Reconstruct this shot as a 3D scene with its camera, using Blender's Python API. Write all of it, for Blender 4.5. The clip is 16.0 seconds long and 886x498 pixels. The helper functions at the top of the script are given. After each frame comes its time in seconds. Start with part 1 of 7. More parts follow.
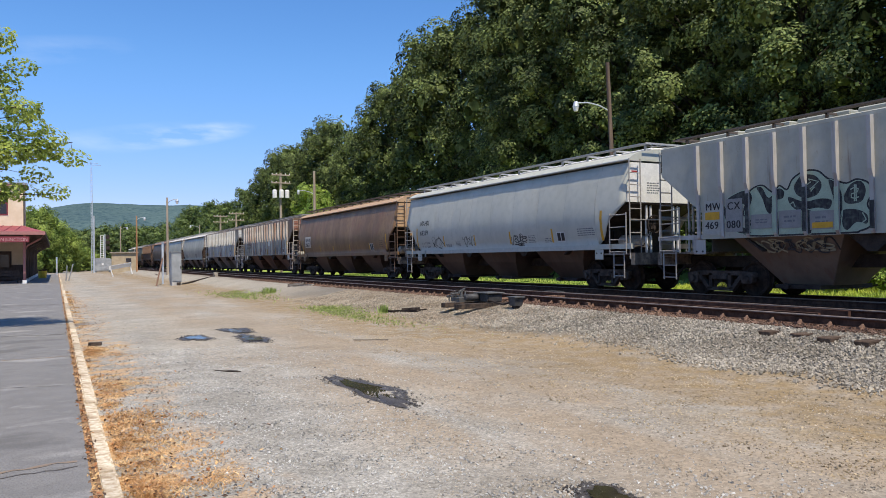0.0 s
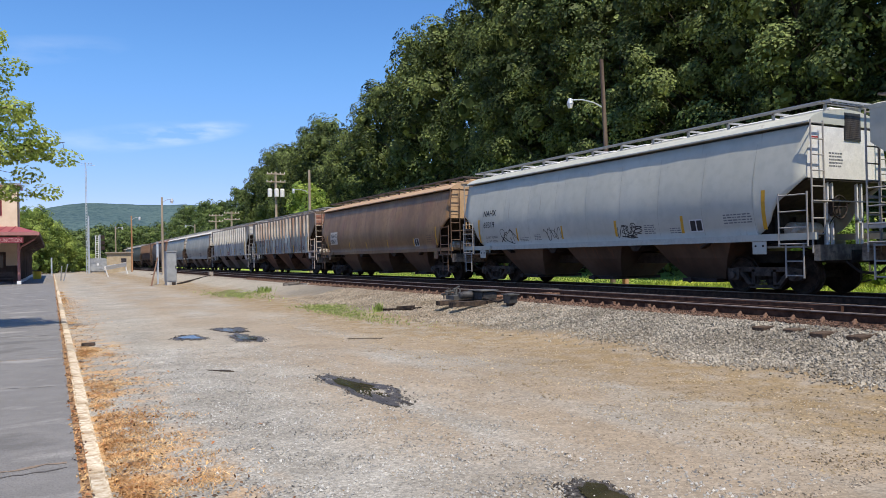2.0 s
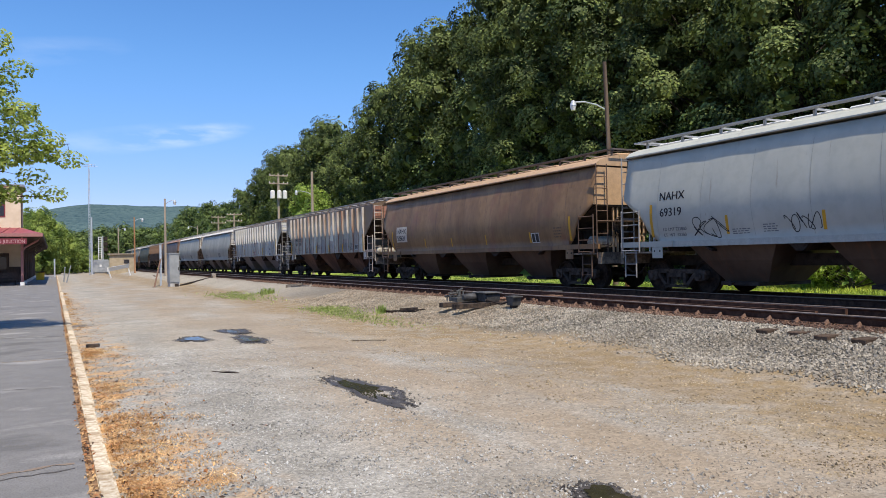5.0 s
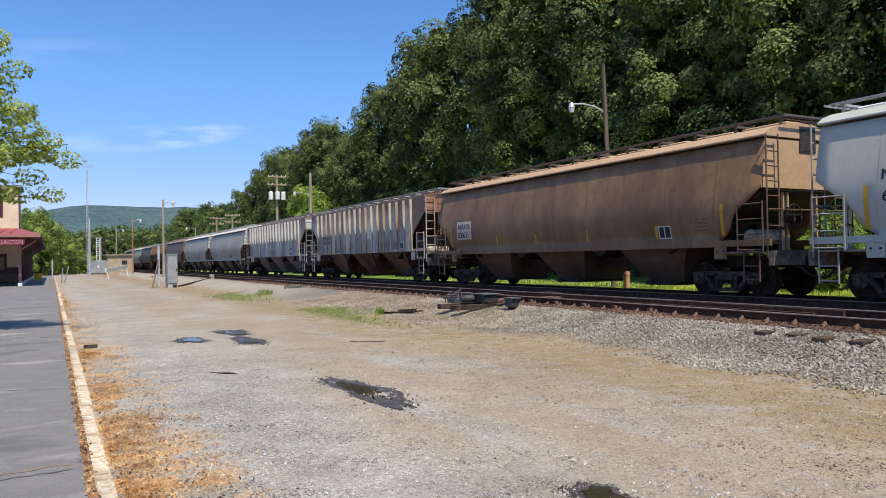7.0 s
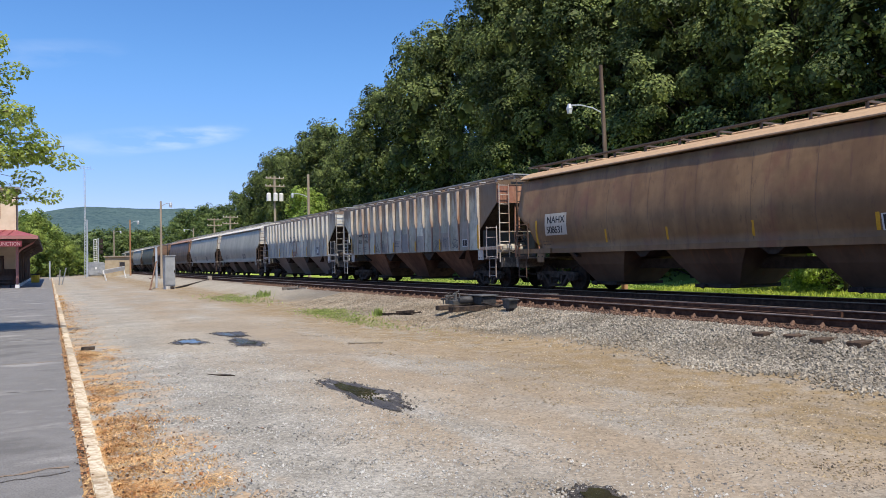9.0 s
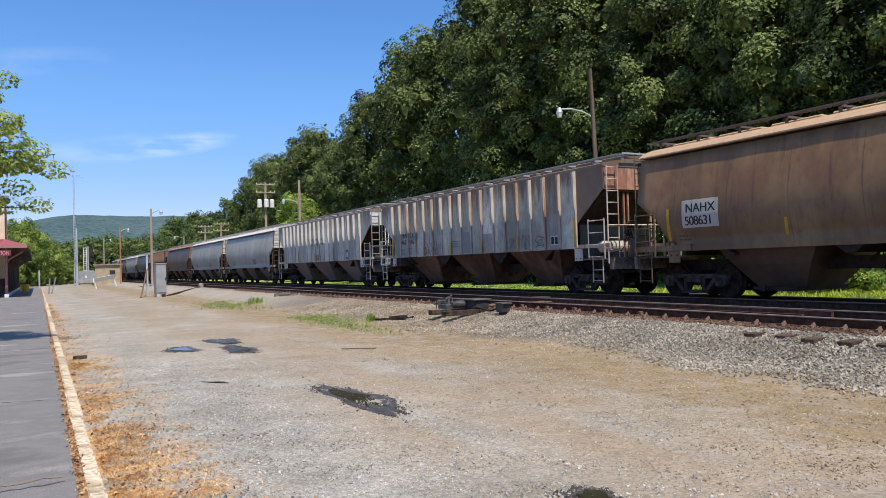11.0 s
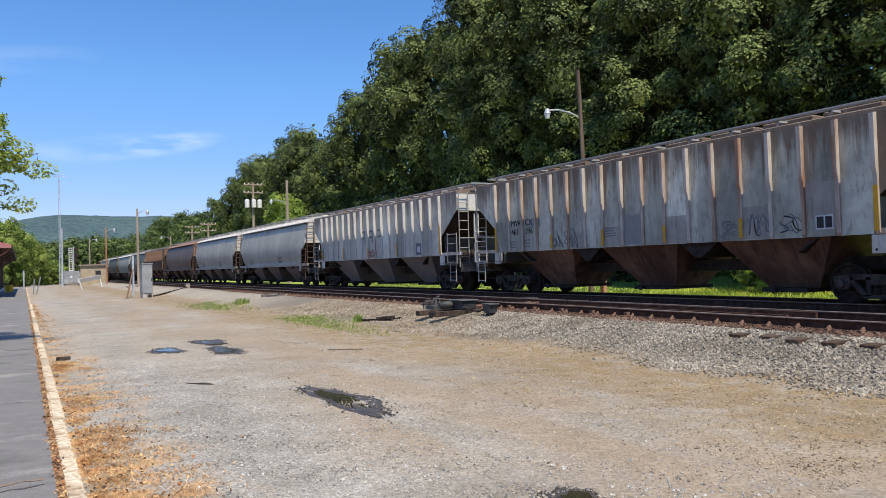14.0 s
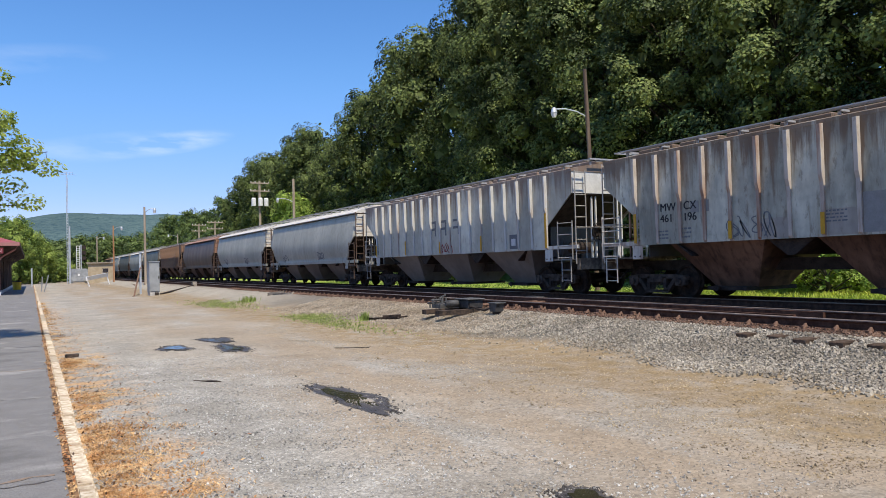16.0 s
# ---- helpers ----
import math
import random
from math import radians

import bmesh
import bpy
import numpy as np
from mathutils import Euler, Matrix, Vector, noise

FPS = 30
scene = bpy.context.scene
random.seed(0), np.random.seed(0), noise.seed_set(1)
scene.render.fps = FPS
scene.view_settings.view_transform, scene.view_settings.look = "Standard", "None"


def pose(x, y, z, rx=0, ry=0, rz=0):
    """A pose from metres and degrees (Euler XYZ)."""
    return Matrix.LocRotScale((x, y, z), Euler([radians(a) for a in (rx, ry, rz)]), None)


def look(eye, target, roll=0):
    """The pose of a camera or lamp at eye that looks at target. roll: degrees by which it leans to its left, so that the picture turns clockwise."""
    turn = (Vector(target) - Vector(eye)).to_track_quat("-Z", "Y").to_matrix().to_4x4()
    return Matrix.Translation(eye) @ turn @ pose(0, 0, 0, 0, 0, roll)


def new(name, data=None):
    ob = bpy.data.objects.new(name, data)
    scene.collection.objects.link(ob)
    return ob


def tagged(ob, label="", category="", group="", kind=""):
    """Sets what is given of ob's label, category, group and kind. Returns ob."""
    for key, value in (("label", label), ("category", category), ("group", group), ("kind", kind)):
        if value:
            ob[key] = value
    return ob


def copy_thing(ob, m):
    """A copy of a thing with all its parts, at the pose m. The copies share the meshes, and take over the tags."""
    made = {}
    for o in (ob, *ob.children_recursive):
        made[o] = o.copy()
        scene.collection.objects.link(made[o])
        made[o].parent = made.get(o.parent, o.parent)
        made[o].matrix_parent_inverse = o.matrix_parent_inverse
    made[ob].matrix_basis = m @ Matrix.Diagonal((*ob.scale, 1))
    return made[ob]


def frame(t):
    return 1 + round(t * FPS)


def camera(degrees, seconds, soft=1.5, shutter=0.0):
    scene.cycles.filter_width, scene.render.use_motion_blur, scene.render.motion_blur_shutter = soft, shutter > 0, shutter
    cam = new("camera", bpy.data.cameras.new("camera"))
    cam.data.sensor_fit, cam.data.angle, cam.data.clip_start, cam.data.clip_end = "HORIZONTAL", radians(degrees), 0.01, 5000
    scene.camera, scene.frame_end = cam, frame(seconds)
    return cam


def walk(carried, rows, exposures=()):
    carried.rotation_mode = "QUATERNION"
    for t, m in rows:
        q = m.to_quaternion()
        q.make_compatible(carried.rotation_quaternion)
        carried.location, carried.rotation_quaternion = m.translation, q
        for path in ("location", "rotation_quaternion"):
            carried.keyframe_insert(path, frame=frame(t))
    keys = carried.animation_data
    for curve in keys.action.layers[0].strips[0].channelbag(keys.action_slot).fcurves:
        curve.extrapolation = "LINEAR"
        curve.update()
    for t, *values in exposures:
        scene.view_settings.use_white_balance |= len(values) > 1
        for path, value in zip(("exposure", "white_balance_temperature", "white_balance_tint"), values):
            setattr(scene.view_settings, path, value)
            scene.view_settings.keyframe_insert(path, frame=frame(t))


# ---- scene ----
cam = camera(62.34, 16.0, soft=0.45)
walk(cam, [
    (0, pose(-0, 0.005, 1.602, 90.692, 0.773, -27.83)),
    (0.5, pose(-0.07, -0.01, 1.597, 90.488, 1.18, -28.056)),
    (1, pose(-0.048, -0.006, 1.598, 90.225, 1.139, -28.267)),
    (1.5, pose(0.024, -0.008, 1.601, 90.373, 0.919, -28.276)),
    (2, pose(0.049, -0.007, 1.6, 90.529, 1.152, -28.124)),
    (2.5, pose(0.023, -0, 1.603, 90.61, 1.225, -28.048)),
    (3, pose(0.01, -0.013, 1.607, 90.648, 1.068, -27.973)),
    (3.5, pose(0.006, -0.012, 1.599, 90.66, 0.944, -27.857)),
    (4, pose(0.011, -0.005, 1.603, 90.642, 0.983, -27.877)),
    (6.5, pose(0.01, -0.007, 1.605, 90.785, 1.019, -28.097)),
    (7, pose(0.007, -0.007, 1.601, 90.795, 0.943, -28.097)),
    (7.5, pose(0.007, 0.006, 1.601, 90.848, 0.948, -28.053)),
    (8, pose(0.008, 0.004, 1.601, 90.848, 0.948, -28.044)),
    (8.5, pose(0.009, 0.003, 1.603, 90.79, 0.948, -28.153)),
    (9, pose(0.011, -0.002, 1.603, 90.898, 0.992, -28.249)),
    (11.5, pose(-0.021, -0.012, 1.604, 91.256, 1.648, -28.998)),
    (12, pose(0.015, -0.008, 1.605, 91.167, 1.5, -29.052)),
    (12.5, pose(0.031, -0.012, 1.607, 91.171, 1.429, -28.946)),
    (13, pose(0.014, -0.011, 1.607, 91.222, 1.504, -29.058)),
    (13.5, pose(-0.012, -0.006, 1.605, 91.203, 1.597, -29.486)),
    (14, pose(0.016, -0.01, 1.604, 91.26, 1.575, -29.803)),
    (14.5, pose(0.04, -0.008, 1.607, 91.33, 1.604, -29.621)),
    (15, pose(0.029, -0.014, 1.612, 91.427, 1.694, -29.471)),
    (15.5, pose(-0.004, -0.018, 1.605, 91.348, 1.744, -29.385)),
    (16, pose(-0.007, -0.023, 1.603, 91.179, 1.419, -29.341)),
], exposures=[(0, 0.45), (16, 0.45)])

# ---- world, sun ----
SUN_EL, SUN_AZ = radians(62), radians(183)     # azimuth clockwise from +Y
world = bpy.data.worlds.new("sky")
scene.world = world
world.use_nodes = True
wn, wl = world.node_tree.nodes, world.node_tree.links
wn.clear()
sky = wn.new("ShaderNodeTexSky")
sky.sky_type, sky.sun_disc = "NISHITA", False
sky.sun_elevation, sky.sun_rotation = SUN_EL, SUN_AZ
sky.air_density, sky.dust_density, sky.ozone_density = 1.1, 0.1, 4.0
bg = wn.new("ShaderNodeBackground")
bg.inputs["Strength"].default_value = 0.112
wo = wn.new("ShaderNodeOutputWorld")
deep = wn.new("ShaderNodeHueSaturation")
deep.inputs["Saturation"].default_value = 1.15
tone = wn.new("ShaderNodeMix")
tone.data_type, tone.blend_type = "RGBA", "MULTIPLY"
tone.inputs[0].default_value = 1.0
tone.inputs[7].default_value = (0.92, 0.98, 1.13, 1)
wl.new(sky.outputs[0], tone.inputs[6])
wl.new(tone.outputs[2], deep.inputs["Color"])
# haze near the horizon keeps blue
haze_tc, haze_sep, haze_map, haze = wn.new("ShaderNodeTexCoord"), wn.new("ShaderNodeSeparateXYZ"), wn.new("ShaderNodeMapRange"), wn.new("ShaderNodeMix")
wl.new(haze_tc.outputs["Generated"], haze_sep.inputs[0])
haze_map.interpolation_type = "SMOOTHSTEP"
haze_map.inputs[1].default_value, haze_map.inputs[2].default_value, haze_map.inputs[3].default_value, haze_map.inputs[4].default_value = 0.03, 0.27, 1.0, 0.0
wl.new(haze_sep.outputs[2], haze_map.inputs[0])
haze.data_type, haze.blend_type = "RGBA", "MULTIPLY"
haze.inputs[7].default_value = (0.76, 0.69, 0.9, 1)
wl.new(haze_map.outputs[0], haze.inputs[0]), wl.new(deep.outputs[0], haze.inputs[6])


def sky_math(op, *args):
    q = wn.new("ShaderNodeMath")
    q.operation = op
    for i, s in enumerate(args):
        if isinstance(s, (int, float)):
            q.inputs[i].default_value = s
        else:
            wl.new(s, q.inputs[i])
    return q.outputs[0]


# thin high cloud low over the ridge
wtc, wsep = wn.new("ShaderNodeTexCoord"), wn.new("ShaderNodeSeparateXYZ")
wl.new(wtc.outputs["Generated"], wsep.inputs[0])
wy = sky_math("MAXIMUM", wsep.outputs[1], 0.05)
wu, wv = sky_math("DIVIDE", wsep.outputs[0], wy), sky_math("DIVIDE", wsep.outputs[2], wy)
wmap = wn.new("ShaderNodeMapping")
wmap.inputs["Scale"].default_value = (7, 7, 30)
wl.new(wtc.outputs["Generated"], wmap.inputs[0])
wnz = wn.new("ShaderNodeTexNoise")
wnz.inputs["Scale"].default_value, wnz.inputs["Detail"].default_value = 1.6, 7
wl.new(wmap.outputs[0], wnz.inputs["Vector"])
cover = None
for u0, v0, du, dv, amount in ((0.155, 0.165, 0.09, 0.016, 0.42), (0.05, 0.15, 0.2, 0.02, 0.14), (-0.02, 0.255, 0.12, 0.02, 0.1)):
    eu = sky_math("POWER", sky_math("DIVIDE", sky_math("SUBTRACT", wu, u0), du), 2.0)
    tilt_v = sky_math("MULTIPLY", sky_math("SUBTRACT", wu, u0), 0.18)
    ev = sky_math("POWER", sky_math("ABSOLUTE", sky_math("DIVIDE", sky_math("SUBTRACT", sky_math("SUBTRACT", wv, v0), tilt_v), dv)), 2.0)
    e = sky_math("MULTIPLY", sky_math("MAXIMUM", sky_math("SUBTRACT", 1.0, sky_math("ADD", eu, ev)), 0.0), amount)
    cover = e if cover is None else sky_math("ADD", cover, e)
cover = sky_math("MULTIPLY", cover, sky_math("MINIMUM", sky_math("MULTIPLY", sky_math("MAXIMUM", sky_math("SUBTRACT", wnz.outputs["Fac"], 0.4), 0.0), 4.0), 1.0))
wmix = wn.new("ShaderNodeMix")
wmix.data_type = "RGBA"
wl.new(cover, wmix.inputs[0]), wl.new(haze.outputs[2], wmix.inputs[6])
wmix.inputs[7].default_value = (7.5, 7.8, 8.2, 1)
wl.new(wmix.outputs[2], bg.inputs[0])
wl.new(bg.outputs[0], wo.inputs[0])
sun_data = bpy.data.lights.new("sun", "SUN")
sun_data.energy, sun_data.angle, sun_data.color = 4.2, radians(0.5), (1.0, 0.91, 0.77)
sun = new("sun", sun_data)
to_sun = Vector((math.sin(SUN_AZ) * math.cos(SUN_EL), math.cos(SUN_AZ) * math.cos(SUN_EL), math.sin(SUN_EL)))
sun.matrix_world = look(to_sun * 50, (0, 0, 0))


# ---- materials ----
def material(name, colours, rough=0.8, metal=0.0, scale=3.0, detail=6.0, stretch=(1, 1, 1), bump=0.0, bump_scale=40.0,
             fine=None, fine_scale=60.0, spec=0.4, island=0.0, obj_random=0.0, stops=None, normal_dist=0.02):
    """colours: two or more, spread by noise at one scale; fine: (colour, amount) of a second, small noise."""
    m = bpy.data.materials.new(name)
    m.use_nodes = True
    n, l = m.node_tree.nodes, m.node_tree.links
    b = n["Principled BSDF"]
    b.inputs["Roughness"].default_value, b.inputs["Metallic"].default_value = rough, metal
    b.inputs["Specular IOR Level"].default_value = spec
    tc, mp = n.new("ShaderNodeTexCoord"), n.new("ShaderNodeMapping")
    mp.inputs["Scale"].default_value = stretch
    l.new(tc.outputs["Object"], mp.inputs[0])
    nz = n.new("ShaderNodeTexNoise")
    nz.inputs["Scale"].default_value, nz.inputs["Detail"].default_value, nz.inputs["Roughness"].default_value = scale, detail, 0.6
    l.new(mp.outputs[0], nz.inputs["Vector"])
    rp = n.new("ShaderNodeValToRGB")
    k = len(colours)
    stops = stops or [0.38 + 0.24 * i / (k - 1) for i in range(k)]
    while len(rp.color_ramp.elements) < k:
        rp.color_ramp.elements.new(0.5)
    for e, c, s in zip(rp.color_ramp.elements, colours, stops):
        e.position, e.color = s, (*c, 1)
    l.new(nz.outputs["Fac"], rp.inputs[0])
    out = rp.outputs[0]
    if fine:
        nf = n.new("ShaderNodeTexNoise")
        nf.inputs["Scale"].default_value, nf.inputs["Detail"].default_value = fine_scale, 3
        l.new(tc.outputs["Object"], nf.inputs["Vector"])
        mr = n.new("ShaderNodeMapRange")
        mr.inputs[1].default_value, mr.inputs[2].default_value = 0.45, 0.7
        mr.inputs[4].default_value = fine[1]
        l.new(nf.outputs["Fac"], mr.inputs[0])
        mx = n.new("ShaderNodeMix")
        mx.data_type = "RGBA"
        l.new(mr.outputs[0], mx.inputs[0]), l.new(out, mx.inputs[6])
        mx.inputs[7].default_value = (*fine[0], 1)
        out = mx.outputs[2]
    if island or obj_random:
        if island:
            src = n.new("ShaderNodeNewGeometry").outputs["Random Per Island"]
        else:
            src = n.new("ShaderNodeObjectInfo").outputs["Random"]
        amt = island or obj_random
        mr2 = n.new("ShaderNodeMapRange")
        mr2.inputs[3].default_value, mr2.inputs[4].default_value = 1 - amt, 1 + amt
        l.new(src, mr2.inputs[0])
        hs = n.new("ShaderNodeHueSaturation")
        l.new(mr2.outputs[0], hs.inputs["Value"]), l.new(out, hs.inputs["Color"])
        out = hs.outputs[0]
    l.new(out, b.inputs["Base Color"])
    if bump:
        nb = n.new("ShaderNodeTexNoise")
        nb.inputs["Scale"].default_value, nb.inputs["Detail"].default_value = bump_scale, 5
        l.new(tc.outputs["Object"], nb.inputs["Vector"])
        bp = n.new("ShaderNodeBump")
        bp.inputs["Strength"].default_value, bp.inputs["Distance"].default_value = bump, normal_dist
        l.new(nb.outputs["Fac"], bp.inputs["Height"]), l.new(bp.outputs[0], b.inputs["Normal"])
    return m


def leaf_material(name, dark, light, scale=0.5, sheer=0.38, island=0.35, rough=0.55, spec=0.3):
    m = material(name, [dark, light], rough=rough, scale=scale, island=island, spec=spec, stops=[0.42, 0.58])
    n, l = m.node_tree.nodes, m.node_tree.links
    b, o = n["Principled BSDF"], n["Material Output"]
    tr = n.new("ShaderNodeBsdfTranslucent")
    col = b.inputs["Base Color"].links[0].from_socket
    l.new(col, tr.inputs[0])
    mx = n.new("ShaderNodeMixShader")
    mx.inputs[0].default_value = sheer
    l.new(b.outputs[0], mx.inputs[1]), l.new(tr.outputs[0], mx.inputs[2]), l.new(mx.outputs[0], o.inputs[0])
    return m


M = {}
M["leaf_maple"] = leaf_material("leaf_maple", (0.034, 0.052, 0.013), (0.16, 0.2, 0.055), 0.35, 0.08, 0.45, 0.6, 0.22)
M["leaf_mid"] = leaf_material("leaf_mid", (0.05, 0.08, 0.02), (0.165, 0.22, 0.06), 0.35, 0.15, 0.4)
M["leaf_light"] = leaf_material("leaf_light", (0.18, 0.28, 0.05), (0.36, 0.45, 0.09))
M["leaf_bush"] = leaf_material("leaf_bush", (0.12, 0.185, 0.036), (0.32, 0.4, 0.085), 0.4, 0.25, 0.35)
M["leaf_near"] = leaf_material("leaf_near", (0.25, 0.32, 0.06), (0.48, 0.54, 0.13), 2.0, 0.5)
M["grass"] = leaf_material("grass", (0.26, 0.34, 0.055), (0.6, 0.64, 0.11), 0.28, 0.45)
# verge grass away from the sun: the trees' shade is in its colours
M["lawn"] = leaf_material("lawn", (0.08, 0.15, 0.03), (0.2, 0.29, 0.055), 0.3, 0.4)
M["weed"] = leaf_material("weed", (0.2, 0.27, 0.06), (0.36, 0.42, 0.13), 3.0)
M["dry_grass"] = leaf_material("dry_grass", (0.5, 0.28, 0.115), (0.78, 0.55, 0.29), 3.0, 0.45)
M["bark"] = material("bark", [(0.045, 0.034, 0.025), (0.1, 0.08, 0.06)], rough=0.95, scale=6, stretch=(1, 1, 0.2), bump=0.6, bump_scale=14)
M["steel_grey"] = material("steel_grey", [(0.3, 0.31, 0.32), (0.42, 0.43, 0.44)], rough=0.5, metal=0.5, scale=4)
# near-black base also carries the darkness under the cars
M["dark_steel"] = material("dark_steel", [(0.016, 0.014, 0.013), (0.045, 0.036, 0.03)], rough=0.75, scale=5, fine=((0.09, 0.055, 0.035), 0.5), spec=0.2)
M["rail_side"] = material("rail_side", [(0.055, 0.027, 0.017), (0.11, 0.055, 0.035)], spec=0.15, rough=0.9, scale=8, bump=0.3)
M["rail_top"] = material("rail_top", [(0.36, 0.28, 0.23), (0.24, 0.17, 0.13)], rough=0.5, metal=0.25, scale=5, stretch=(1, 0.1, 1))
M["rust"] = material("rust", [(0.1, 0.052, 0.033), (0.22, 0.128, 0.083)], rough=0.9, scale=20, bump=0.3)
M["tie"] = material("tie", [(0.045, 0.03, 0.021), (0.12, 0.083, 0.058)], spec=0.15, rough=0.95, scale=4, stretch=(0.25, 3, 1), bump=0.5, obj_random=0.3)
M["rock"] = material("rock", [(0.06, 0.033, 0.021), (0.13, 0.078, 0.05)], spec=0.1, rough=0.95, scale=1.2, island=0.45, fine=((0.12, 0.1, 0.08), 0.5), fine_scale=50)
M["concrete"] = material("concrete", [(0.36, 0.34, 0.31), (0.5, 0.48, 0.44)], rough=0.9, scale=3, bump=0.3)
# the ridge's distance haze is mixed into its blue-green base colours
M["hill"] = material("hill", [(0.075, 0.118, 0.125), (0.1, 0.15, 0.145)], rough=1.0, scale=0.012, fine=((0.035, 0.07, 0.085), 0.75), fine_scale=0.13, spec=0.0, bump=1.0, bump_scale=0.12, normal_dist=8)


def part(name, bm, mat, parent=None, label="", smooth=False):
    me = bpy.data.meshes.new(name)
    bmesh.ops.recalc_face_normals(bm, faces=bm.faces)
    bm.to_mesh(me)
    bm.free()
    for mm in (mat if isinstance(mat, (list, tuple)) else [mat]):
        me.materials.append(mm)
    if smooth:
        me.shade_smooth()
    ob = new(name, me)
    ob.parent = parent
    if label:
        tagged(ob, label)
    return ob


def raw_mesh(name, verts, faces, mat, parent=None, smooth=False):
    me = bpy.data.meshes.new(name)
    me.from_pydata(verts, [], faces)
    for mm in (mat if isinstance(mat, (list, tuple)) else [mat]):
        me.materials.append(mm)
    if smooth:
        me.shade_smooth()
    ob = new(name, me)
    ob.parent = parent
    return ob


def thing(name, label, category, m=None, group="", kind=""):
    e = new(name)
    if m is not None:
        e.matrix_basis = m
    return tagged(e, label, category, group, kind)


def box(bm, x0, x1, y0, y1, z0, z1, m=None, mi=0):
    v = [bm.verts.new((x, y, z)) for z in (z0, z1) for y in (y0, y1) for x in (x0, x1)]
    fs = [bm.faces.new([v[i] for i in f]) for f in ((0, 2, 3, 1), (4, 5, 7, 6), (0, 1, 5, 4), (2, 6, 7, 3), (0, 4, 6, 2), (1, 3, 7, 5))]
    for f in fs:
        f.material_index = mi
    if m is not None:
        for q in v:
            q.co = m @ q.co
    return v


def tube(bm, p0, p1, r0, r1=None, seg=8, mi=0, caps=True):
    r1 = r0 if r1 is None else r1
    p0, p1 = Vector(p0), Vector(p1)
    d = (p1 - p0).normalized()
    a = d.orthogonal().normalized()
    b = d.cross(a)
    rings = []
    for p, r in ((p0, r0), (p1, r1)):
        rings.append([bm.verts.new(p + (a * math.cos(2 * math.pi * i / seg) + b * math.sin(2 * math.pi * i / seg)) * r) for i in range(seg)])
    for i in range(seg):
        j = (i + 1) % seg
        bm.faces.new((rings[0][i], rings[0][j], rings[1][j], rings[1][i])).material_index = mi
    if caps:
        bm.faces.new(rings[0][::-1]).material_index = mi
        bm.faces.new(rings[1]).material_index = mi


def pipe(bm, pts, r, seg=6):
    for a, b in zip(pts[:-1], pts[1:]):
        tube(bm, a, b, r, seg=seg)


def lathe_x(bm, profile, seg=28):
    """Revolve (x, r) points about the x axis."""
    rings = [[bm.verts.new((x, r * math.cos(2 * math.pi * i / seg), r * math.sin(2 * math.pi * i / seg))) for i in range(seg)] for x, r in profile]
    for a, b in zip(rings[:-1], rings[1:]):
        for i in range(seg):
            j = (i + 1) % seg
            bm.faces.new((a[i], a[j], b[j], b[i]))
    bm.faces.new(rings[0][::-1]), bm.faces.new(rings[-1])


def slab(bm, poly, x0, x1):
    """A plate with outline poly in (y, z), between x0 and x1."""
    a = [bm.verts.new((x0, y, z)) for y, z in poly]
    b = [bm.verts.new((x1, y, z)) for y, z in poly]
    k = len(poly)
    bm.faces.new(a), bm.faces.new(b[::-1])
    for i in range(k):
        bm.faces.new((a[i], b[i], b[(i + 1) % k], a[(i + 1) % k]))


# ---- ground ----
RAIL_Z = 0.5          # rail head of the running track
NEAR_Z = 0.595        # rail head of the nearer track
TRACK_X, NEAR_X = 16.75, 11.68


def ground_z(x, y):
    pts = ((0.4, 0.0), (7.4, 0.02), (8.6, 0.1), (9.9, 0.36), (10.3, 0.42), (13.0, 0.41), (14.0, 0.33), (18.6, 0.3), (20.5, 0.05), (28, 0.15), (45, 2.5), (120, 8))
    z = 0.0
    for (xa, za), (xb, zb) in zip(pts[:-1], pts[1:]):
        if x >= xa:
            z = za + (zb - za) * min(1, (x - xa) / (xb - xa))
    if 0.45 < x < 10 or x > 19:
        z += 0.035 * noise.noise((x * 0.6, y * 0.35, 0)) + 0.02 * noise.noise((x * 2.1, y * 1.7, 3))
    return z


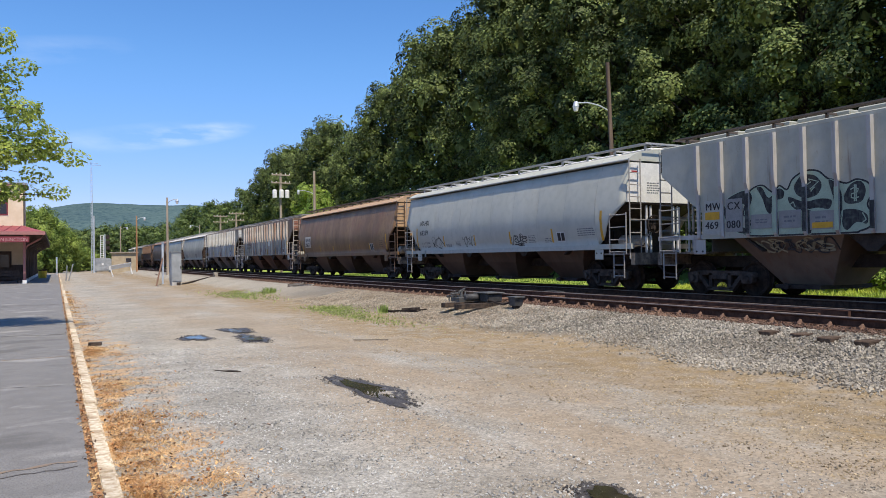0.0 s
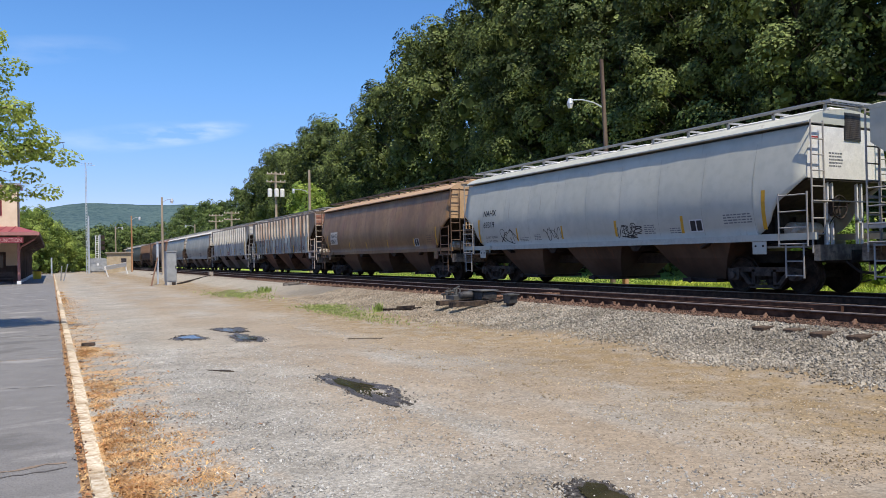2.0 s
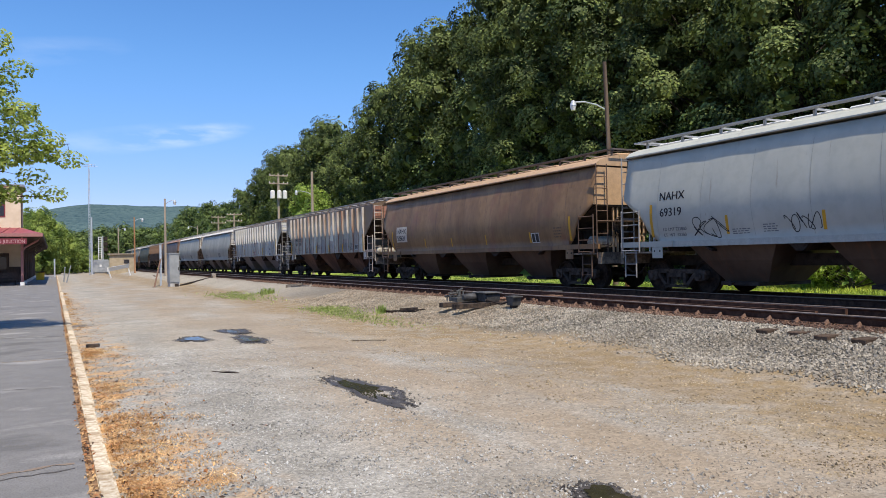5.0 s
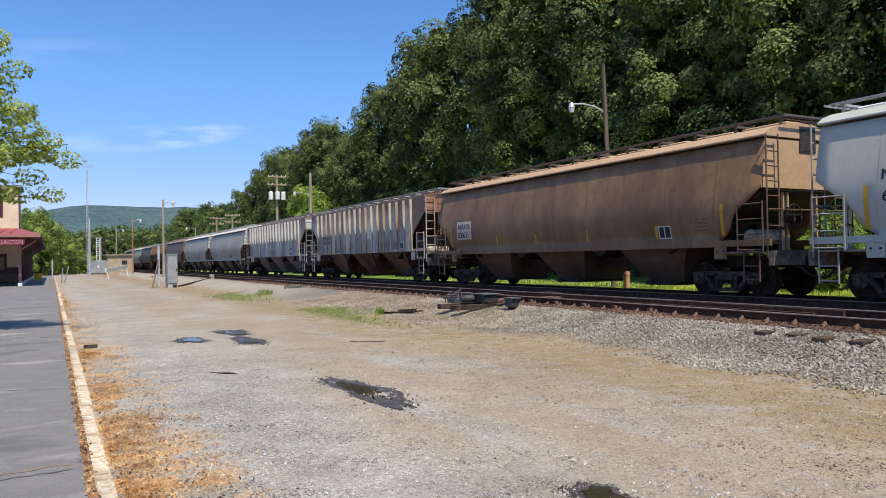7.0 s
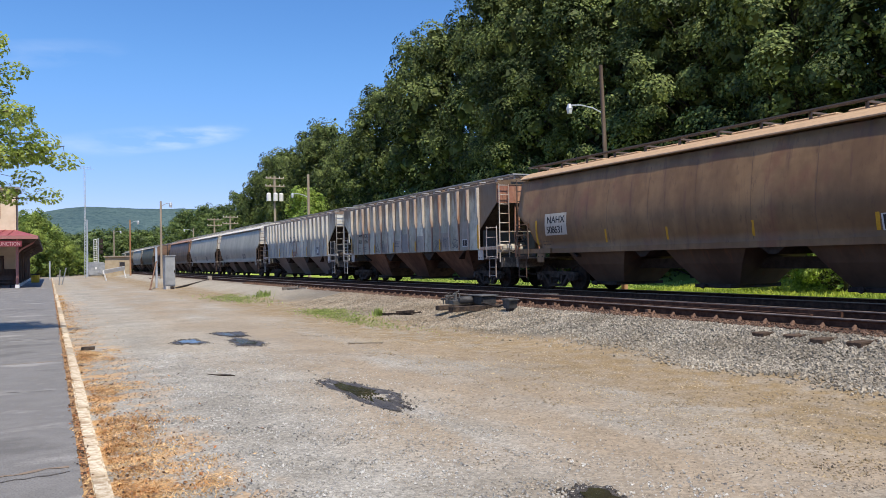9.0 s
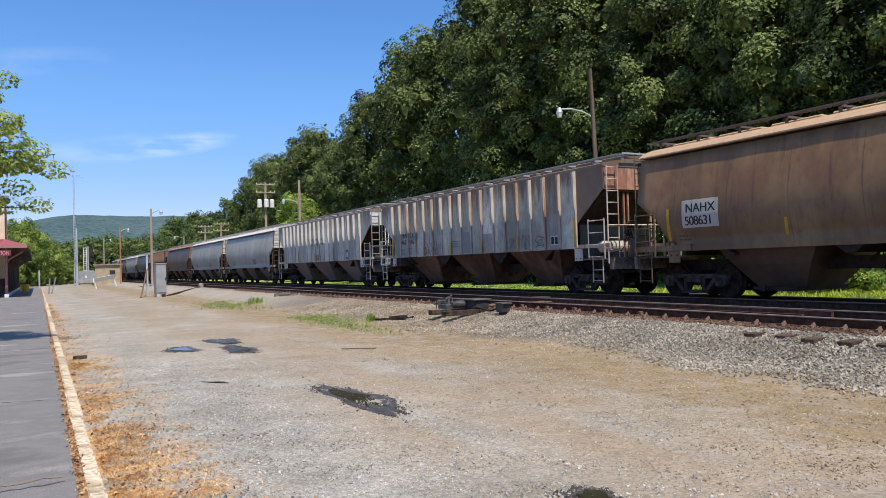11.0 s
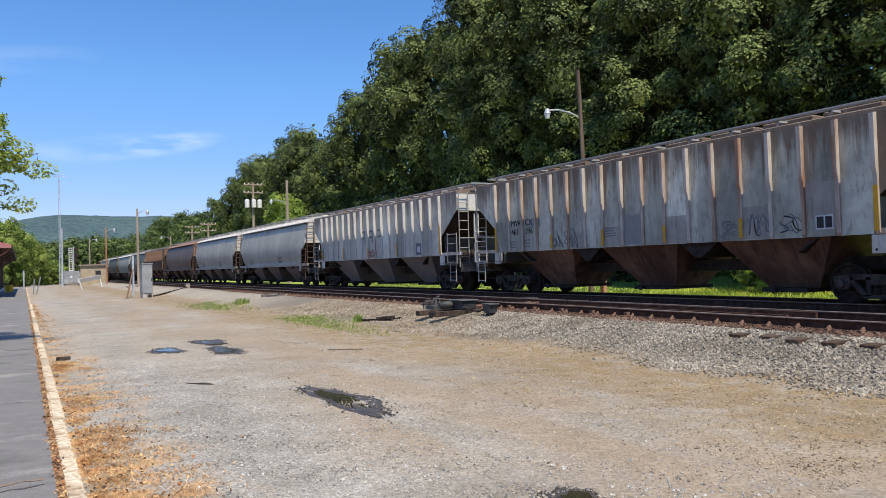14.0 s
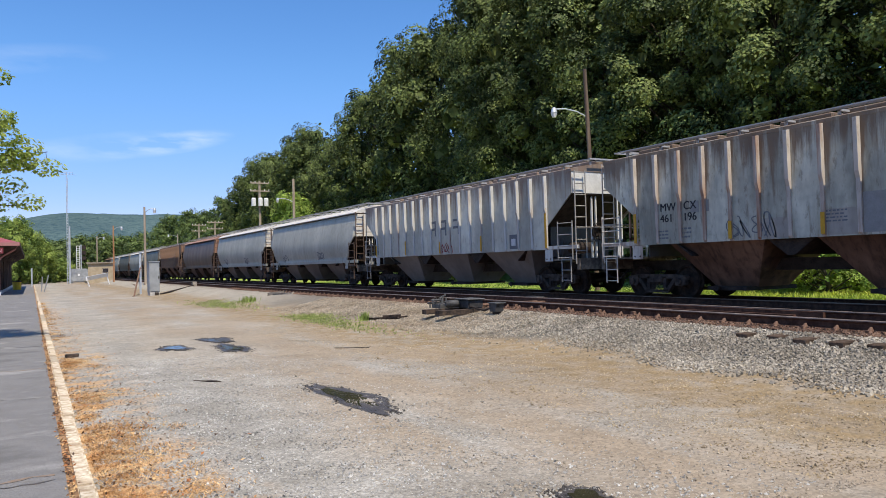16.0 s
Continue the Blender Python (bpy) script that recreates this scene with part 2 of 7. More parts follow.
def ground_material():
    m = material("ground", [(0.275, 0.254, 0.214), (0.375, 0.35, 0.302)], rough=0.95, scale=0.9, bump=0.6, bump_scale=48,
                 fine=((0.17, 0.155, 0.13), 0.5), fine_scale=52, spec=0.15, normal_dist=0.012)
    n, l = m.node_tree.nodes, m.node_tree.links
    b = n["Principled BSDF"]
    base = b.inputs["Base Color"].links[0].from_socket
    tc = n.new("ShaderNodeTexCoord")
    sx = n.new("ShaderNodeSeparateXYZ")
    l.new(tc.outputs["Object"], sx.inputs[0])

    def noise_at(scale, detail=5.0, stretch=(1, 1, 1)):
        mp = n.new("ShaderNodeMapping")
        mp.inputs["Scale"].default_value = stretch
        l.new(tc.outputs["Object"], mp.inputs[0])
        z = n.new("ShaderNodeTexNoise")
        z.inputs["Scale"].default_value, z.inputs["Detail"].default_value = scale, detail
        l.new(mp.outputs[0], z.inputs["Vector"])
        return z.outputs["Fac"]

    def maths(op, a, b_):
        q = n.new("ShaderNodeMath")
        q.operation = op
        for i, s in enumerate((a, b_)):
            if isinstance(s, (int, float)):
                q.inputs[i].default_value = s
            else:
                l.new(s, q.inputs[i])
        return q.outputs[0]

    def ramp(src, stops):
        r = n.new("ShaderNodeMapRange")
        r.inputs[1].default_value, r.inputs[2].default_value = stops
        l.new(src, r.inputs[0])
        return r.outputs[0]

    def blend(fac, a, colour):
        q = n.new("ShaderNodeMix")
        q.data_type = "RGBA"
        l.new(fac, q.inputs[0]), l.new(a, q.inputs[6])
        if isinstance(colour, tuple):
            q.inputs[7].default_value = (*colour, 1)
        else:
            l.new(colour, q.inputs[7])
        return q.outputs[2]

    def stones(colour, scale, lo, hi):
        v = n.new("ShaderNodeTexVoronoi")
        v.inputs["Scale"].default_value = scale
        l.new(tc.outputs["Object"], v.inputs["Vector"])
        s = n.new("ShaderNodeSeparateColor")
        l.new(v.outputs["Color"], s.inputs[0])
        r = n.new("ShaderNodeMapRange")
        r.inputs[3].default_value, r.inputs[4].default_value = lo, hi
        l.new(s.outputs[0], r.inputs[0])
        h = n.new("ShaderNodeHueSaturation")
        l.new(colour, h.inputs["Color"]), l.new(r.outputs[0], h.inputs["Value"])
        return h.outputs[0], v.outputs["Distance"]

    X, Y = sx.outputs[0], sx.outputs[1]
    base, dist = stones(base, 30.0, 0.86, 1.12)
    base, _ = stones(base, 75.0, 0.85, 1.15)
    warp = maths("ADD", X, maths("MULTIPLY", maths("SUBTRACT", noise_at(0.35), 0.5), 3.0))
    # tan, trodden lane
    tan = maths("MULTIPLY", ramp(warp, (1.9, 3.3)), ramp(noise_at(0.8, 5, (1, 0.3, 1)), (0.32, 0.56)))
    c = blend(maths("MULTIPLY", tan, 0.82), base, (0.285, 0.22, 0.148))
    far_tan = maths("MULTIPLY", ramp(Y, (11.0, 15.0)), ramp(noise_at(0.45, 5, (1, 0.5, 1)), (0.35, 0.6)))
    c = blend(maths("MULTIPLY", far_tan, 0.5), c, (0.335, 0.288, 0.225))
    # brown fines at the foot of the ballast
    brown = maths("MULTIPLY", ramp(warp, (5.2, 6.6)), maths("SUBTRACT", 1.0, ramp(warp, (8.2, 9.2))))
    c = blend(maths("MULTIPLY", brown, ramp(noise_at(3.0), (0.3, 0.6))), c, (0.25, 0.182, 0.1))
    # clean stone of the shoulder; near, darkened as shade in gaps between stones
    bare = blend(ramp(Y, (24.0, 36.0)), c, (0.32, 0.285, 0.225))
    near_gap_shade = blend(maths("SUBTRACT", 1.0, ramp(Y, (24.0, 36.0))), bare, (0.13, 0.117, 0.095))
    c = blend(ramp(warp, (8.0, 9.0)), c, near_gap_shade)
    # rusty stain between the rails
    c = blend(maths("MULTIPLY", ramp(X, (9.8, 10.6)), ramp(noise_at(0.8), (0.35, 0.65))), c, (0.13, 0.085, 0.06))
    c = blend(ramp(X, (10.8, 11.6)), c, (0.06, 0.032, 0.02))
    # dry grass along the kerb
    dry = maths("MULTIPLY", maths("SUBTRACT", 1.0, ramp(warp, (0.55, 1.35))), ramp(noise_at(2.0, 9), (0.47, 0.55)))
    near_ = maths("SUBTRACT", 1.0, ramp(Y, (9.0, 26.0)))
    c = blend(maths("MULTIPLY", dry, maths("ADD", 0.35, maths("MULTIPLY", near_, 0.65))), c, (0.48, 0.3, 0.145))
    # grass beyond the tracks and far away
    green = ramp(warp, (19.5, 21.0))
    c = blend(green, c, (0.27, 0.34, 0.065))
    c, _ = stones(c, 38.0, 0.82, 1.18)
    c, far_ = stones(c, 7.0, 0.94, 1.06)
    patch_v, patch_c = n.new("ShaderNodeMapRange"), n.new("ShaderNodeHueSaturation")
    patch_v.inputs[1].default_value, patch_v.inputs[2].default_value, patch_v.inputs[3].default_value, patch_v.inputs[4].default_value = 0.3, 0.7, 0.89, 1.11
    l.new(noise_at(0.4, 4), patch_v.inputs[0]), l.new(patch_v.outputs[0], patch_c.inputs["Value"]), l.new(c, patch_c.inputs["Color"])
    c = patch_c.outputs[0]
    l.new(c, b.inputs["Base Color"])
    bp2 = n.new("ShaderNodeBump")
    bp2.invert = True
    bp2.inputs["Strength"].default_value, bp2.inputs["Distance"].default_value = 0.6, 0.01
    l.new(dist, bp2.inputs["Height"])
    l.new(b.inputs["Normal"].links[0].from_socket, bp2.inputs["Normal"])
    l.new(bp2.outputs[0], b.inputs["Normal"])
    return m


def ground():
    xs = [-900, -300, -100, -40, -12, -4, 0.2]
    xs += [0.45 + 0.25 * i for i in range(56)] + [14.5 + 0.5 * i for i in range(30)] + [30, 33, 37, 45, 60, 90, 120, 250, 500, 900]
    ys = [-300, -100, -40, -15, -5] + [0.4 * i for i in range(100)] + [40 + 2.0 * i for i in range(55)] + [155, 170, 190, 220, 260, 320, 400, 550, 800, 1200, 1700]
    verts = [(x, y, ground_z(x, y)) for y in ys for x in xs]
    w = len(xs)
    faces = [(j * w + i, j * w + i + 1, (j + 1) * w + i + 1, (j + 1) * w + i) for j in range(len(ys) - 1) for i in range(w - 1)]
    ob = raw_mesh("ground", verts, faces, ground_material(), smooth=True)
    tagged(ob, "grey and tan gravel lot with ballast shoulder and grass verge", "ground", kind="structure")


ground()


# ---- the train ----
def paint(name, a, b, rust=0.0, rust_colour=(0.16, 0.075, 0.04), rough=0.5, panels=None, vary=0.0, blotch=None):
    """Weathered car paint: two tones, vertical streaks and rust."""
    m = material(name, [a, b], rough=rough, scale=0.8, stretch=(1, 1, 0.35), fine=(tuple(0.75 * c for c in a), 0.3), fine_scale=4, spec=0.35, bump=0.05, bump_scale=2)
    n, l = m.node_tree.nodes, m.node_tree.links
    p = n["Principled BSDF"]
    base = p.inputs["Base Color"].links[0].from_socket
    tc, mp = n.new("ShaderNodeTexCoord"), n.new("ShaderNodeMapping")
    mp.inputs["Scale"].default_value = (1.5, 3.0, 0.22)
    l.new(tc.outputs["Object"], mp.inputs[0])
    nz = n.new("ShaderNodeTexNoise")
    nz.inputs["Scale"].default_value, nz.inputs["Detail"].default_value, nz.inputs["Roughness"].default_value = 1.3, 7, 0.65
    l.new(mp.outputs[0], nz.inputs["Vector"])
    if panels:
        # each sheet between two posts has aged in its own way, and rust has run down beside the posts
        off, width, end_rust = panels

        def num(op, *args):
            q = n.new("ShaderNodeMath")
            q.operation = op
            for i, s in enumerate(args):
                if isinstance(s, (int, float)):
                    q.inputs[i].default_value = s
                else:
                    l.new(s, q.inputs[i])
            return q.outputs[0]
        sp, wh = n.new("ShaderNodeSeparateXYZ"), n.new("ShaderNodeTexWhiteNoise")
        l.new(tc.outputs["Object"], sp.inputs[0])
        u = num("DIVIDE", num("SUBTRACT", sp.outputs[1], off), width)
        wh.noise_dimensions = "1D"
        l.new(num("FLOOR", u), wh.inputs["W"])
        mv, hv = n.new("ShaderNodeMapRange"), n.new("ShaderNodeHueSaturation")
        mv.inputs[3].default_value, mv.inputs[4].default_value = 0.62, 1.2
        l.new(wh.outputs["Value"], mv.inputs[0]), l.new(mv.outputs[0], hv.inputs["Value"]), l.new(base, hv.inputs["Color"])
        base = hv.outputs[0]
        near = num("SUBTRACT", 1.0, num("MULTIPLY", num("PINGPONG", u, 0.5), 4.0))
        top = num("MULTIPLY", num("SUBTRACT", sp.outputs[2], 3.1), 0.22)
        edge = num("ADD", num("MULTIPLY", num("MAXIMUM", near, 0.0), 0.09), num("MAXIMUM", top, -0.05))
        if end_rust:
            edge = num("ADD", edge, num("MULTIPLY", num("LESS_THAN", sp.outputs[1], off), 0.35))
        fac = num("ADD", nz.outputs["Fac"], edge)
    fac = fac if panels else nz.outputs["Fac"]
    if vary:
        oi = n.new("ShaderNodeObjectInfo")
        nz.noise_dimensions = "4D"
        w4, ad = n.new("ShaderNodeMath"), n.new("ShaderNodeMath")
        w4.operation, ad.operation = "MULTIPLY", "MULTIPLY_ADD"
        w4.inputs[1].default_value, ad.inputs[1].default_value = 37.0, vary
        l.new(oi.outputs["Random"], w4.inputs[0]), l.new(w4.outputs[0], nz.inputs["W"])
        l.new(oi.outputs["Random"], ad.inputs[0]), l.new(fac, ad.inputs[2])
        fac = ad.outputs[0]
    r = n.new("ShaderNodeMapRange")
    lo = 0.66 - 0.3 * rust
    r.inputs[1].default_value, r.inputs[2].default_value, r.inputs[4].default_value = lo, lo + 0.16, 0.85
    l.new(fac, r.inputs[0])
    x = n.new("ShaderNodeMix")
    x.data_type = "RGBA"
    l.new(r.outputs[0], x.inputs[0]), l.new(base, x.inputs[6])
    x.inputs[7].default_value = (*rust_colour, 1)
    worn = x.outputs[2]
    if blotch:
        # broad worn-through patches of another colour
        nb, rb, xb = n.new("ShaderNodeTexNoise"), n.new("ShaderNodeMapRange"), n.new("ShaderNodeMix")
        l.new(tc.outputs["Object"], nb.inputs["Vector"])
        nb.inputs["Scale"].default_value, nb.inputs["Detail"].default_value, nb.inputs["Roughness"].default_value = 0.75, 8, 0.6
        rb.inputs[1].default_value, rb.inputs[2].default_value, rb.inputs[4].default_value = 0.54, 0.68, 0.8
        l.new(nb.outputs["Fac"], rb.inputs[0])
        xb.data_type = "RGBA"
        xb.inputs[7].default_value = (*blotch, 1)
        l.new(rb.outputs[0], xb.inputs[0]), l.new(worn, xb.inputs[6])
        worn = xb.outputs[2]
    # thin runs and scabs of rust
    mp2, nz2, r2, x2 = n.new("ShaderNodeMapping"), n.new("ShaderNodeTexNoise"), n.new("ShaderNodeMapRange"), n.new("ShaderNodeMix")
    mp2.inputs["Scale"].default_value = (5, 7, 2.2)
    l.new(tc.outputs["Object"], mp2.inputs[0]), l.new(mp2.outputs[0], nz2.inputs["Vector"])
    nz2.inputs["Scale"].default_value, nz2.inputs["Detail"].default_value, nz2.inputs["Roughness"].default_value = 1.0, 9, 0.75
    lo2 = 0.66 - 0.14 * min(1.0, 2 * rust)
    r2.inputs[1].default_value, r2.inputs[2].default_value, r2.inputs[4].default_value = lo2, lo2 + 0.1, 0.5
    l.new(nz2.outputs["Fac"], r2.inputs[0])
    x2.data_type = "RGBA"
    x2.inputs[7].default_value = (*tuple(0.75 * q for q in rust_colour), 1)
    l.new(r2.outputs[0], x2.inputs[0]), l.new(worn, x2.inputs[6])
    l.new(x2.outputs[2], p.inputs["Base Color"])
    return m


def plain(name, c, rough=0.6, metal=0.0):
    return material(name, [tuple(0.85 * v for v in c), c], rough=rough, metal=metal, scale=6, fine=(tuple(0.6 * v for v in c), 0.3), fine_scale=30)


M["sill_grey"] = plain("sill_grey", (0.46, 0.455, 0.39))
M["ladder_brown"] = plain("ladder_brown", (0.13, 0.08, 0.052))
M["ladder_grey"] = plain("ladder_grey", (0.33, 0.31, 0.28))
M["grey_mark"] = plain("grey_mark", (0.15, 0.155, 0.165))
M["yellow"] = plain("yellow_strip", (0.62, 0.33, 0.02))
M["black_mark"] = plain("black_mark", (0.02, 0.02, 0.022))
M["white_mark"] = plain("white_mark", (0.6, 0.6, 0.58))
M["pale_grate"] = plain("pale_grate", (0.4, 0.4, 0.39), 0.6, 0.2)
M["grate"] = plain("grate", (0.15, 0.12, 0.1), 0.6, 0.4)
M["truck_steel"] = material("truck_steel", [(0.036, 0.028, 0.022), (0.095, 0.073, 0.057)], rough=0.85, scale=4, fine=((0.03, 0.024, 0.02), 0.6), fine_scale=14, spec=0.2)
M["wheel"] = material("wheel", [(0.018, 0.013, 0.01), (0.05, 0.034, 0.025)], rough=0.8, metal=0.0, spec=0.15, scale=6)

# body, end and bay paints; bay tones also hold the shade under the car
PAINTS = {
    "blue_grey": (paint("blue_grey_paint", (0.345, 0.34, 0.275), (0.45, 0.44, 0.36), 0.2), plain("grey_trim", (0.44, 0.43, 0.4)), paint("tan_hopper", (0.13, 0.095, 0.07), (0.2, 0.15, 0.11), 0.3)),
    "light_grey": (paint("light_grey_paint", (0.425, 0.422, 0.355), (0.48, 0.475, 0.4), 0.06), plain("white_end", (0.72, 0.71, 0.67)), paint("shaded_dirty_tan_hopper", (0.06, 0.04, 0.028), (0.12, 0.083, 0.057), 0.3)),
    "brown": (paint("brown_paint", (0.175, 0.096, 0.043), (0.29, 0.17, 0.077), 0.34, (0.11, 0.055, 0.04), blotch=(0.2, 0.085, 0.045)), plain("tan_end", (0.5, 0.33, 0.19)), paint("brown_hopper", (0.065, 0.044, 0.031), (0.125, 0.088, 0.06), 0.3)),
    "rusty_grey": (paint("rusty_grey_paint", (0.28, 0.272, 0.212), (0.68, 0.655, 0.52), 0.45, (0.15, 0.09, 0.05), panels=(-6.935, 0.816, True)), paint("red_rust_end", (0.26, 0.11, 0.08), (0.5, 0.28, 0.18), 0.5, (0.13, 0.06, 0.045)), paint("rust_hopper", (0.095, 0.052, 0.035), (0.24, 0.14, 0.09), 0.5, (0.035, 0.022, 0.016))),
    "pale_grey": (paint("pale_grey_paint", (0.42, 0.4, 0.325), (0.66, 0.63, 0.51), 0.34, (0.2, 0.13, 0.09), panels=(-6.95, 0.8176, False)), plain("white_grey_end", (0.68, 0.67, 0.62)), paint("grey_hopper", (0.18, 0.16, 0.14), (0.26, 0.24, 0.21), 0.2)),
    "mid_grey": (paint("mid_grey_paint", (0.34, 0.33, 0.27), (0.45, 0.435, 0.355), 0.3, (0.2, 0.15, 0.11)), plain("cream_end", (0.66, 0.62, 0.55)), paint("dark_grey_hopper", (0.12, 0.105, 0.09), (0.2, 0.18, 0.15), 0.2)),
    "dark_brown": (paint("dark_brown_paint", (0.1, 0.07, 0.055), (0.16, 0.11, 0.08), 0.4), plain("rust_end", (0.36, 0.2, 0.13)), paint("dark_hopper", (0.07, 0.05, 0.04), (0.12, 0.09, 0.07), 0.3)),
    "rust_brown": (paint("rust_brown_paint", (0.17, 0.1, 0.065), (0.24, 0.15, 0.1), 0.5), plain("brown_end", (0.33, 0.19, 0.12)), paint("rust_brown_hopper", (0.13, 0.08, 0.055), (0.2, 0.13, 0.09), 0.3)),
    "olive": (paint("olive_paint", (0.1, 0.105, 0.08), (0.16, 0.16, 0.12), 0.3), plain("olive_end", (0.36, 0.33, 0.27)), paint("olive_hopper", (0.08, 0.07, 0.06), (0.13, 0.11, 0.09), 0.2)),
}

RIB = {"blue_grey": paint("grey_post", (0.36, 0.34, 0.31), (0.46, 0.44, 0.4), 0.2, vary=0.1), "rusty_grey": paint("rusty_post", (0.42, 0.36, 0.3), (0.66, 0.6, 0.5), 0.35, (0.26, 0.11, 0.05), vary=0.13),
       "pale_grey": paint("pale_post", (0.5, 0.49, 0.45), (0.64, 0.62, 0.56), 0.25, (0.25, 0.14, 0.08), vary=0.1), "rust_brown": paint("brown_post", (0.18, 0.11, 0.075), (0.27, 0.17, 0.11), 0.4)}

# half sections: (x, z) from side sill to eave, and roof from eave to ridge
CURVED = [(1.47, 1.3), (1.47, 1.43), (1.45, 1.45), (1.52, 1.7), (1.58, 2.0), (1.6, 2.25), (1.59, 2.5), (1.565, 2.75), (1.525, 3.0), (1.47, 3.3), (1.405, 3.62), (1.34, 3.93)]
CURVED_ROOF = [(1.36, 3.985), (1.44, 3.99), (1.44, 4.025), (1.25, 4.16), (0.9, 4.28), (0.4, 4.36), (0.0, 4.38)]
FLAT = [(1.55, 1.5), (1.55, 2.2), (1.55, 3.0), (1.55, 4.02)]
FLAT_ROOF = [(1.57, 4.0), (1.57, 4.08), (1.2, 4.17), (0.6, 4.26), (0.0, 4.3)]


def cut_section(sec, zl):
    """The part of a half section above height zl, resampled to the same count."""
    zs = np.array([p[1] for p in sec])
    xs = np.array([p[0] for p in sec])
    if zl <= zs[0] + 1e-6:
        return list(sec)
    t = np.linspace(zl, zs[-1], len(sec))
    return [(float(np.interp(z, zs, xs)), float(z)) for z in t]


def skin(bm, sec, half, low, stations, panel=0.0):
    """Side sheets between the ends; low(d) is the lower edge at d metres from an end; panel: width of the sheets, which belly out a little."""
    for sx in (-1, 1):
        rows = []
        for y in stations:
            d = half - abs(y)
            belly = 0.0
            if panel and d > 1.3:
                belly = 0.02 * abs(math.sin(math.pi * (y / panel))) - 0.01
            rows.append([bm.verts.new((sx * (x + belly * max(0.0, math.sin(math.pi * (z - sec[0][1]) / (sec[-1][1] - sec[0][1])))), y, z)) for x, z in cut_section(sec, low(d))])
        for a, b in zip(rows[:-1], rows[1:]):
            for i in range(len(sec) - 1):
                bm.faces.new((a[i], a[i + 1], b[i + 1], b[i]))


def ladder(bm, p0, p1, z0, z1, n, r=0.017):
    """Uprights at p0 and p1 (x, y) from z0 to z1 with n rungs."""
    for p in (p0, p1):
        tube(bm, (*p, z0), (*p, z1), r * 1.3, seg=6)
    for i in range(n):
        z = z0 + 0.06 + (z1 - z0 - 0.12) * i / (n - 1)
        tube(bm, (*p0, z), (*p1, z), r, seg=6)


def side_x(curved, z):
    sec = CURVED if curved else FLAT
    return -float(np.interp(z, [p[1] for p in sec], [p[0] for p in sec]))


def ribbon(bm, pts, w, x):
    vs = []
    for i, p in enumerate(pts):
        a, b = pts[max(0, i - 1)], pts[min(len(pts) - 1, i + 1)]
        t = Vector((b[0] - a[0], b[1] - a[1]))
        t = t.normalized() if t.length > 1e-6 else Vector((1, 0))
        n = Vector((-t.y, t.x)) * w
        vs.append((bm.verts.new((x(p[1]), p[0] + n.x, p[1] + n.y)), bm.verts.new((x(p[1]), p[0] - n.x, p[1] - n.y))))
    for a, b in zip(vs[:-1], vs[1:]):
        bm.faces.new((a[0], a[1], b[1], b[0]))


M["deck_dust"] = material("deck_dust", [(0.12, 0.09, 0.065), (0.34, 0.27, 0.19)], rough=0.9, scale=2.5, fine=((0.05, 0.04, 0.03), 0.6), fine_scale=12)
M["tank"] = material("tank", [(0.3, 0.27, 0.22), (0.55, 0.52, 0.46)], rough=0.7, scale=3, fine=((0.2, 0.14, 0.09), 0.5), fine_scale=9)
M["web_grey"] = plain("web_grey", (0.12, 0.12, 0.115))
M["vent_dark"] = plain("vent_dark", (0.035, 0.035, 0.036))
# seam tones darker than the sheets, for the shading of the folds
M["seam"] = {k: plain("seam_" + k, tuple(0.9 * x for x in v)) for k, v in (("light_grey", (0.42, 0.415, 0.35)), ("brown", (0.17, 0.1, 0.062)), ("mid_grey", (0.34, 0.33, 0.31)), ("dark_brown", (0.1, 0.07, 0.05)), ("olive", (0.1, 0.1, 0.08)))}


def make_wheelset():
    bm = bmesh.new()
    for s in (-1, 1):
        lathe_x(bm, [(s * 0.66, 0.12), (s * 0.67, 0.3), (s * 0.66, 0.41), (s * 0.66, 0.485), (s * 0.69, 0.485), (s * 0.705, 0.457), (s * 0.81, 0.452), (s * 0.815, 0.4), (s * 0.76, 0.36), (s * 0.75, 0.2), (s * 0.79, 0.13), (s * 0.8, 0.1)])
    tube(bm, (-1.05, 0, 0), (1.05, 0, 0), 0.085, seg=12)
    return bm


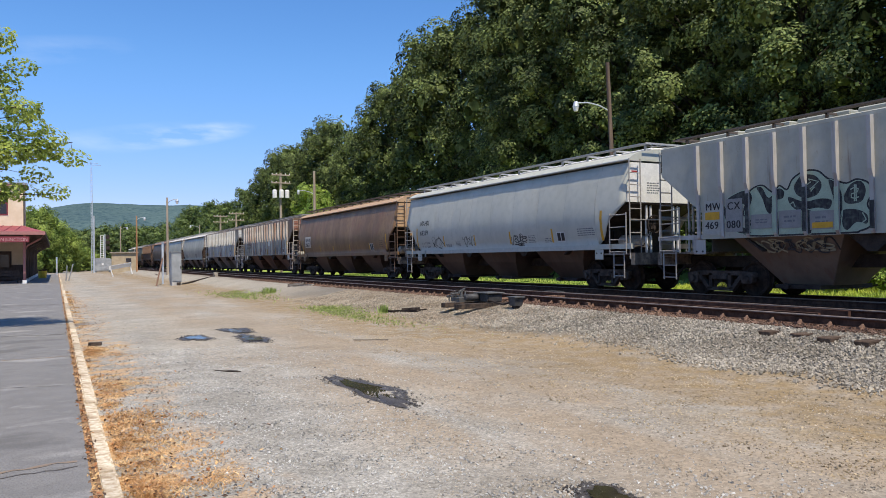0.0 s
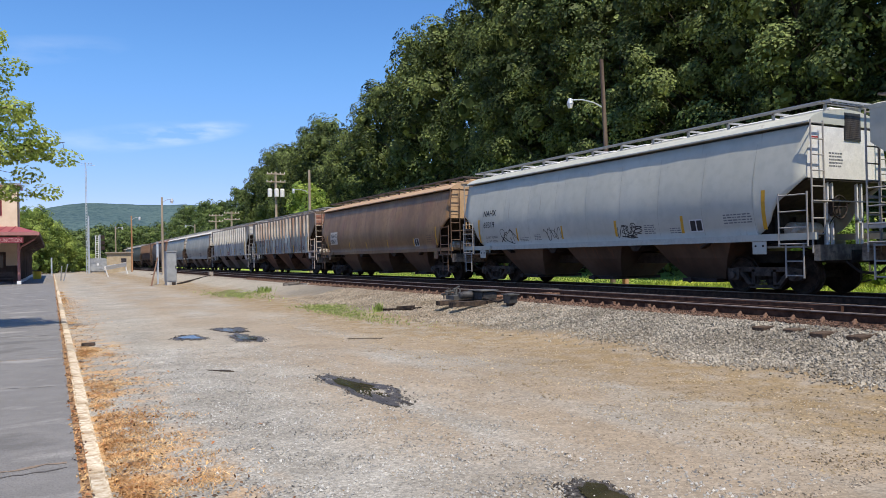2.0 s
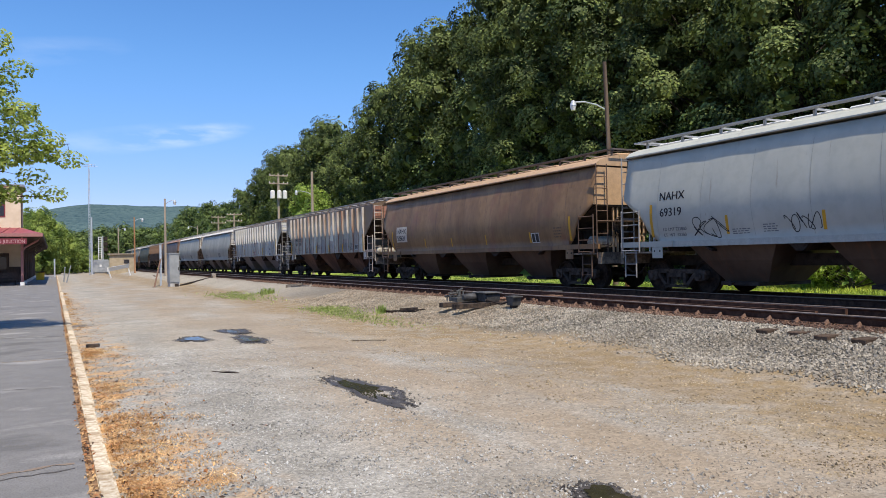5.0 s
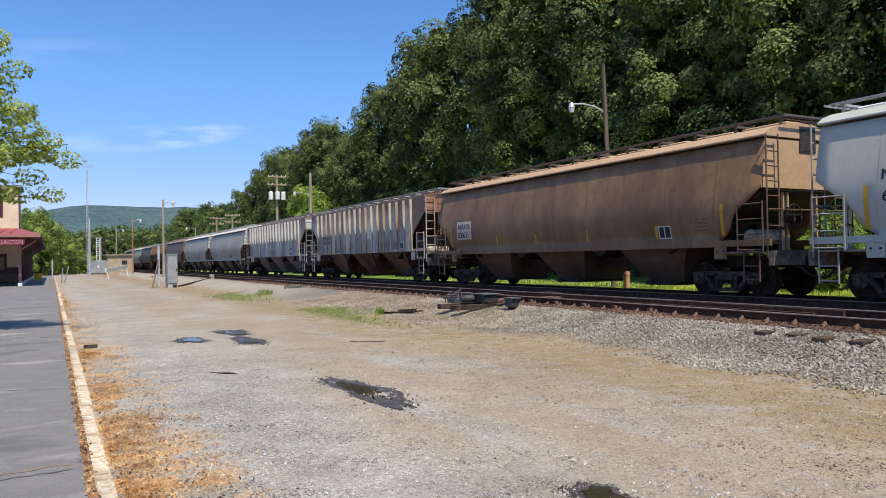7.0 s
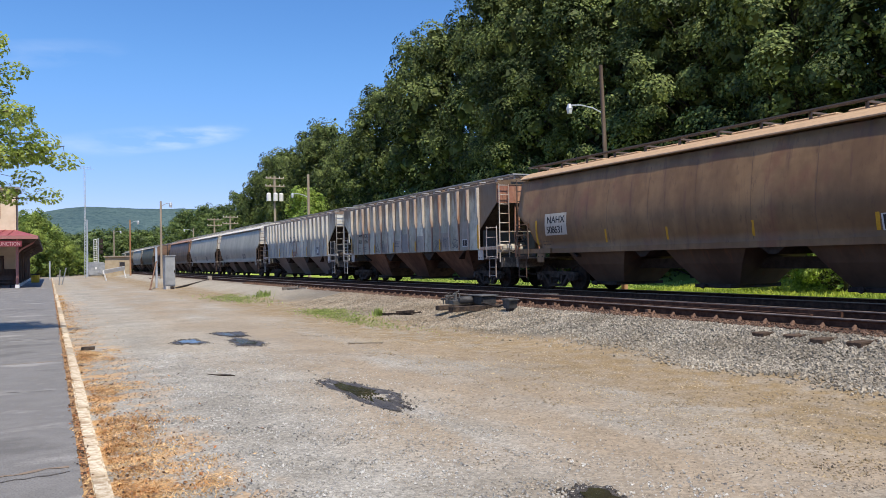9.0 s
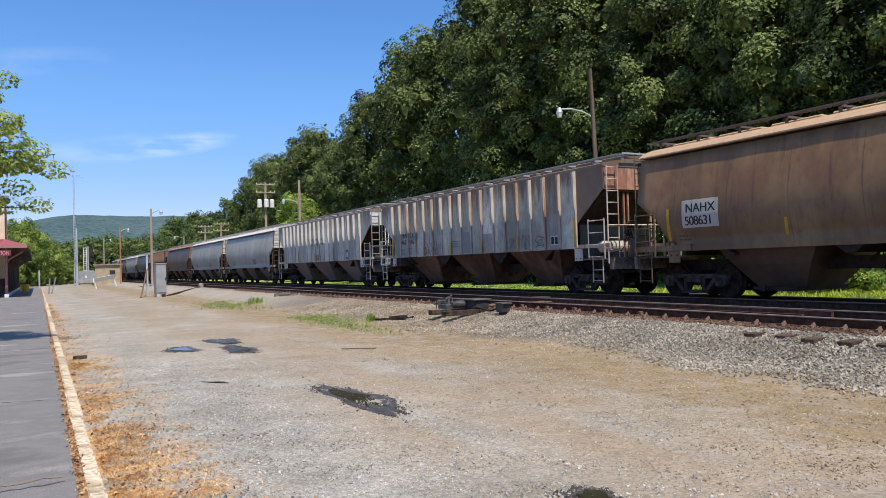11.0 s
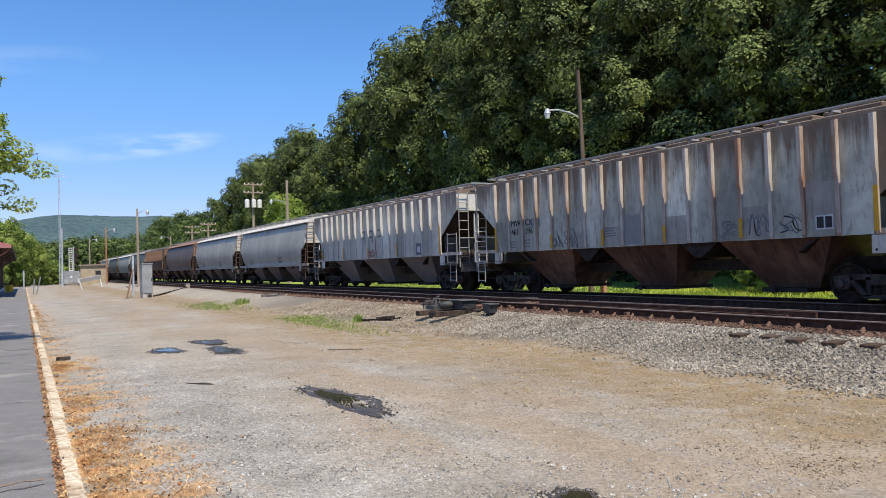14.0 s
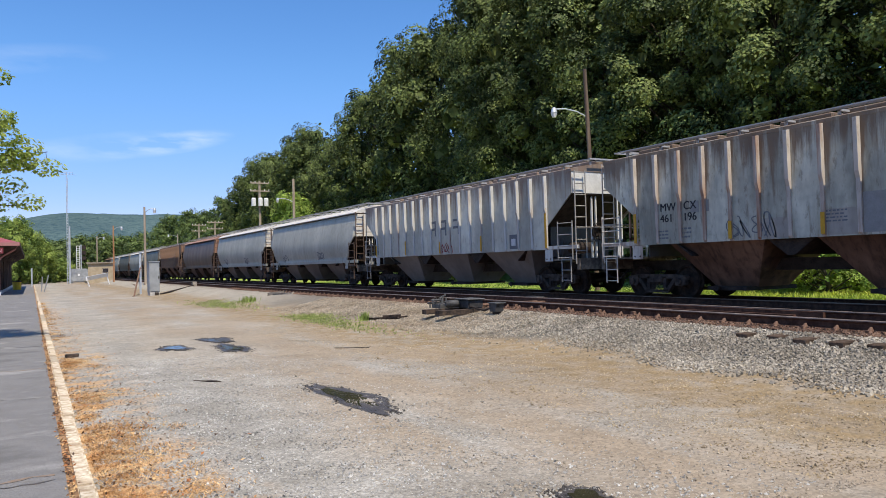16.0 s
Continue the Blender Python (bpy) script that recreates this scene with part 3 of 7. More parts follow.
def make_truck():
    bm = bmesh.new()
    for s in (-1, 1):
        x0, x1 = s * 0.94, s * 1.08
        slab(bm, [(-1.1, 0.6), (-0.72, 0.66), (0.72, 0.66), (1.1, 0.6), (1.1, 0.5), (0.75, 0.54), (-0.75, 0.54), (-1.1, 0.5)], x0, x1)
        for t in (-1, 1):
            slab(bm, [(t * 0.8, 0.58), (t * 0.68, 0.6), (t * 0.33, 0.2), (t * 0.45, 0.18)], x0, x1)
            slab(bm, [(t * 0.36, 0.6), (t * 0.26, 0.6), (t * 0.26, 0.18), (t * 0.36, 0.18)], x0, x1)
            slab(bm, [(t * 1.08, 0.62), (t * 0.7, 0.62), (t * 0.72, 0.36), (t * 0.79, 0.33), (t * 0.98, 0.33), (t * 1.06, 0.38)], x0 + s * 0.01, x1 + s * 0.03)
            tube(bm, (x1, t * 0.889, 0.457), (x1 + s * 0.1, t * 0.889, 0.457), 0.1, 0.085, seg=14)
        slab(bm, [(-0.46, 0.22), (0.46, 0.22), (0.4, 0.13), (-0.4, 0.13)], x0, x1)
        for k in range(3):
            for j in range(7):
                z = 0.23 + j * 0.03
                tube(bm, (s * 1.0, -0.17 + 0.17 * k, z), (s * 1.0, -0.17 + 0.17 * k, z + 0.016), 0.075, seg=10)
        box(bm, s * 0.9, s * 1.12, -0.24, 0.24, 0.44, 0.54)
    box(bm, -1.0, 1.0, -0.2, 0.2, 0.46, 0.64)
    for t in (-1, 1):
        box(bm, -0.9, 0.9, t * 0.35 - 0.05, t * 0.35 + 0.05, 0.33, 0.43)
    return bm


SHARED = {}


def shared_part(name, key, maker, mat, parent, m, smooth=False):
    """Alike parts use one mesh."""
    if key not in SHARED:
        ob = part(name, maker(), mat, parent, smooth=smooth)
        SHARED[key] = ob.data
    else:
        ob = new(name, SHARED[key])
        ob.parent = parent
    ob.matrix_basis = m
    return ob


def hopper_car(kind, colour, y0, y1, label, rest_y, ribs=18, bays=3):
    """A covered hopper between y0 and y1 (side sheets), at the clip's start; returns the car and its wheelsets."""
    body_mat, end_mat, bay_shade_mat = PAINTS[colour]
    half = (y1 - y0) / 2
    c = (y0 + y1) / 2
    car = thing("hopper_car", label, "railcar", Matrix.Translation((TRACK_X, c, RAIL_Z)), "cars of the freight train")
    curved = kind == "curved"
    sec, roof = (CURVED, CURVED_ROOF) if curved else (FLAT, FLAT_ROOF)
    if curved:
        cut = [(0.0, 2.72), (0.35, 2.45), (0.72, 2.2), (0.85, 2.0), (0.95, 1.78), (1.1, 1.6), (1.35, 1.44), (1.36, 1.3), (99, 1.3)]
    else:
        cut = [(0.0, 3.3), (1.42, 2.2), (1.43, 1.5), (99, 1.5)]

    def low(d):
        return float(np.interp(d, [p[0] for p in cut], [p[1] for p in cut]))

    st = sorted({round(s * (half - d), 3) for d, _ in cut[:-1] for s in (-1, 1)} | {round(-half + 1.5 + i * (2 * half - 3) / 12, 3) for i in range(13)} | ({round(-half + 1.4 + i * (2 * half - 2.8) / 64, 3) for i in range(65)} if curved else set()))
    # body with welded seams
    bm = bmesh.new()
    skin(bm, sec, half, low, st, (2 * half - 2.8) / 8 if curved else 0.0)
    body = part("body", bm, body_mat, car, smooth=curved)
    sol = body.modifiers.new("thickness", "SOLIDIFY")
    sol.thickness, sol.offset = 0.02, 0
    bm = bmesh.new()
    full = [(-x, z) for x, z in roof] + [(x, z) for x, z in roof[::-1][1:]]
    a = [bm.verts.new((x, -half - 0.02, z)) for x, z in full]
    b = [bm.verts.new((x, half + 0.02, z)) for x, z in full]
    for i in range(len(full) - 1):
        bm.faces.new((a[i], a[i + 1], b[i + 1], b[i]))
    bm.faces.new(a[::-1]), bm.faces.new(b)
    bm.faces.new((a[0], b[0], b[-1], a[-1]))
    part("roof", bm, end_mat if curved and colour != "light_grey" else body_mat, car)
    # ends and slope sheets
    zl = cut[0][1]
    for s in (-1, 1):
        bm = bmesh.new()
        ring = cut_section(sec, zl)
        pts = [(-x, z) for x, z in ring] + [(x, z) for x, z in ring[::-1]]
        f = [bm.verts.new((x * 0.995, s * (half - 0.03), z)) for x, z in pts]
        g = [bm.verts.new((x * 0.995, s * (half - 0.0), z)) for x, z in pts]
        bm.faces.new(f), bm.faces.new(g[::-1])
        for i in range(len(pts)):
            j = (i + 1) % len(pts)
            bm.faces.new((f[i], g[i], g[j], f[j]))
        part("end_sheet", bm, end_mat, car)
        bm = bmesh.new()
        w = 1.46
        slope = [(half - 0.02, zl), (half - 3.2, 1.2), (half - 3.2, 1.15), (half - 0.02, zl - 0.05)]
        slab(bm, [(s * y, z) for y, z in slope], -w, w)
        # near-black here puts the deep shade under the slope into the colour
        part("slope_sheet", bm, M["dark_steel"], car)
        # ventilator panel
        bm = bmesh.new()
        y_out = s * (half + 0.012)
        top_z = 4.3 if curved else 4.16
        box(bm, -0.12, 0.5, *sorted((s * half, y_out + s * 0.012)), top_z - 0.66, top_z)
        vent = part("vent_panel", bm, M["vent_dark"], car, "dark meshed ventilator")
        bm = bmesh.new()
        for k in range(13):
            box(bm, -0.09, 0.47, *sorted((y_out + s * 0.01, y_out + s * 0.02)), top_z - 0.62 + 0.046 * k, top_z - 0.61 + 0.046 * k)
        for k in range(12):
            box(bm, -0.085 + 0.046 * k, -0.075 + 0.046 * k, *sorted((y_out + s * 0.01, y_out + s * 0.02)), top_z - 0.62, top_z - 0.05)
        part("vent_mesh", bm, M["grate"], vent)
        # jacking plates under the side sill, by the bolster
        for sx in (-1, 1):
            bm = bmesh.new()
            yb = s * (half - 1.3)
            box(bm, *sorted((sx * 1.505, sx * 1.535)), yb - 0.2, yb + 0.2, 0.98 if curved else 1.1, 1.295 if curved else 1.49)
            bmesh.ops.bevel(bm, geom=list(bm.edges), offset=0.008, segments=1, affect="EDGES")
            pl = part("jacking_plate", bm, body_mat if curved else RIB[colour], car)
            for dy in (-0.11, 0.1):
                bm = bmesh.new()
                tube(bm, (sx * 1.53, yb + dy, 1.18), (sx * 1.545, yb + dy, 1.18), 0.028, seg=8)
                part("bolt", bm, M["dark_steel"], pl)
        # transverse web over the truck; near-black on curved cars for the shade there
        bm = bmesh.new()
        yw = s * (half - 1.5)
        box(bm, -1.28, 1.28, yw - 0.02, yw + 0.02, 1.17, 2.0 if curved else 2.3)
        for x in (-0.8, 0.0, 0.8):
            box(bm, x - 0.03, x + 0.03, *sorted((yw + s * 0.02, yw + s * 0.12)), 1.17, 1.9)
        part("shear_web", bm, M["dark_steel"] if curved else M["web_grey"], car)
        # platform, end sill, posts, steps
        bm = bmesh.new()
        box(bm, -1.48, 1.48, *sorted((s * (half - 1.4), s * (half + 0.25))), 1.12, 1.17)
        box(bm, -1.5, 1.5, *sorted((s * (half + 0.12), s * (half + 0.27))), 0.82, 1.18)
        part("end_platform", bm, M["deck_dust"], car, "dusty steel end platform")
        bm = bmesh.new()
        for sx in (-1, 1):
            box(bm, *sorted((sx * 1.44, sx * 1.55)), *sorted((s * (half - (1.9 if curved else 1.42)), s * (half + 0.2))), 1.3 if curved else 1.5, 1.46 if curved else 1.62)
            part("end_frame", bm, body_mat if curved else RIB[colour], car)
            bm = bmesh.new()
            for xx in (0.45, 0.62):
                box(bm, *sorted((sx * xx, sx * (xx + 0.05))), *sorted((s * (half - 0.14), s * (half - 0.08))), 1.15, zl + 0.1)
            box(bm, *sorted((sx * 0.45, sx * 0.67)), *sorted((s * (half - 0.14), s * (half - 0.08))), 1.7, 1.76)
            part("end_post", bm, end_mat, car)
            bm = bmesh.new()
        box(bm, -0.35, 0.35, *sorted((s * 0.001, s * (half + 0.3))), 0.75, 1.05)
        part("draft_sill", bm, M["dark_steel"], car)
        bm = bmesh.new()
        for sx in (-1, 1):
            ladder(bm, (sx * 1.52, s * (half + 0.12)), (sx * 1.08, s * (half + 0.12)), 1.0, 4.02, 9)
            ladder(bm, (sx * 1.62, s * (half - 0.68)), (sx * 1.62, s * (half + 0.06)), 1.15, 2.4, 4)
            ladder(bm, (sx * 1.6, s * (half - 0.52)), (sx * 1.6, s * (half - 0.06)), 0.42, 1.2, 3)
        tube(bm, (-1.5, s * (half + 0.14), 2.18), (1.5, s * (half + 0.14), 2.18), 0.018, seg=6)
        part("ladder", bm, M["ladder_grey"] if colour in ("light_grey", "blue_grey", "pale_grey") else RIB[colour] if not curved else M["ladder_brown"], car)
        # coupler
        bm = bmesh.new()
        box(bm, -0.09, 0.09, *sorted((s * (half + 0.2), s * (half + 0.62))), 0.78, 0.96)
        slab(bm, [(s * (half + 0.55), 0.7), (s * (half + 0.95), 0.7), (s * (half + 0.95), 1.02), (s * (half + 0.55), 1.02)], -0.14, 0.16)
        pipe(bm, [(-0.5, s * (half + 0.2), 0.8), (-0.45, s * (half + 0.5), 0.55), (-0.3, s * (half + 0.8), 0.5)], 0.03)
        part("coupler", bm, M["dark_steel"], car)
    # brake gear at the leading end
    bm = bmesh.new()
    tube(bm, (-0.9, -half + 0.9, 1.55), (0.1, -half + 0.9, 1.55), 0.19, seg=16)
    tube(bm, (-1.0, -half + 0.9, 1.55), (-0.9, -half + 0.9, 1.55), 0.1, 0.19, seg=16)
    part("air_reservoir", bm, M["tank"] if colour in ("rusty_grey", "light_grey", "brown") else M["dark_steel"], car)
    bm = bmesh.new()
    for k in range(16):
        a0, a1 = k * math.pi / 8, (k + 1) * math.pi / 8
        tube(bm, (-0.55 + 0.27 * math.cos(a0), -half - 0.14, 2.05 + 0.27 * math.sin(a0)), (-0.55 + 0.27 * math.cos(a1), -half - 0.14, 2.05 + 0.27 * math.sin(a1)), 0.018, seg=5)
    for k in range(4):
        tube(bm, (-0.55, -half - 0.1, 2.05), (-0.55 + 0.27 * math.cos(k * 1.571), -half - 0.14, 2.05 + 0.27 * math.sin(k * 1.571)), 0.014, seg=5)
    part("brake_wheel", bm, M["dark_steel"], car)
    bm = bmesh.new()
    box(bm, -0.7, -0.4, -half - 0.1, -half + 0.1, 1.85, 2.25)
    bmesh.ops.bevel(bm, geom=list(bm.edges), offset=0.05, segments=2, affect="EDGES")
    part("brake_housing", bm, M["dark_steel"], car)
    bm = bmesh.new()
    pipe(bm, [(-1.35, -half + 1.6, 1.25), (-1.3, -half + 0.6, 1.2), (-0.9, -half + 0.2, 1.0), (-0.4, -half - 0.1, 0.9)], 0.025)
    pipe(bm, [(-0.55, -half - 0.05, 1.9), (-0.6, -half + 0.3, 1.4), (-0.8, -half + 1.3, 1.25)], 0.015)
    part("brake_pipe", bm, M["dark_steel"], car)
    # hopper bays
    pitch = half * 0.525
    for i in range(bays):
        yc = pitch * (i - (bays - 1) / 2)
        if i:
            bm = bmesh.new()
            g = pitch / 2 - 1.56
            slab(bm, [(yc - pitch / 2 - g, 1.5), (yc - pitch / 2 + g, 1.5), (yc - pitch / 2 + 0.1, 1.12), (yc - pitch / 2 - 0.1, 1.12)], -1.4, 1.4)
            part("saddle_sheet", bm, M["dark_steel"], car)
        bm = bmesh.new()
        rings = []
        for w, hl, z in ((1.43, 1.52, 1.52), (1.12, 1.08, 0.9), (0.72, 0.66, 0.33)) if curved else ((1.43, 1.5, 1.52), (1.0, 1.06, 0.9), (0.6, 0.66, 0.33)):
            rings.append([bm.verts.new((x, yc + y, z)) for x, y in ((-w, -hl), (w, -hl), (w, hl), (-w, hl))])
        for t, q in zip(rings[:-1], rings[1:]):
            for k in range(4):
                bm.faces.new((t[k], t[(k + 1) % 4], q[(k + 1) % 4], q[k]))
        bm.faces.new(rings[0][::-1]), bm.faces.new(rings[-1])
        hopper = part("hopper_bay", bm, bay_shade_mat, car)
        bm = bmesh.new()
        box(bm, -1.0, 1.0, yc - 0.6, yc + 0.6, 0.24, 0.34)
        tube(bm, (-1.15, yc + 0.2, 0.3), (1.15, yc + 0.2, 0.3), 0.03)
        tube(bm, (-1.17, yc + 0.2, 0.3), (-1.12, yc + 0.2, 0.3), 0.08)
        part("gate", bm, M["dark_steel"], hopper)
    # roof walk
    bm = bmesh.new()
    top = 4.52 if curved else 4.42
    nb = int(2 * half / 1.35)
    for i in range(nb + 1):
        y = -half + 0.1 + (2 * half - 0.2) * i / nb
        for sx in (-1, 1):
            box(bm, *sorted((sx * 0.62, sx * 0.68)), y - 0.03, y + 0.03, 4.2, top)
        box(bm, -0.68, 0.68, y - 0.025, y + 0.025, top - 0.05, top)
    for x in (-0.7, -0.66, 0.62, 0.66):
        box(bm, x, x + 0.04, -half, half, top, top + 0.035)
    for i in range(7):
        x = -0.95 + i * 0.045
        box(bm, x, x + 0.012, -half, half, top - 0.03, top)
        box(bm, -x - 0.012, -x, -half, half, top - 0.03, top)
    for s in (-1, 1):
        for x in np.linspace(-0.9, 0.9, 9):
            box(bm, x, x + 0.012, *sorted((s * (half - 0.1), s * (half + 0.2))), top - 0.03, top)
        for y in (half - 0.1, half + 0.18):
            box(bm, -0.92, 0.92, *sorted((s * y, s * (y + 0.025))), top - 0.04, top + 0.01)
    part("roof_walk", bm, M["pale_grate"] if colour not in ("brown", "blue_grey") else M["grate"], car)
    def hatch():
        b2 = bmesh.new()
        box(b2, -0.3, 0.3, -0.7, 0.7, 4.3, 4.46)
        bmesh.ops.bevel(b2, geom=list(b2.edges), offset=0.03, segments=1, affect="EDGES")
        return b2
    for i in range(10):
        shared_part("hatch_cover", ("hatch", colour), hatch, end_mat if curved else body_mat, car, Matrix.Translation((0, -half + 0.9 + (2 * half - 1.8) * i / 9, 0)))
    if not curved:
        for i in range(ribs):
            y = -half + 1.33 + (2 * half - 2.66) * i / (ribs - 1)
            key = ("rib", colour)

            def rib():
                b2 = bmesh.new()
                for sx in (-1,):
                    pts = [(sx * 1.555, 1.5), (sx * 1.6, 1.56), (sx * 1.625, 2.7), (sx * 1.675, 2.86), (sx * 1.69, 3.98), (sx * 1.555, 4.0)]
                    u = [b2.verts.new((x, -0.046, z)) for x, z in pts]
                    v = [b2.verts.new((x, 0.046, z)) for x, z in pts]
                    b2.faces.new(u), b2.faces.new(v[::-1])
                    for k in range(6):
                        b2.faces.new((u[k], v[k], v[(k + 1) % 6], u[(k + 1) % 6]))
                return b2
            shared_part("side_post", key, rib, RIB[colour], car, Matrix.Translation((0, y, 0)))
            shared_part("side_post", key, rib, RIB[colour], car, Matrix.Translation((0, y, 0)) @ Matrix.Rotation(math.pi, 4, "Z"))
    else:
        # weld seams, their fold shading drawn as darker lines, and yellow strips
        bm = bmesh.new()
        for s in (-1, 1):
            box(bm, *sorted((s * 1.46, s * 1.5)), -half + 1.3, half - 1.3, 1.29, 1.45)
        part("side_sill", bm, M["sill_grey"] if colour == "light_grey" else body_mat, car)
        if c < 130:
            pw = (2 * half - 2.8) / 8
            for i in range(-4, 5):
                if abs(i) == 4 and half - abs(i * pw) < 1.35:
                    continue
                bm = bmesh.new()
                ribbon(bm, [(i * pw + 0.02 * math.sin(2.2 * z + i), z) for z in np.linspace(1.5, 3.88, 14)], 0.006, lambda z: side_x(True, z) - 0.0115 + 0.004)
                part("weld_seam", bm, M["seam"][colour], car)
    # trucks and wheels
    sets = []
    for s in (-1, 1):
        yt = s * (half - 1.55)
        shared_part("truck", "truck", make_truck, M["truck_steel"], car, Matrix.Translation((0, yt, 0)))
        for k in (-1, 1):
            w = shared_part("wheelset", "wheelset", make_wheelset, M["wheel"], car, Matrix.Translation((0, yt + k * 0.889, 0.457)), smooth=False)
            sets.append(w)
    return car, sets


TRAIN = []
ENDS = [(-0.6, 15.42), (16.93, 32.46), (33.9, 50.66), (52.12, 68.65), (70.2, 86.76), (88.41, 104.16)]
ENDS += [(105.7 + 17.6 * i, 105.7 + 17.6 * i + 16.1) for i in range(9)]
KINDS = [("ribbed", "blue_grey"), ("curved", "light_grey"), ("curved", "brown"), ("ribbed", "rusty_grey"), ("ribbed", "pale_grey"), ("curved", "mid_grey"),
         ("curved", "mid_grey"), ("curved", "dark_brown"), ("ribbed", "rust_brown"), ("curved", "olive"), ("curved", "mid_grey"), ("curved", "olive"),
         ("curved", "light_grey"), ("curved", "dark_brown"), ("curved", "mid_grey")]
WORDS = {"blue_grey": "blue-grey ribbed covered hopper car with pale green and black spray paint", "light_grey": "light grey round-sided covered hopper car with white ends",
         "brown": "brown round-sided covered hopper car with tan ends", "rusty_grey": "rust-streaked grey ribbed covered hopper car", "pale_grey": "pale grey ribbed covered hopper car with white end",
         "mid_grey": "grey-blue round-sided covered hopper car", "dark_brown": "dark brown weathered covered hopper car", "rust_brown": "rust-brown ribbed covered hopper car", "olive": "dark olive covered hopper car"}
for (ya, yb), (kind, colour) in zip(ENDS, KINDS):
    TRAIN.append(hopper_car(kind, colour, ya, yb, WORDS[colour], ya))


# lettering, strips, spray paint: placed in the car's own space on its nearer side
def plate(parent, name, y0, y1, z0, z1, x, mat, lean=0.0):
    """A thin painted patch; lean: how far its foot is shifted along y."""
    bm = bmesh.new()
    pts = [(y0 + lean, z0), (y1 + lean, z0), (y1, z1), (y0, z1)]
    slab(bm, pts, x, x + 0.006)
    return part(name, bm, mat, parent)


FACE = Matrix(((0, 0, -1, 0), (-1, 0, 0, 0), (0, 1, 0, 0), (0, 0, 0, 1)))   # reads from the platform side


def letters(parent, body, y, z, size, x, mat, spacing=1.0, tilt=0.0):
    cu = bpy.data.curves.new("lettering", "FONT")
    cu.body, cu.size, cu.space_character, cu.extrude = body, size, spacing, 0.001
    tmp = bpy.data.objects.new("tmp", cu)
    me = bpy.data.meshes.new_from_object(tmp)
    bpy.data.objects.remove(tmp)
    # heavy stencil strokes: the outline drawn twice, a little apart
    bm = bmesh.new()
    bm.from_mesh(me)
    first = list(bm.verts)
    bm.from_mesh(me)
    for v in bm.verts[:][len(first):]:
        v.co.x += 0.045 * size
        v.co.z += 0.0004
    bm.to_mesh(me)
    bm.free()
    me.materials.clear()
    me.materials.append(mat)
    ob = new("lettering", me)
    ob.parent = parent
    ob.matrix_basis = Matrix.Translation((x, y, z)) @ Matrix.Rotation(radians(tilt), 4, "Y") @ FACE
    return ob


def text_bars(parent, y0, y1, z0, z1, n, x, mat):
    """Small lettering that cannot be read: rows of short bars."""
    rnd = random.Random(int(abs(y0 * 100)) + n)
    bm = bmesh.new()
    h = (z1 - z0) / n
    for i in range(n):
        y = y0
        while y > y1 + 0.05:
            w = rnd.uniform(0.04, 0.14)
            box(bm, x, x + 0.004, max(y1, y - w), y, z0 + i * h + 0.25 * h, z0 + i * h + 0.7 * h)
            y -= w + 0.03
    return tagged(part("stencil_block", bm, mat, parent), kind="stuff")


def scribble(parent, y0, y1, z0, z1, seed, mat, x, strokes=5, w=0.014):
    """A spray-painted tag: looping strokes."""
    rnd = random.Random(seed)
    for k in range(strokes):
        cy = y0 + (y1 - y0) * (k + 0.5) / strokes
        a, b, ph = rnd.uniform(0.6, 1.1) * abs(y1 - y0) / strokes, (z1 - z0) * rnd.uniform(0.3, 0.5), rnd.uniform(0, 6)
        f1, f2 = rnd.choice((1, 2, 3)), rnd.choice((1, 2))
        cz = (z0 + z1) / 2 + rnd.uniform(-0.1, 0.1) * (z1 - z0)
        bm = bmesh.new()
        ribbon(bm, [(cy + a * math.sin(f1 * t + ph), min(z1, max(z0, cz + b * math.cos(f2 * t + ph * 0.7)))) for t in np.linspace(0, 4.6, 30)], w, lambda z: x(z) - 0.0006 * k)
        part("spray_stroke", bm, mat, parent)


def rounded(pts, k=5):
    """A closed smooth line through the points."""
    out = []
    n = len(pts)
    for i in range(n):
        a, b, c, d = (Vector(pts[(i + q) % n]) for q in (-1, 0, 1, 2))
        for j in range(k):
            t = j / k
            out.append(0.5 * ((2 * b) + (c - a) * t + (2 * a - 5 * b + 4 * c - d) * t * t + (3 * b - a - 3 * c + d) * t ** 3))
    return [(v.x, v.y) for v in out]


def sprayed(parent, name, pts, mat, x, line=None, w=0.02):
    """A filled spray-painted shape in (y, z), with an outline of its own paint."""
    ring = rounded(pts)
    bm = bmesh.new()
    bm.faces.new([bm.verts.new((x, y, max(1.505, z))) for y, z in ring])
    part(name, bm, mat, parent)
    if line:
        bm = bmesh.new()
        ribbon(bm, [(y, max(1.53, z)) for y, z in ring + ring[:2]], w, lambda z: x - 0.0008)
        part("spray_outline", bm, line, parent)


M["pale_green"] = plain("pale_green_spray", (0.36, 0.44, 0.32))
M["dull_patch"] = paint("dull_patch", (0.27, 0.24, 0.2), (0.42, 0.38, 0.32), 0.35, (0.15, 0.08, 0.045))
M["grey_patch"] = plain("grey_patch", (0.27, 0.262, 0.245))
M["pale_patch"] = plain("pale_patch", (0.4, 0.395, 0.34))
M["spray_black"] = material("spray_black", [(0.012, 0.012, 0.013), (0.035, 0.036, 0.038)], rough=0.7, scale=3, stretch=(1, 9, 0.7), fine=((0.16, 0.19, 0.16), 0.35), fine_scale=9)
M["tan_spray"] = plain("tan_spray", (0.26, 0.21, 0.12))
M["red_tag"] = plain("red_tag", (0.3, 0.03, 0.03))
M["cream_patch"] = paint("cream_patch", (0.5, 0.45, 0.37), (0.62, 0.57, 0.47), 0.25, (0.22, 0.13, 0.07))


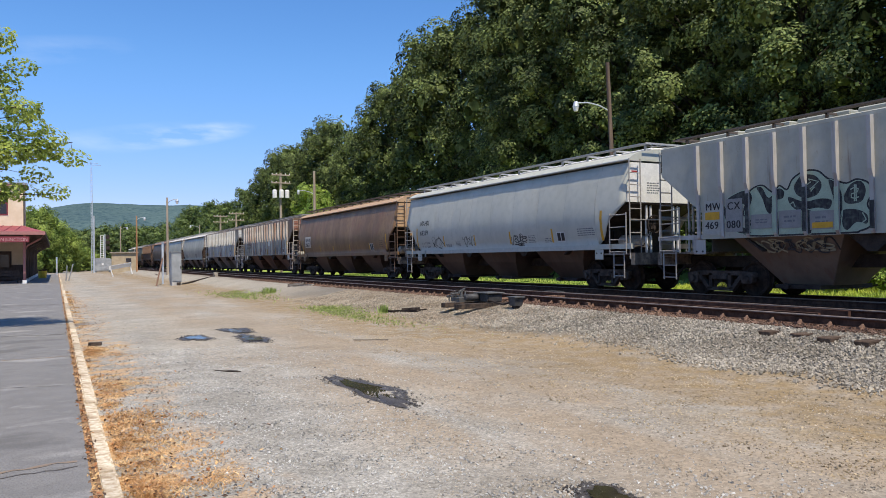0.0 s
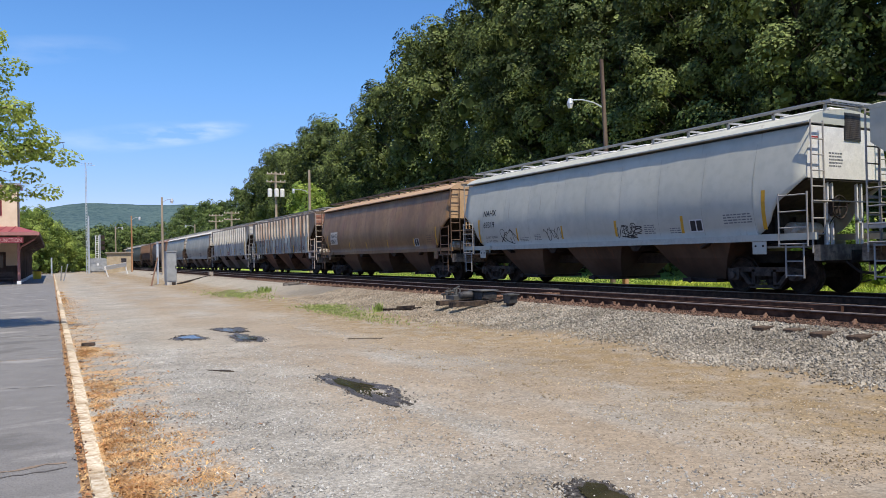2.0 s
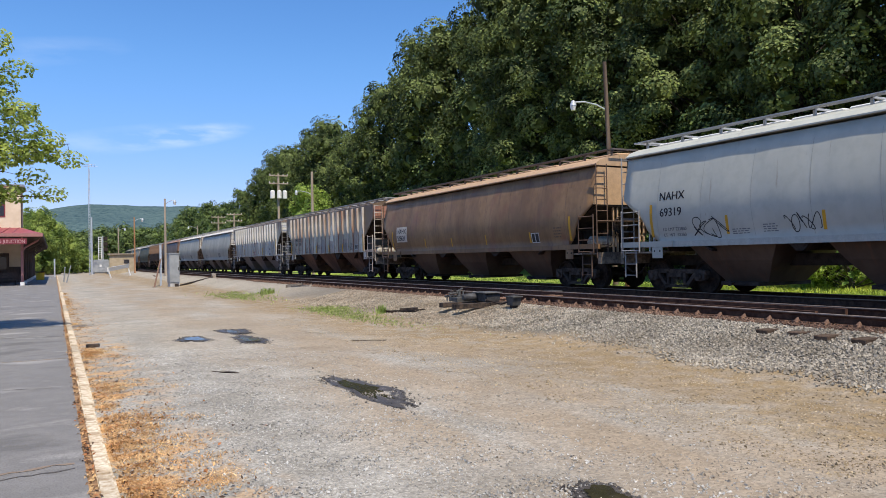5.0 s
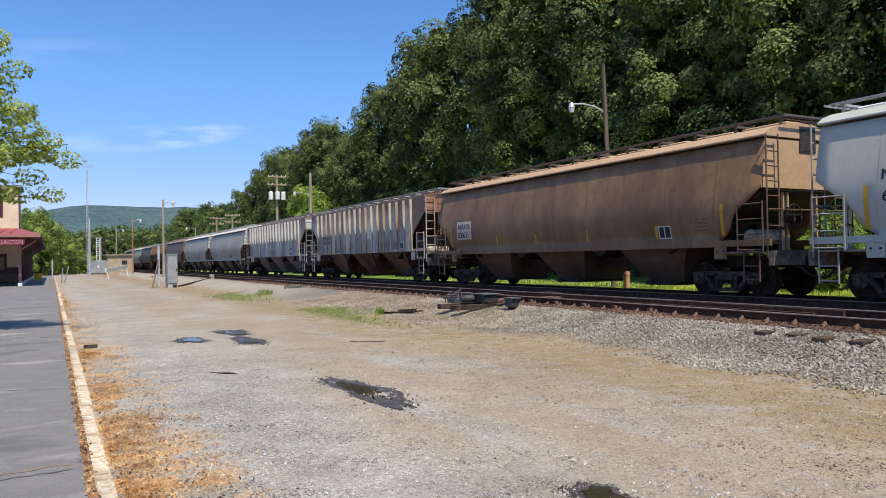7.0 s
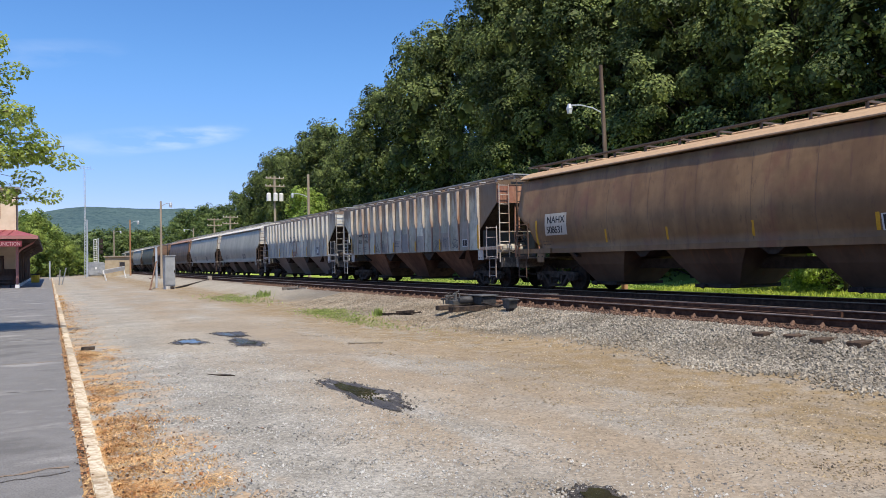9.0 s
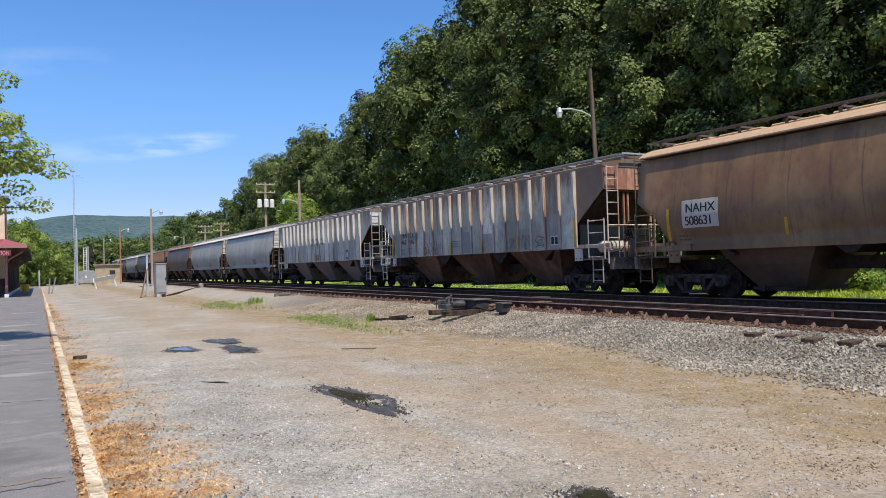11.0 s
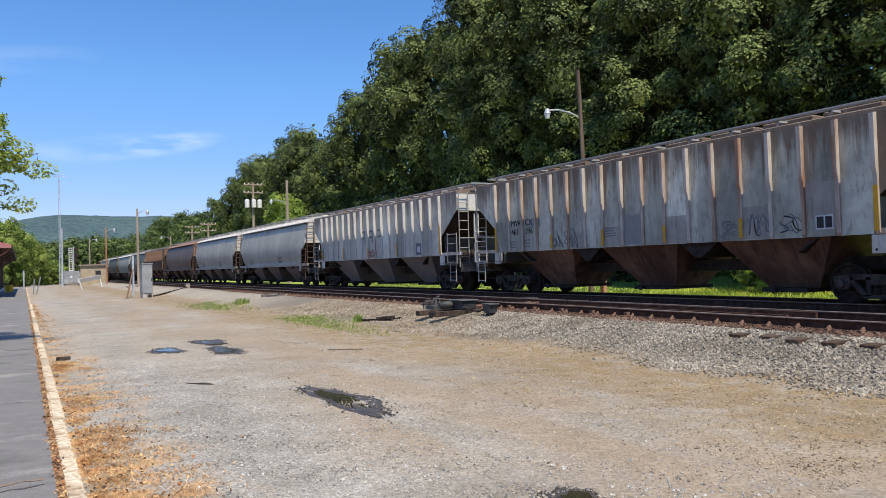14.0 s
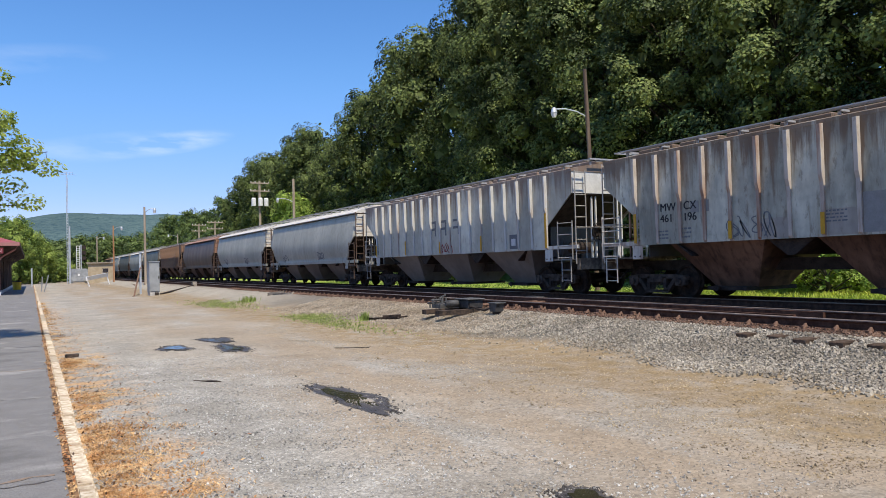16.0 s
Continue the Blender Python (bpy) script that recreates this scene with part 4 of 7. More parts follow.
def curved_x(z):
    return side_x(True, z) - 0.022


def flat_x(z):
    return -1.566


def dress_light_grey(car):
    letters(car, "NAHX", 6.3, 2.6, 0.33, curved_x(2.6) - 0.008, M["black_mark"], 1.0, 4.2)
    letters(car, "69319", 6.27, 2.15, 0.33, curved_x(2.3) - 0.008, M["black_mark"])
    for body, y, z in (("LD LMT 223800", 6.2, 1.74), ("LT  WT  62200", 6.2, 1.58)):
        letters(car, body, y, z, 0.125, curved_x(1.66) - 0.02, M["grey_mark"], 1.05)
    for y, z1, w in ((6.6, 2.5, 0.08), (3.95, 2.06, 0.07), (1.28, 2.02, 0.07), (-1.38, 2.06, 0.08), (-4.05, 2.05, 0.08), (-6.66, 2.52, 0.09)):
        bm = bmesh.new()
        ribbon(bm, [(y + 0.02 * s, z1 - (z1 - 1.58) * s) for s in np.linspace(0, 1, 8)], w * 0.6, lambda z: curved_x(z))
        part("reflective_strip", bm, M["yellow"], car)
    plate(car, "label_frame", -4.74, -4.3, 1.6, 1.93, curved_x(1.75) - 0.02, M["white_mark"])
    plate(car, "label_panel", -4.5, -4.33, 1.63, 1.9, curved_x(1.75) - 0.026, M["black_mark"])
    plate(car, "label_panel", -4.71, -4.54, 1.63, 1.9, curved_x(1.75) - 0.026, M["black_mark"])
    for y0, y1, z0, z1, k in ((-2.58, -3.03, 1.6, 1.88, 5), (-3.57, -3.97, 1.58, 1.76, 3), (3.82, 3.26, 1.56, 1.72, 3), (-5.44, -6.3, 1.75, 2.02, 4), (2.9, 2.5, 1.58, 1.8, 4)):
        text_bars(car, y0, y1, z0, z1, k, curved_x((z0 + z1) / 2) - 0.012, M["grey_mark"])
    scribble(car, 5.05, 4.05, 1.5, 2.1, 3, M["black_mark"], curved_x, 5, 0.011)
    scribble(car, 2.25, 1.45, 1.55, 2.05, 7, M["black_mark"], curved_x, 5, 0.011)
    scribble(car, -1.5, -2.4, 1.55, 1.95, 12, M["black_mark"], curved_x, 5, 0.013)
    scribble(car, -1.7, -2.2, 1.5, 1.62, 15, M["black_mark"], curved_x, 3, 0.012)


def end_print(car, half):
    """Data stencils and a red placard on the car's leading end sheet."""
    rnd = random.Random(4)
    bm = bmesh.new()
    for i in range(5):
        x = -0.7
        while x < -0.25:
            w = rnd.uniform(0.04, 0.1)
            box(bm, x, x + w, -half - 0.004, -half, 3.0 + 0.075 * i, 3.035 + 0.075 * i)
            x += w + 0.025
    tagged(part("end_stencil", bm, M["grey_mark"], car), kind="stuff")
    bm = bmesh.new()
    box(bm, -1.32, -1.08, -half - 0.005, -half, 3.62, 3.68)
    part("placard", bm, M["red_tag"], car)


def dress_brown(car):
    bm = bmesh.new()
    ribbon(bm, [(6.1, z) for z in np.linspace(1.9, 2.64, 8)], 0.6, lambda z: curved_x(z))
    part("number_patch", bm, M["cream_patch"], car)
    letters(car, "NAHX", 6.58, 2.31, 0.34, curved_x(2.31) - 0.02, M["black_mark"], 1.0, 1.5)
    letters(car, "508631", 6.62, 1.97, 0.34, curved_x(2.2) - 0.014, M["black_mark"], 0.9)
    for y, z1, w in ((7.2, 2.45, 0.09), (3.6, 1.99, 0.07), (1.05, 1.94, 0.07), (-1.78, 1.96, 0.07), (-4.86, 1.96, 0.08), (-7.2, 2.4, 0.09)):
        bm = bmesh.new()
        ribbon(bm, [(y + 0.02 * s, z1 - (z1 - 1.58) * s) for s in np.linspace(0, 1, 8)], w * 0.55, lambda z: curved_x(z))
        part("reflective_strip", bm, M["yellow"], car)
    plate(car, "label_frame", -5.4, -4.93, 1.57, 1.93, curved_x(1.75) - 0.02, M["white_mark"])
    plate(car, "label_panel", -5.14, -4.97, 1.6, 1.9, curved_x(1.75) - 0.026, M["black_mark"])
    plate(car, "label_panel", -5.37, -5.18, 1.6, 1.9, curved_x(1.75) - 0.026, M["black_mark"])
    text_bars(car, -6.3, -6.75, 1.7, 2.1, 4, curved_x(1.9) - 0.012, M["ladder_brown"])
    text_bars(car, 6.9, 6.4, 1.55, 1.75, 2, curved_x(1.65) - 0.012, M["ladder_brown"])


def post_ys(half, ribs=18):
    return [-half + 1.33 + (2 * half - 2.66) * i / (ribs - 1) for i in range(ribs)]


def post_strips(car, half, picks, z1s):
    ys = post_ys(half)
    for i, z1 in zip(picks, z1s):
        bm = bmesh.new()
        slab(bm, [(ys[i] - 0.05, 1.56), (ys[i] + 0.05, 1.56), (ys[i] + 0.05, z1), (ys[i] - 0.05, z1)], -1.634, -1.625)
        part("reflective_strip", bm, M["yellow"], car)


def dress_rusty(car, half):
    for body, y, z in (("MW", 6.03, 2.4), ("CX", 5.2, 2.4), ("461", 6.03, 2.1), ("196", 5.22, 2.1)):
        letters(car, body, y, z, 0.31, flat_x(z), M["black_mark"])
    post_strips(car, half, (17, 13, 10, 7, 4, 0), (2.4, 2.0, 2.04, 2.02, 2.04, 2.5))
    text_bars(car, 6.1, 5.75, 1.62, 1.9, 3, flat_x(0), M["grey_mark"])
    text_bars(car, 5.3, 4.95, 1.62, 1.95, 3, flat_x(0), M["grey_mark"])
    text_bars(car, 1.2, 0.7, 1.8, 2.1, 4, flat_x(0), M["grey_mark"])
    plate(car, "label_frame", -5.98, -5.57, 1.66, 1.97, flat_x(0), M["white_mark"])
    plate(car, "label_panel", -5.76, -5.6, 1.69, 1.94, flat_x(0) - 0.005, M["black_mark"])
    plate(car, "label_panel", -5.95, -5.8, 1.69, 1.94, flat_x(0) - 0.005, M["black_mark"])
    scribble(car, 3.8, 3.2, 1.55, 2.1, 21, M["grey_mark"], flat_x, 4, 0.014)
    scribble(car, 3.0, 2.45, 1.55, 2.15, 22, M["grey_mark"], flat_x, 4, 0.014)
    scribble(car, -3.0, -3.45, 1.6, 2.0, 24, M["grey_mark"], flat_x, 3, 0.01)
    scribble(car, -3.9, -4.4, 1.6, 2.1, 25, M["grey_mark"], flat_x, 4, 0.014)
    scribble(car, -4.75, -5.2, 1.6, 2.05, 26, M["grey_mark"], flat_x, 4, 0.014)
    ys = post_ys(half)
    for i, z0, z1, mat in ((3, 1.52, 2.3, "dull_patch"), (6, 1.52, 2.25, "dull_patch"), (8, 1.55, 2.4, "grey_patch"), (9, 1.53, 2.1, "dull_patch"), (11, 1.52, 2.0, "dull_patch"), (1, 1.9, 2.7, "dull_patch")):
        plate(car, "repaint_patch", ys[i] + 0.06, ys[i + 1] - 0.06, z0, z1, -1.5645, M[mat])
    plate(car, "repaint_patch", 4.35, 4.62, 2.3, 2.6, flat_x(0), M["grey_patch"])
    plate(car, "repaint_patch", 4.68, 4.95, 2.3, 2.6, flat_x(0), M["grey_patch"])


def dress_blue(car, half):
    x0 = -1.562
    # pale green bubble lettering with black insides
    sprayed(car, "spray_fill", [(5.12, 2.5), (5.0, 2.69), (4.69, 2.76), (4.4, 2.57), (4.22, 2.71), (4.01, 2.6), (3.86, 2.83), (3.55, 2.98), (3.22, 2.95), (3.0, 2.77), (2.82, 2.7), (2.55, 2.61), (2.31, 2.67), (2.05, 2.56),
                                (2.0, 2.34), (2.09, 2.11), (1.97, 1.89), (2.04, 1.65), (2.27, 1.56), (2.57, 1.53), (5.1, 1.55), (5.02, 1.88), (5.25, 2.08)], M["pale_green"], x0, M["black_mark"])
    inside = [[(5.77, 2.49), (5.44, 2.64), (5.12, 2.68), (4.98, 2.49), (5.09, 2.24), (5.24, 2.33), (5.48, 2.43)],
              [(4.86, 2.71), (4.69, 2.71), (4.51, 2.45), (4.25, 2.65), (4.08, 2.56), (4.13, 2.39), (4.37, 2.34), (4.45, 2.04), (4.59, 2.14), (4.7, 2.44)],
              [(3.82, 2.67), (3.62, 2.9), (3.29, 2.86), (3.12, 2.64), (3.24, 2.41), (3.53, 2.35), (3.77, 2.46)],
              [(3.97, 2.43), (3.57, 2.29), (3.17, 2.33), (2.89, 2.27), (2.96, 2.07), (3.24, 2.11), (3.71, 2.08), (3.94, 2.24)],
              [(2.97, 2.71), (2.79, 2.64), (2.64, 2.33), (2.69, 1.7), (2.84, 1.65), (2.85, 2.23)],
              [(2.61, 2.33), (2.46, 2.58), (2.22, 2.63), (2.11, 2.43), (2.2, 2.19), (2.44, 2.14), (2.59, 2.19)],
              [(2.65, 2.02), (2.32, 2.03), (2.09, 1.9), (2.1, 1.7), (2.33, 1.74), (2.54, 1.58), (2.66, 1.7)],
              [(5.9, 2.39), (5.65, 2.11), (5.33, 1.82), (5.02, 1.62), (5.34, 1.61), (5.74, 1.81)],
              [(3.57, 2.05), (3.37, 2.03), (3.4, 1.56), (3.55, 1.55)], [(4.4, 2.1), (4.27, 2.12), (4.24, 1.57), (4.36, 1.55)]]
    for k, pts in enumerate(inside):
        sprayed(car, "spray_shade", pts, M["spray_black"], x0 - 0.002 - 0.0002 * k, M["pale_green"], 0.009)
    for pts in ([(2.46, 2.46), (2.37, 2.5), (2.28, 2.46), (2.3, 2.4), (2.44, 2.36), (2.44, 2.29), (2.36, 2.26), (2.27, 2.29)], [(2.36, 2.56), (2.37, 2.2)], [(2.33, 2.56), (2.33, 2.2)],
                [(3.56, 2.62), (3.39, 2.72), (3.46, 2.79), (3.2, 2.71), (3.42, 2.55)], [(5.0, 2.3), (4.85, 2.42), (4.75, 2.2)], [(4.0, 2.2), (3.85, 2.3), (3.8, 2.18)],
                [(5.25, 2.0), (5.05, 2.12), (4.75, 2.1), (4.55, 1.98)], [(3.4, 2.5), (3.3, 2.6)], [(2.2, 1.95), (2.12, 1.8), (2.25, 1.7)]):
        bm = bmesh.new()
        ribbon(bm, pts, 0.014, lambda z: x0 - 0.0055)
        part("spray_stroke", bm, M["pale_green"], car)
    # the paint runs over the posts
    for y, z1 in ((5.11, 2.6), (4.32, 2.5), (3.54, 2.62), (2.75, 2.55), (1.96, 2.2)):
        bm = bmesh.new()
        slab(bm, [(y - 0.05, 1.6), (y + 0.05, 1.6), (y + 0.05, z1), (y - 0.05, z1)], -1.629, -1.62)
        part("spray_fill", bm, M["pale_green"] if y in (4.32, 2.75) else M["spray_black"], car)
    # repainted panels with the car's number and data
    x1 = x0 - 0.007
    plate(car, "number_patch", 5.28, 5.79, 1.66, 2.5, x1 - 0.006, M["grey_patch"])
    plate(car, "number_patch", 5.97, 6.5, 1.6, 2.5, x1 - 0.006, M["pale_patch"])
    plate(car, "number_patch", 5.99, 6.46, 2.0, 2.2, x1 - 0.011, M["yellow"])
    for body, y, z in (("MW", 6.45, 2.25), ("CX", 5.74, 2.23), ("469", 6.46, 1.76), ("080", 5.77, 1.76)):
        letters(car, body, y, z, 0.27, x1 - 0.0125, M["black_mark"], 1.1)
    for y0, y1, z0, z1 in ((4.43, 5.03, 1.71, 2.06), (3.65, 4.24, 1.69, 2.11), (2.83, 3.43, 1.63, 2.05)):
        plate(car, "stencil_patch", y0, y1, z0, z1, x1 - 0.006, M["grey_patch"])
        text_bars(car, y1 - 0.14, y0 + 0.14, z0 + 0.12, z1 - 0.1, 2, x1 - 0.0095, M["grey_mark"])
    plate(car, "number_patch", 2.87, 3.37, 1.66, 1.79, x1 - 0.011, M["yellow"])
    slope_x = lambda z: -(1.43 - (1.52 - z) * 0.5) - 0.012
    for y0, y1, seed, mat in ((5.0, 4.3, 61, "tan_spray"), (4.5, 3.9, 62, "black_mark"), (3.9, 3.1, 63, "tan_spray"), (3.8, 3.0, 66, "black_mark")):
        scribble(car, y0, y1, 1.1, 1.46, seed, M[mat], slope_x, 4, 0.018)


def dress_pale(car, half):
    post_strips(car, half, (17, 13, 9, 5, 0), (2.1, 2.2, 2.05, 2.15, 2.9))
    for y in (1.1, 0.2, -0.85):
        plate(car, "faded_mark", y - 0.28, y - 0.18, 2.3, 2.95, flat_x(0), M["grey_mark"])
        plate(car, "faded_mark", y - 0.18, y + 0.2, 2.85, 2.95, flat_x(0), M["grey_mark"])
        plate(car, "faded_mark", y - 0.18, y + 0.2, 2.55, 2.65, flat_x(0), M["grey_mark"])
    plate(car, "label_frame", -5.22, -4.72, 1.58, 2.1, flat_x(0), M["grey_mark"])
    plate(car, "label_panel", -5.1, -4.84, 1.7, 1.95, flat_x(0) - 0.005, M["white_mark"])
    scribble(car, 0.4, -0.5, 1.52, 1.98, 31, M["red_tag"], flat_x, 6, 0.02)


LAYER = {"label_frame": 0.0012, "label_panel": 0.0024, "number_patch": 0.0012, "lettering": 0.0036, "stencil_block": 0.0014, "reflective_strip": 0.0014, "spray_stroke": 0.0018}


def lay_on_side(car, half):
    """Bends what is painted on a round-sided car onto its bellied sheets."""
    w = (2 * half - 2.8) / 8
    for ob in car.children:
        off = LAYER.get(ob.name.split(".")[0])
        if off is None:
            continue
        to_car = ob.matrix_basis.copy()
        back = to_car.inverted()
        bm = bmesh.new()
        bm.from_mesh(ob.data)
        bmesh.ops.triangulate(bm, faces=bm.faces)
        for _ in range(5):
            bmesh.ops.subdivide_edges(bm, edges=[e for e in bm.edges if e.calc_length() > 0.07], cuts=1)
            bmesh.ops.triangulate(bm, faces=bm.faces)
        bm.to_mesh(ob.data)
        bm.free()
        xs = [(to_car @ v.co).x for v in ob.data.vertices]
        deep = max(xs)
        for v in ob.data.vertices:
            p = to_car @ v.co
            belly = (0.02 * abs(math.sin(math.pi * p.y / w)) - 0.01) * max(0.0, math.sin(math.pi * (p.z - 1.3) / 2.63)) if half - abs(p.y) > 1.3 else 0.0
            p.x = side_x(True, p.z) - belly - 0.01 - off - min(0.0006, 0.1 * (deep - p.x))
            v.co = back @ p


dress_blue(TRAIN[0][0], 8.01)
dress_light_grey(TRAIN[1][0])
end_print(TRAIN[1][0], 7.765)
dress_brown(TRAIN[2][0])
dress_rusty(TRAIN[3][0], 8.265)
dress_pale(TRAIN[4][0], 8.28)
for k_ in (5, 6):  # spray tags on the cars behind
    scribble(TRAIN[k_][0], 5.0, 4.0, 1.5, 2.0, 40 + k_, M["grey_mark"], curved_x, 4, 0.03)
    scribble(TRAIN[k_][0], -2.0, -3.0, 1.5, 2.0, 50 + k_, M["grey_mark"], curved_x, 4, 0.03)
for k_ in (1, 2, 5, 6):
    lay_on_side(TRAIN[k_][0], (ENDS[k_][1] - ENDS[k_][0]) / 2)


# ---- tracks ----
def rail_track(name, x, top, y0, y1, label):
    tr = thing(name, label, "railway track", kind="structure")
    for s in (-1, 1):
        xr = x + s * 0.755
        bm = bmesh.new()
        prof = [(-0.07, -0.172), (0.07, -0.172), (0.07, -0.155), (0.012, -0.14), (0.01, -0.05), (0.036, -0.035), (0.036, -0.004), (-0.036, -0.004), (-0.036, -0.035), (-0.01, -0.05), (-0.012, -0.14), (-0.07, -0.155)]
        a = [bm.verts.new((xr + px, y0, top + pz)) for px, pz in prof]
        b = [bm.verts.new((xr + px, y1, top + pz)) for px, pz in prof]
        for i in range(len(prof)):
            bm.faces.new((a[i], b[i], b[(i + 1) % len(prof)], a[(i + 1) % len(prof)]))
        rail = part("rail", bm, M["rail_side"], tr)
        bm = bmesh.new()
        box(bm, xr - 0.039, xr + 0.039, y0, y1, top - 0.016, top)
        part("running_surface", bm, M["rail_top"], rail)
    return tr


running = rail_track("track_running", TRACK_X, RAIL_Z, -40, 600, "steel railway track in dark ballast under the train")
nearer = rail_track("track_nearer", NEAR_X, NEAR_Z, -40, 600, "rusty railway track with bright rail heads on wooden ties")


def add_ties(tr, x, top, y0, y1, step, seed):
    rnd = random.Random(seed)
    bm = bmesh.new()
    box(bm, -1.3, 1.3, -0.115, 0.115, -0.16, 0)
    bmesh.ops.bevel(bm, geom=list(bm.edges), offset=0.012, segments=1, affect="EDGES")
    first = part("tie", bm, M["tie"], tr)
    me = first.data
    k = 0
    y = y0
    while y < y1:
        ob = first if k == 0 else new("tie", me)
        ob.parent = tr
        ob.matrix_basis = pose(x + rnd.uniform(-0.07, 0.07), y, top - 0.178, 0, 0, rnd.uniform(-1.2, 1.2))
        y += step
        k += 1


add_ties(nearer, NEAR_X, NEAR_Z, 2.0, 110.0, 0.53, 1)
add_ties(running, TRACK_X, RAIL_Z, 4.0, 70.0, 0.53, 2)


# ---- platform and kerb ----
M["asphalt"] = material("asphalt", [(0.14, 0.132, 0.122), (0.215, 0.204, 0.19), (0.18, 0.17, 0.158), (0.32, 0.303, 0.28)], rough=0.85, scale=1.2, detail=10, stretch=(0.7, 1.0, 1), bump=0.8, bump_scale=90, fine=((0.09, 0.085, 0.08), 0.75), fine_scale=70, normal_dist=0.008, stops=[0.34, 0.45, 0.55, 0.66])
M["kerb"] = material("kerb", [(0.3, 0.22, 0.14), (0.47, 0.38, 0.26), (0.63, 0.55, 0.42), (0.37, 0.28, 0.18)], rough=0.9, scale=4, detail=10, bump=0.5, bump_scale=30, fine=((0.3, 0.19, 0.09), 0.7), fine_scale=18, obj_random=0.25)


M["joint_soil"] = material("joint_soil", [(0.13, 0.07, 0.035), (0.42, 0.25, 0.12)], rough=1.0, scale=9, bump=0.6)


def platform():
    bm = bmesh.new()
    box(bm, -9.0, 0.2, -20, 120, -0.3, 0.1)
    ob = part("pavement", bm, M["asphalt"])
    tagged(ob, "cracked grey asphalt station platform", "platform", kind="structure")
    bm = bmesh.new()
    box(bm, 0.2, 0.26, -20, 118, -0.2, 0.088)
    part("joint_soil", bm, M["joint_soil"], ob)
    k = thing("kerb", "worn cream-painted concrete kerb along the platform", "kerb", kind="structure")
    rnd = random.Random(5)
    y = -20.0
    while y < 118:
        ln = rnd.choice((2.3, 2.9, 3.1, 1.2))
        if y > 40:
            ln = 6.0
        bm = bmesh.new()
        box(bm, -0.064, 0.064, 0.008, ln - 0.008, -0.2, 0.0)
        bmesh.ops.bevel(bm, geom=[e for e in bm.edges if all(v.co.z > -0.01 for v in e.verts)], offset=0.018, segments=2, affect="EDGES")
        ob = part("kerb_stone", bm, M["kerb"], k)
        ob.matrix_basis = pose(0.312 + rnd.uniform(-0.008, 0.008), y, 0.105 + rnd.uniform(-0.01, 0.01), 0, 0, rnd.uniform(-0.25, 0.25))
        y += ln


platform()


# ---- trees ----
def leaf_cloud(rnd, centres, per, size, spread):
    """Leaf quads in round clumps: verts and faces."""
    c = np.repeat(np.array([q[:3] for q in centres]), per, axis=0)
    rad = np.repeat(np.array([q[3] for q in centres]), per)
    n = len(c)
    d = rnd.normal(size=(n, 3))
    d /= np.linalg.norm(d, axis=1)[:, None]
    r = rad * rnd.uniform(0.55, 1.0, n) ** 0.5
    p = c + d * r[:, None] * np.array(spread)
    p[:, 2] += 0.15 * r
    # leaf normals mostly outward and up
    return leaf_quads(rnd, p, d * 0.9 + np.array((0, 0, 0.8)) + rnd.normal(scale=0.5, size=(n, 3)), size)


def leaf_quads(rnd, p, nn, size, broad=0.62):
    """One folded leaf at each place p, facing along nn."""
    n = len(p)
    nn = nn / np.linalg.norm(nn, axis=1)[:, None]
    a = np.cross(nn, rnd.normal(size=(n, 3)))
    a /= np.linalg.norm(a, axis=1)[:, None]
    b = np.cross(nn, a)
    s = size * rnd.uniform(0.6, 1.25, n)[:, None]
    quad = np.stack([p - a * s, p - b * s * broad + nn * s * 0.12, p + a * s, p + b * s * broad + nn * s * 0.12], 1).reshape(-1, 3)
    return quad.tolist(), np.arange(4 * n).reshape(n, 4).tolist()


def lobe_leaves(rnd, lobes, bunches, per, size):
    """Leafy lobes of a crown: each is (centre, outward direction, radius), with bunches of leaves over its outer side and a close, dark core."""
    k = len(lobes)
    c, o, rad = np.array([q[0] for q in lobes]), np.array([q[1] for q in lobes]), np.array([q[2] for q in lobes])
    # bunches stand on the outer and upper side of the lobe
    b = rnd.normal(size=(k, bunches, 3)) + o[:, None] * 0.7 + np.array((0, 0, 0.45))
    b /= np.linalg.norm(b, axis=2)[:, :, None]
    reach = rnd.uniform(0.86, 1.14, (k, bunches))
    off = rnd.normal(scale=0.3, size=(k, bunches, per, 3))
    d = b[:, :, None] + off
    d /= np.linalg.norm(d, axis=3)[..., None]
    far = np.linalg.norm(off, axis=3)
    r = rad[:, None, None] * reach[:, :, None] * (1.06 - 0.42 * far * far) * rnd.uniform(0.9, 1.04, far.shape)
    p = c[:, None, None] + d * r[..., None] * np.array((1.1, 1.1, 0.88))
    nn = d * 0.8 + b[:, :, None] * 0.5 + np.array((0, 0, 0.35)) + rnd.normal(scale=0.5, size=d.shape)
    v, f = leaf_quads(rnd, p.reshape(-1, 3), nn.reshape(-1, 3), size, 0.7)
    q = rnd.normal(size=(k, 22, 3))
    q /= np.linalg.norm(q, axis=2)[:, :, None]
    pc = c[:, None] + q * (rad * 0.42)[:, None, None] * rnd.uniform(0.7, 1.1, (k, 22, 1))
    cores = [leaf_quads(rnd, pc[i], q[i] + rnd.normal(scale=0.2, size=(22, 3)), rad[i] * 0.27, 0.8) for i in range(k)]
    for cv, cf in cores:
        f += [[a + len(v) for a in face] for face in cf]
        v += cv
    return v, f


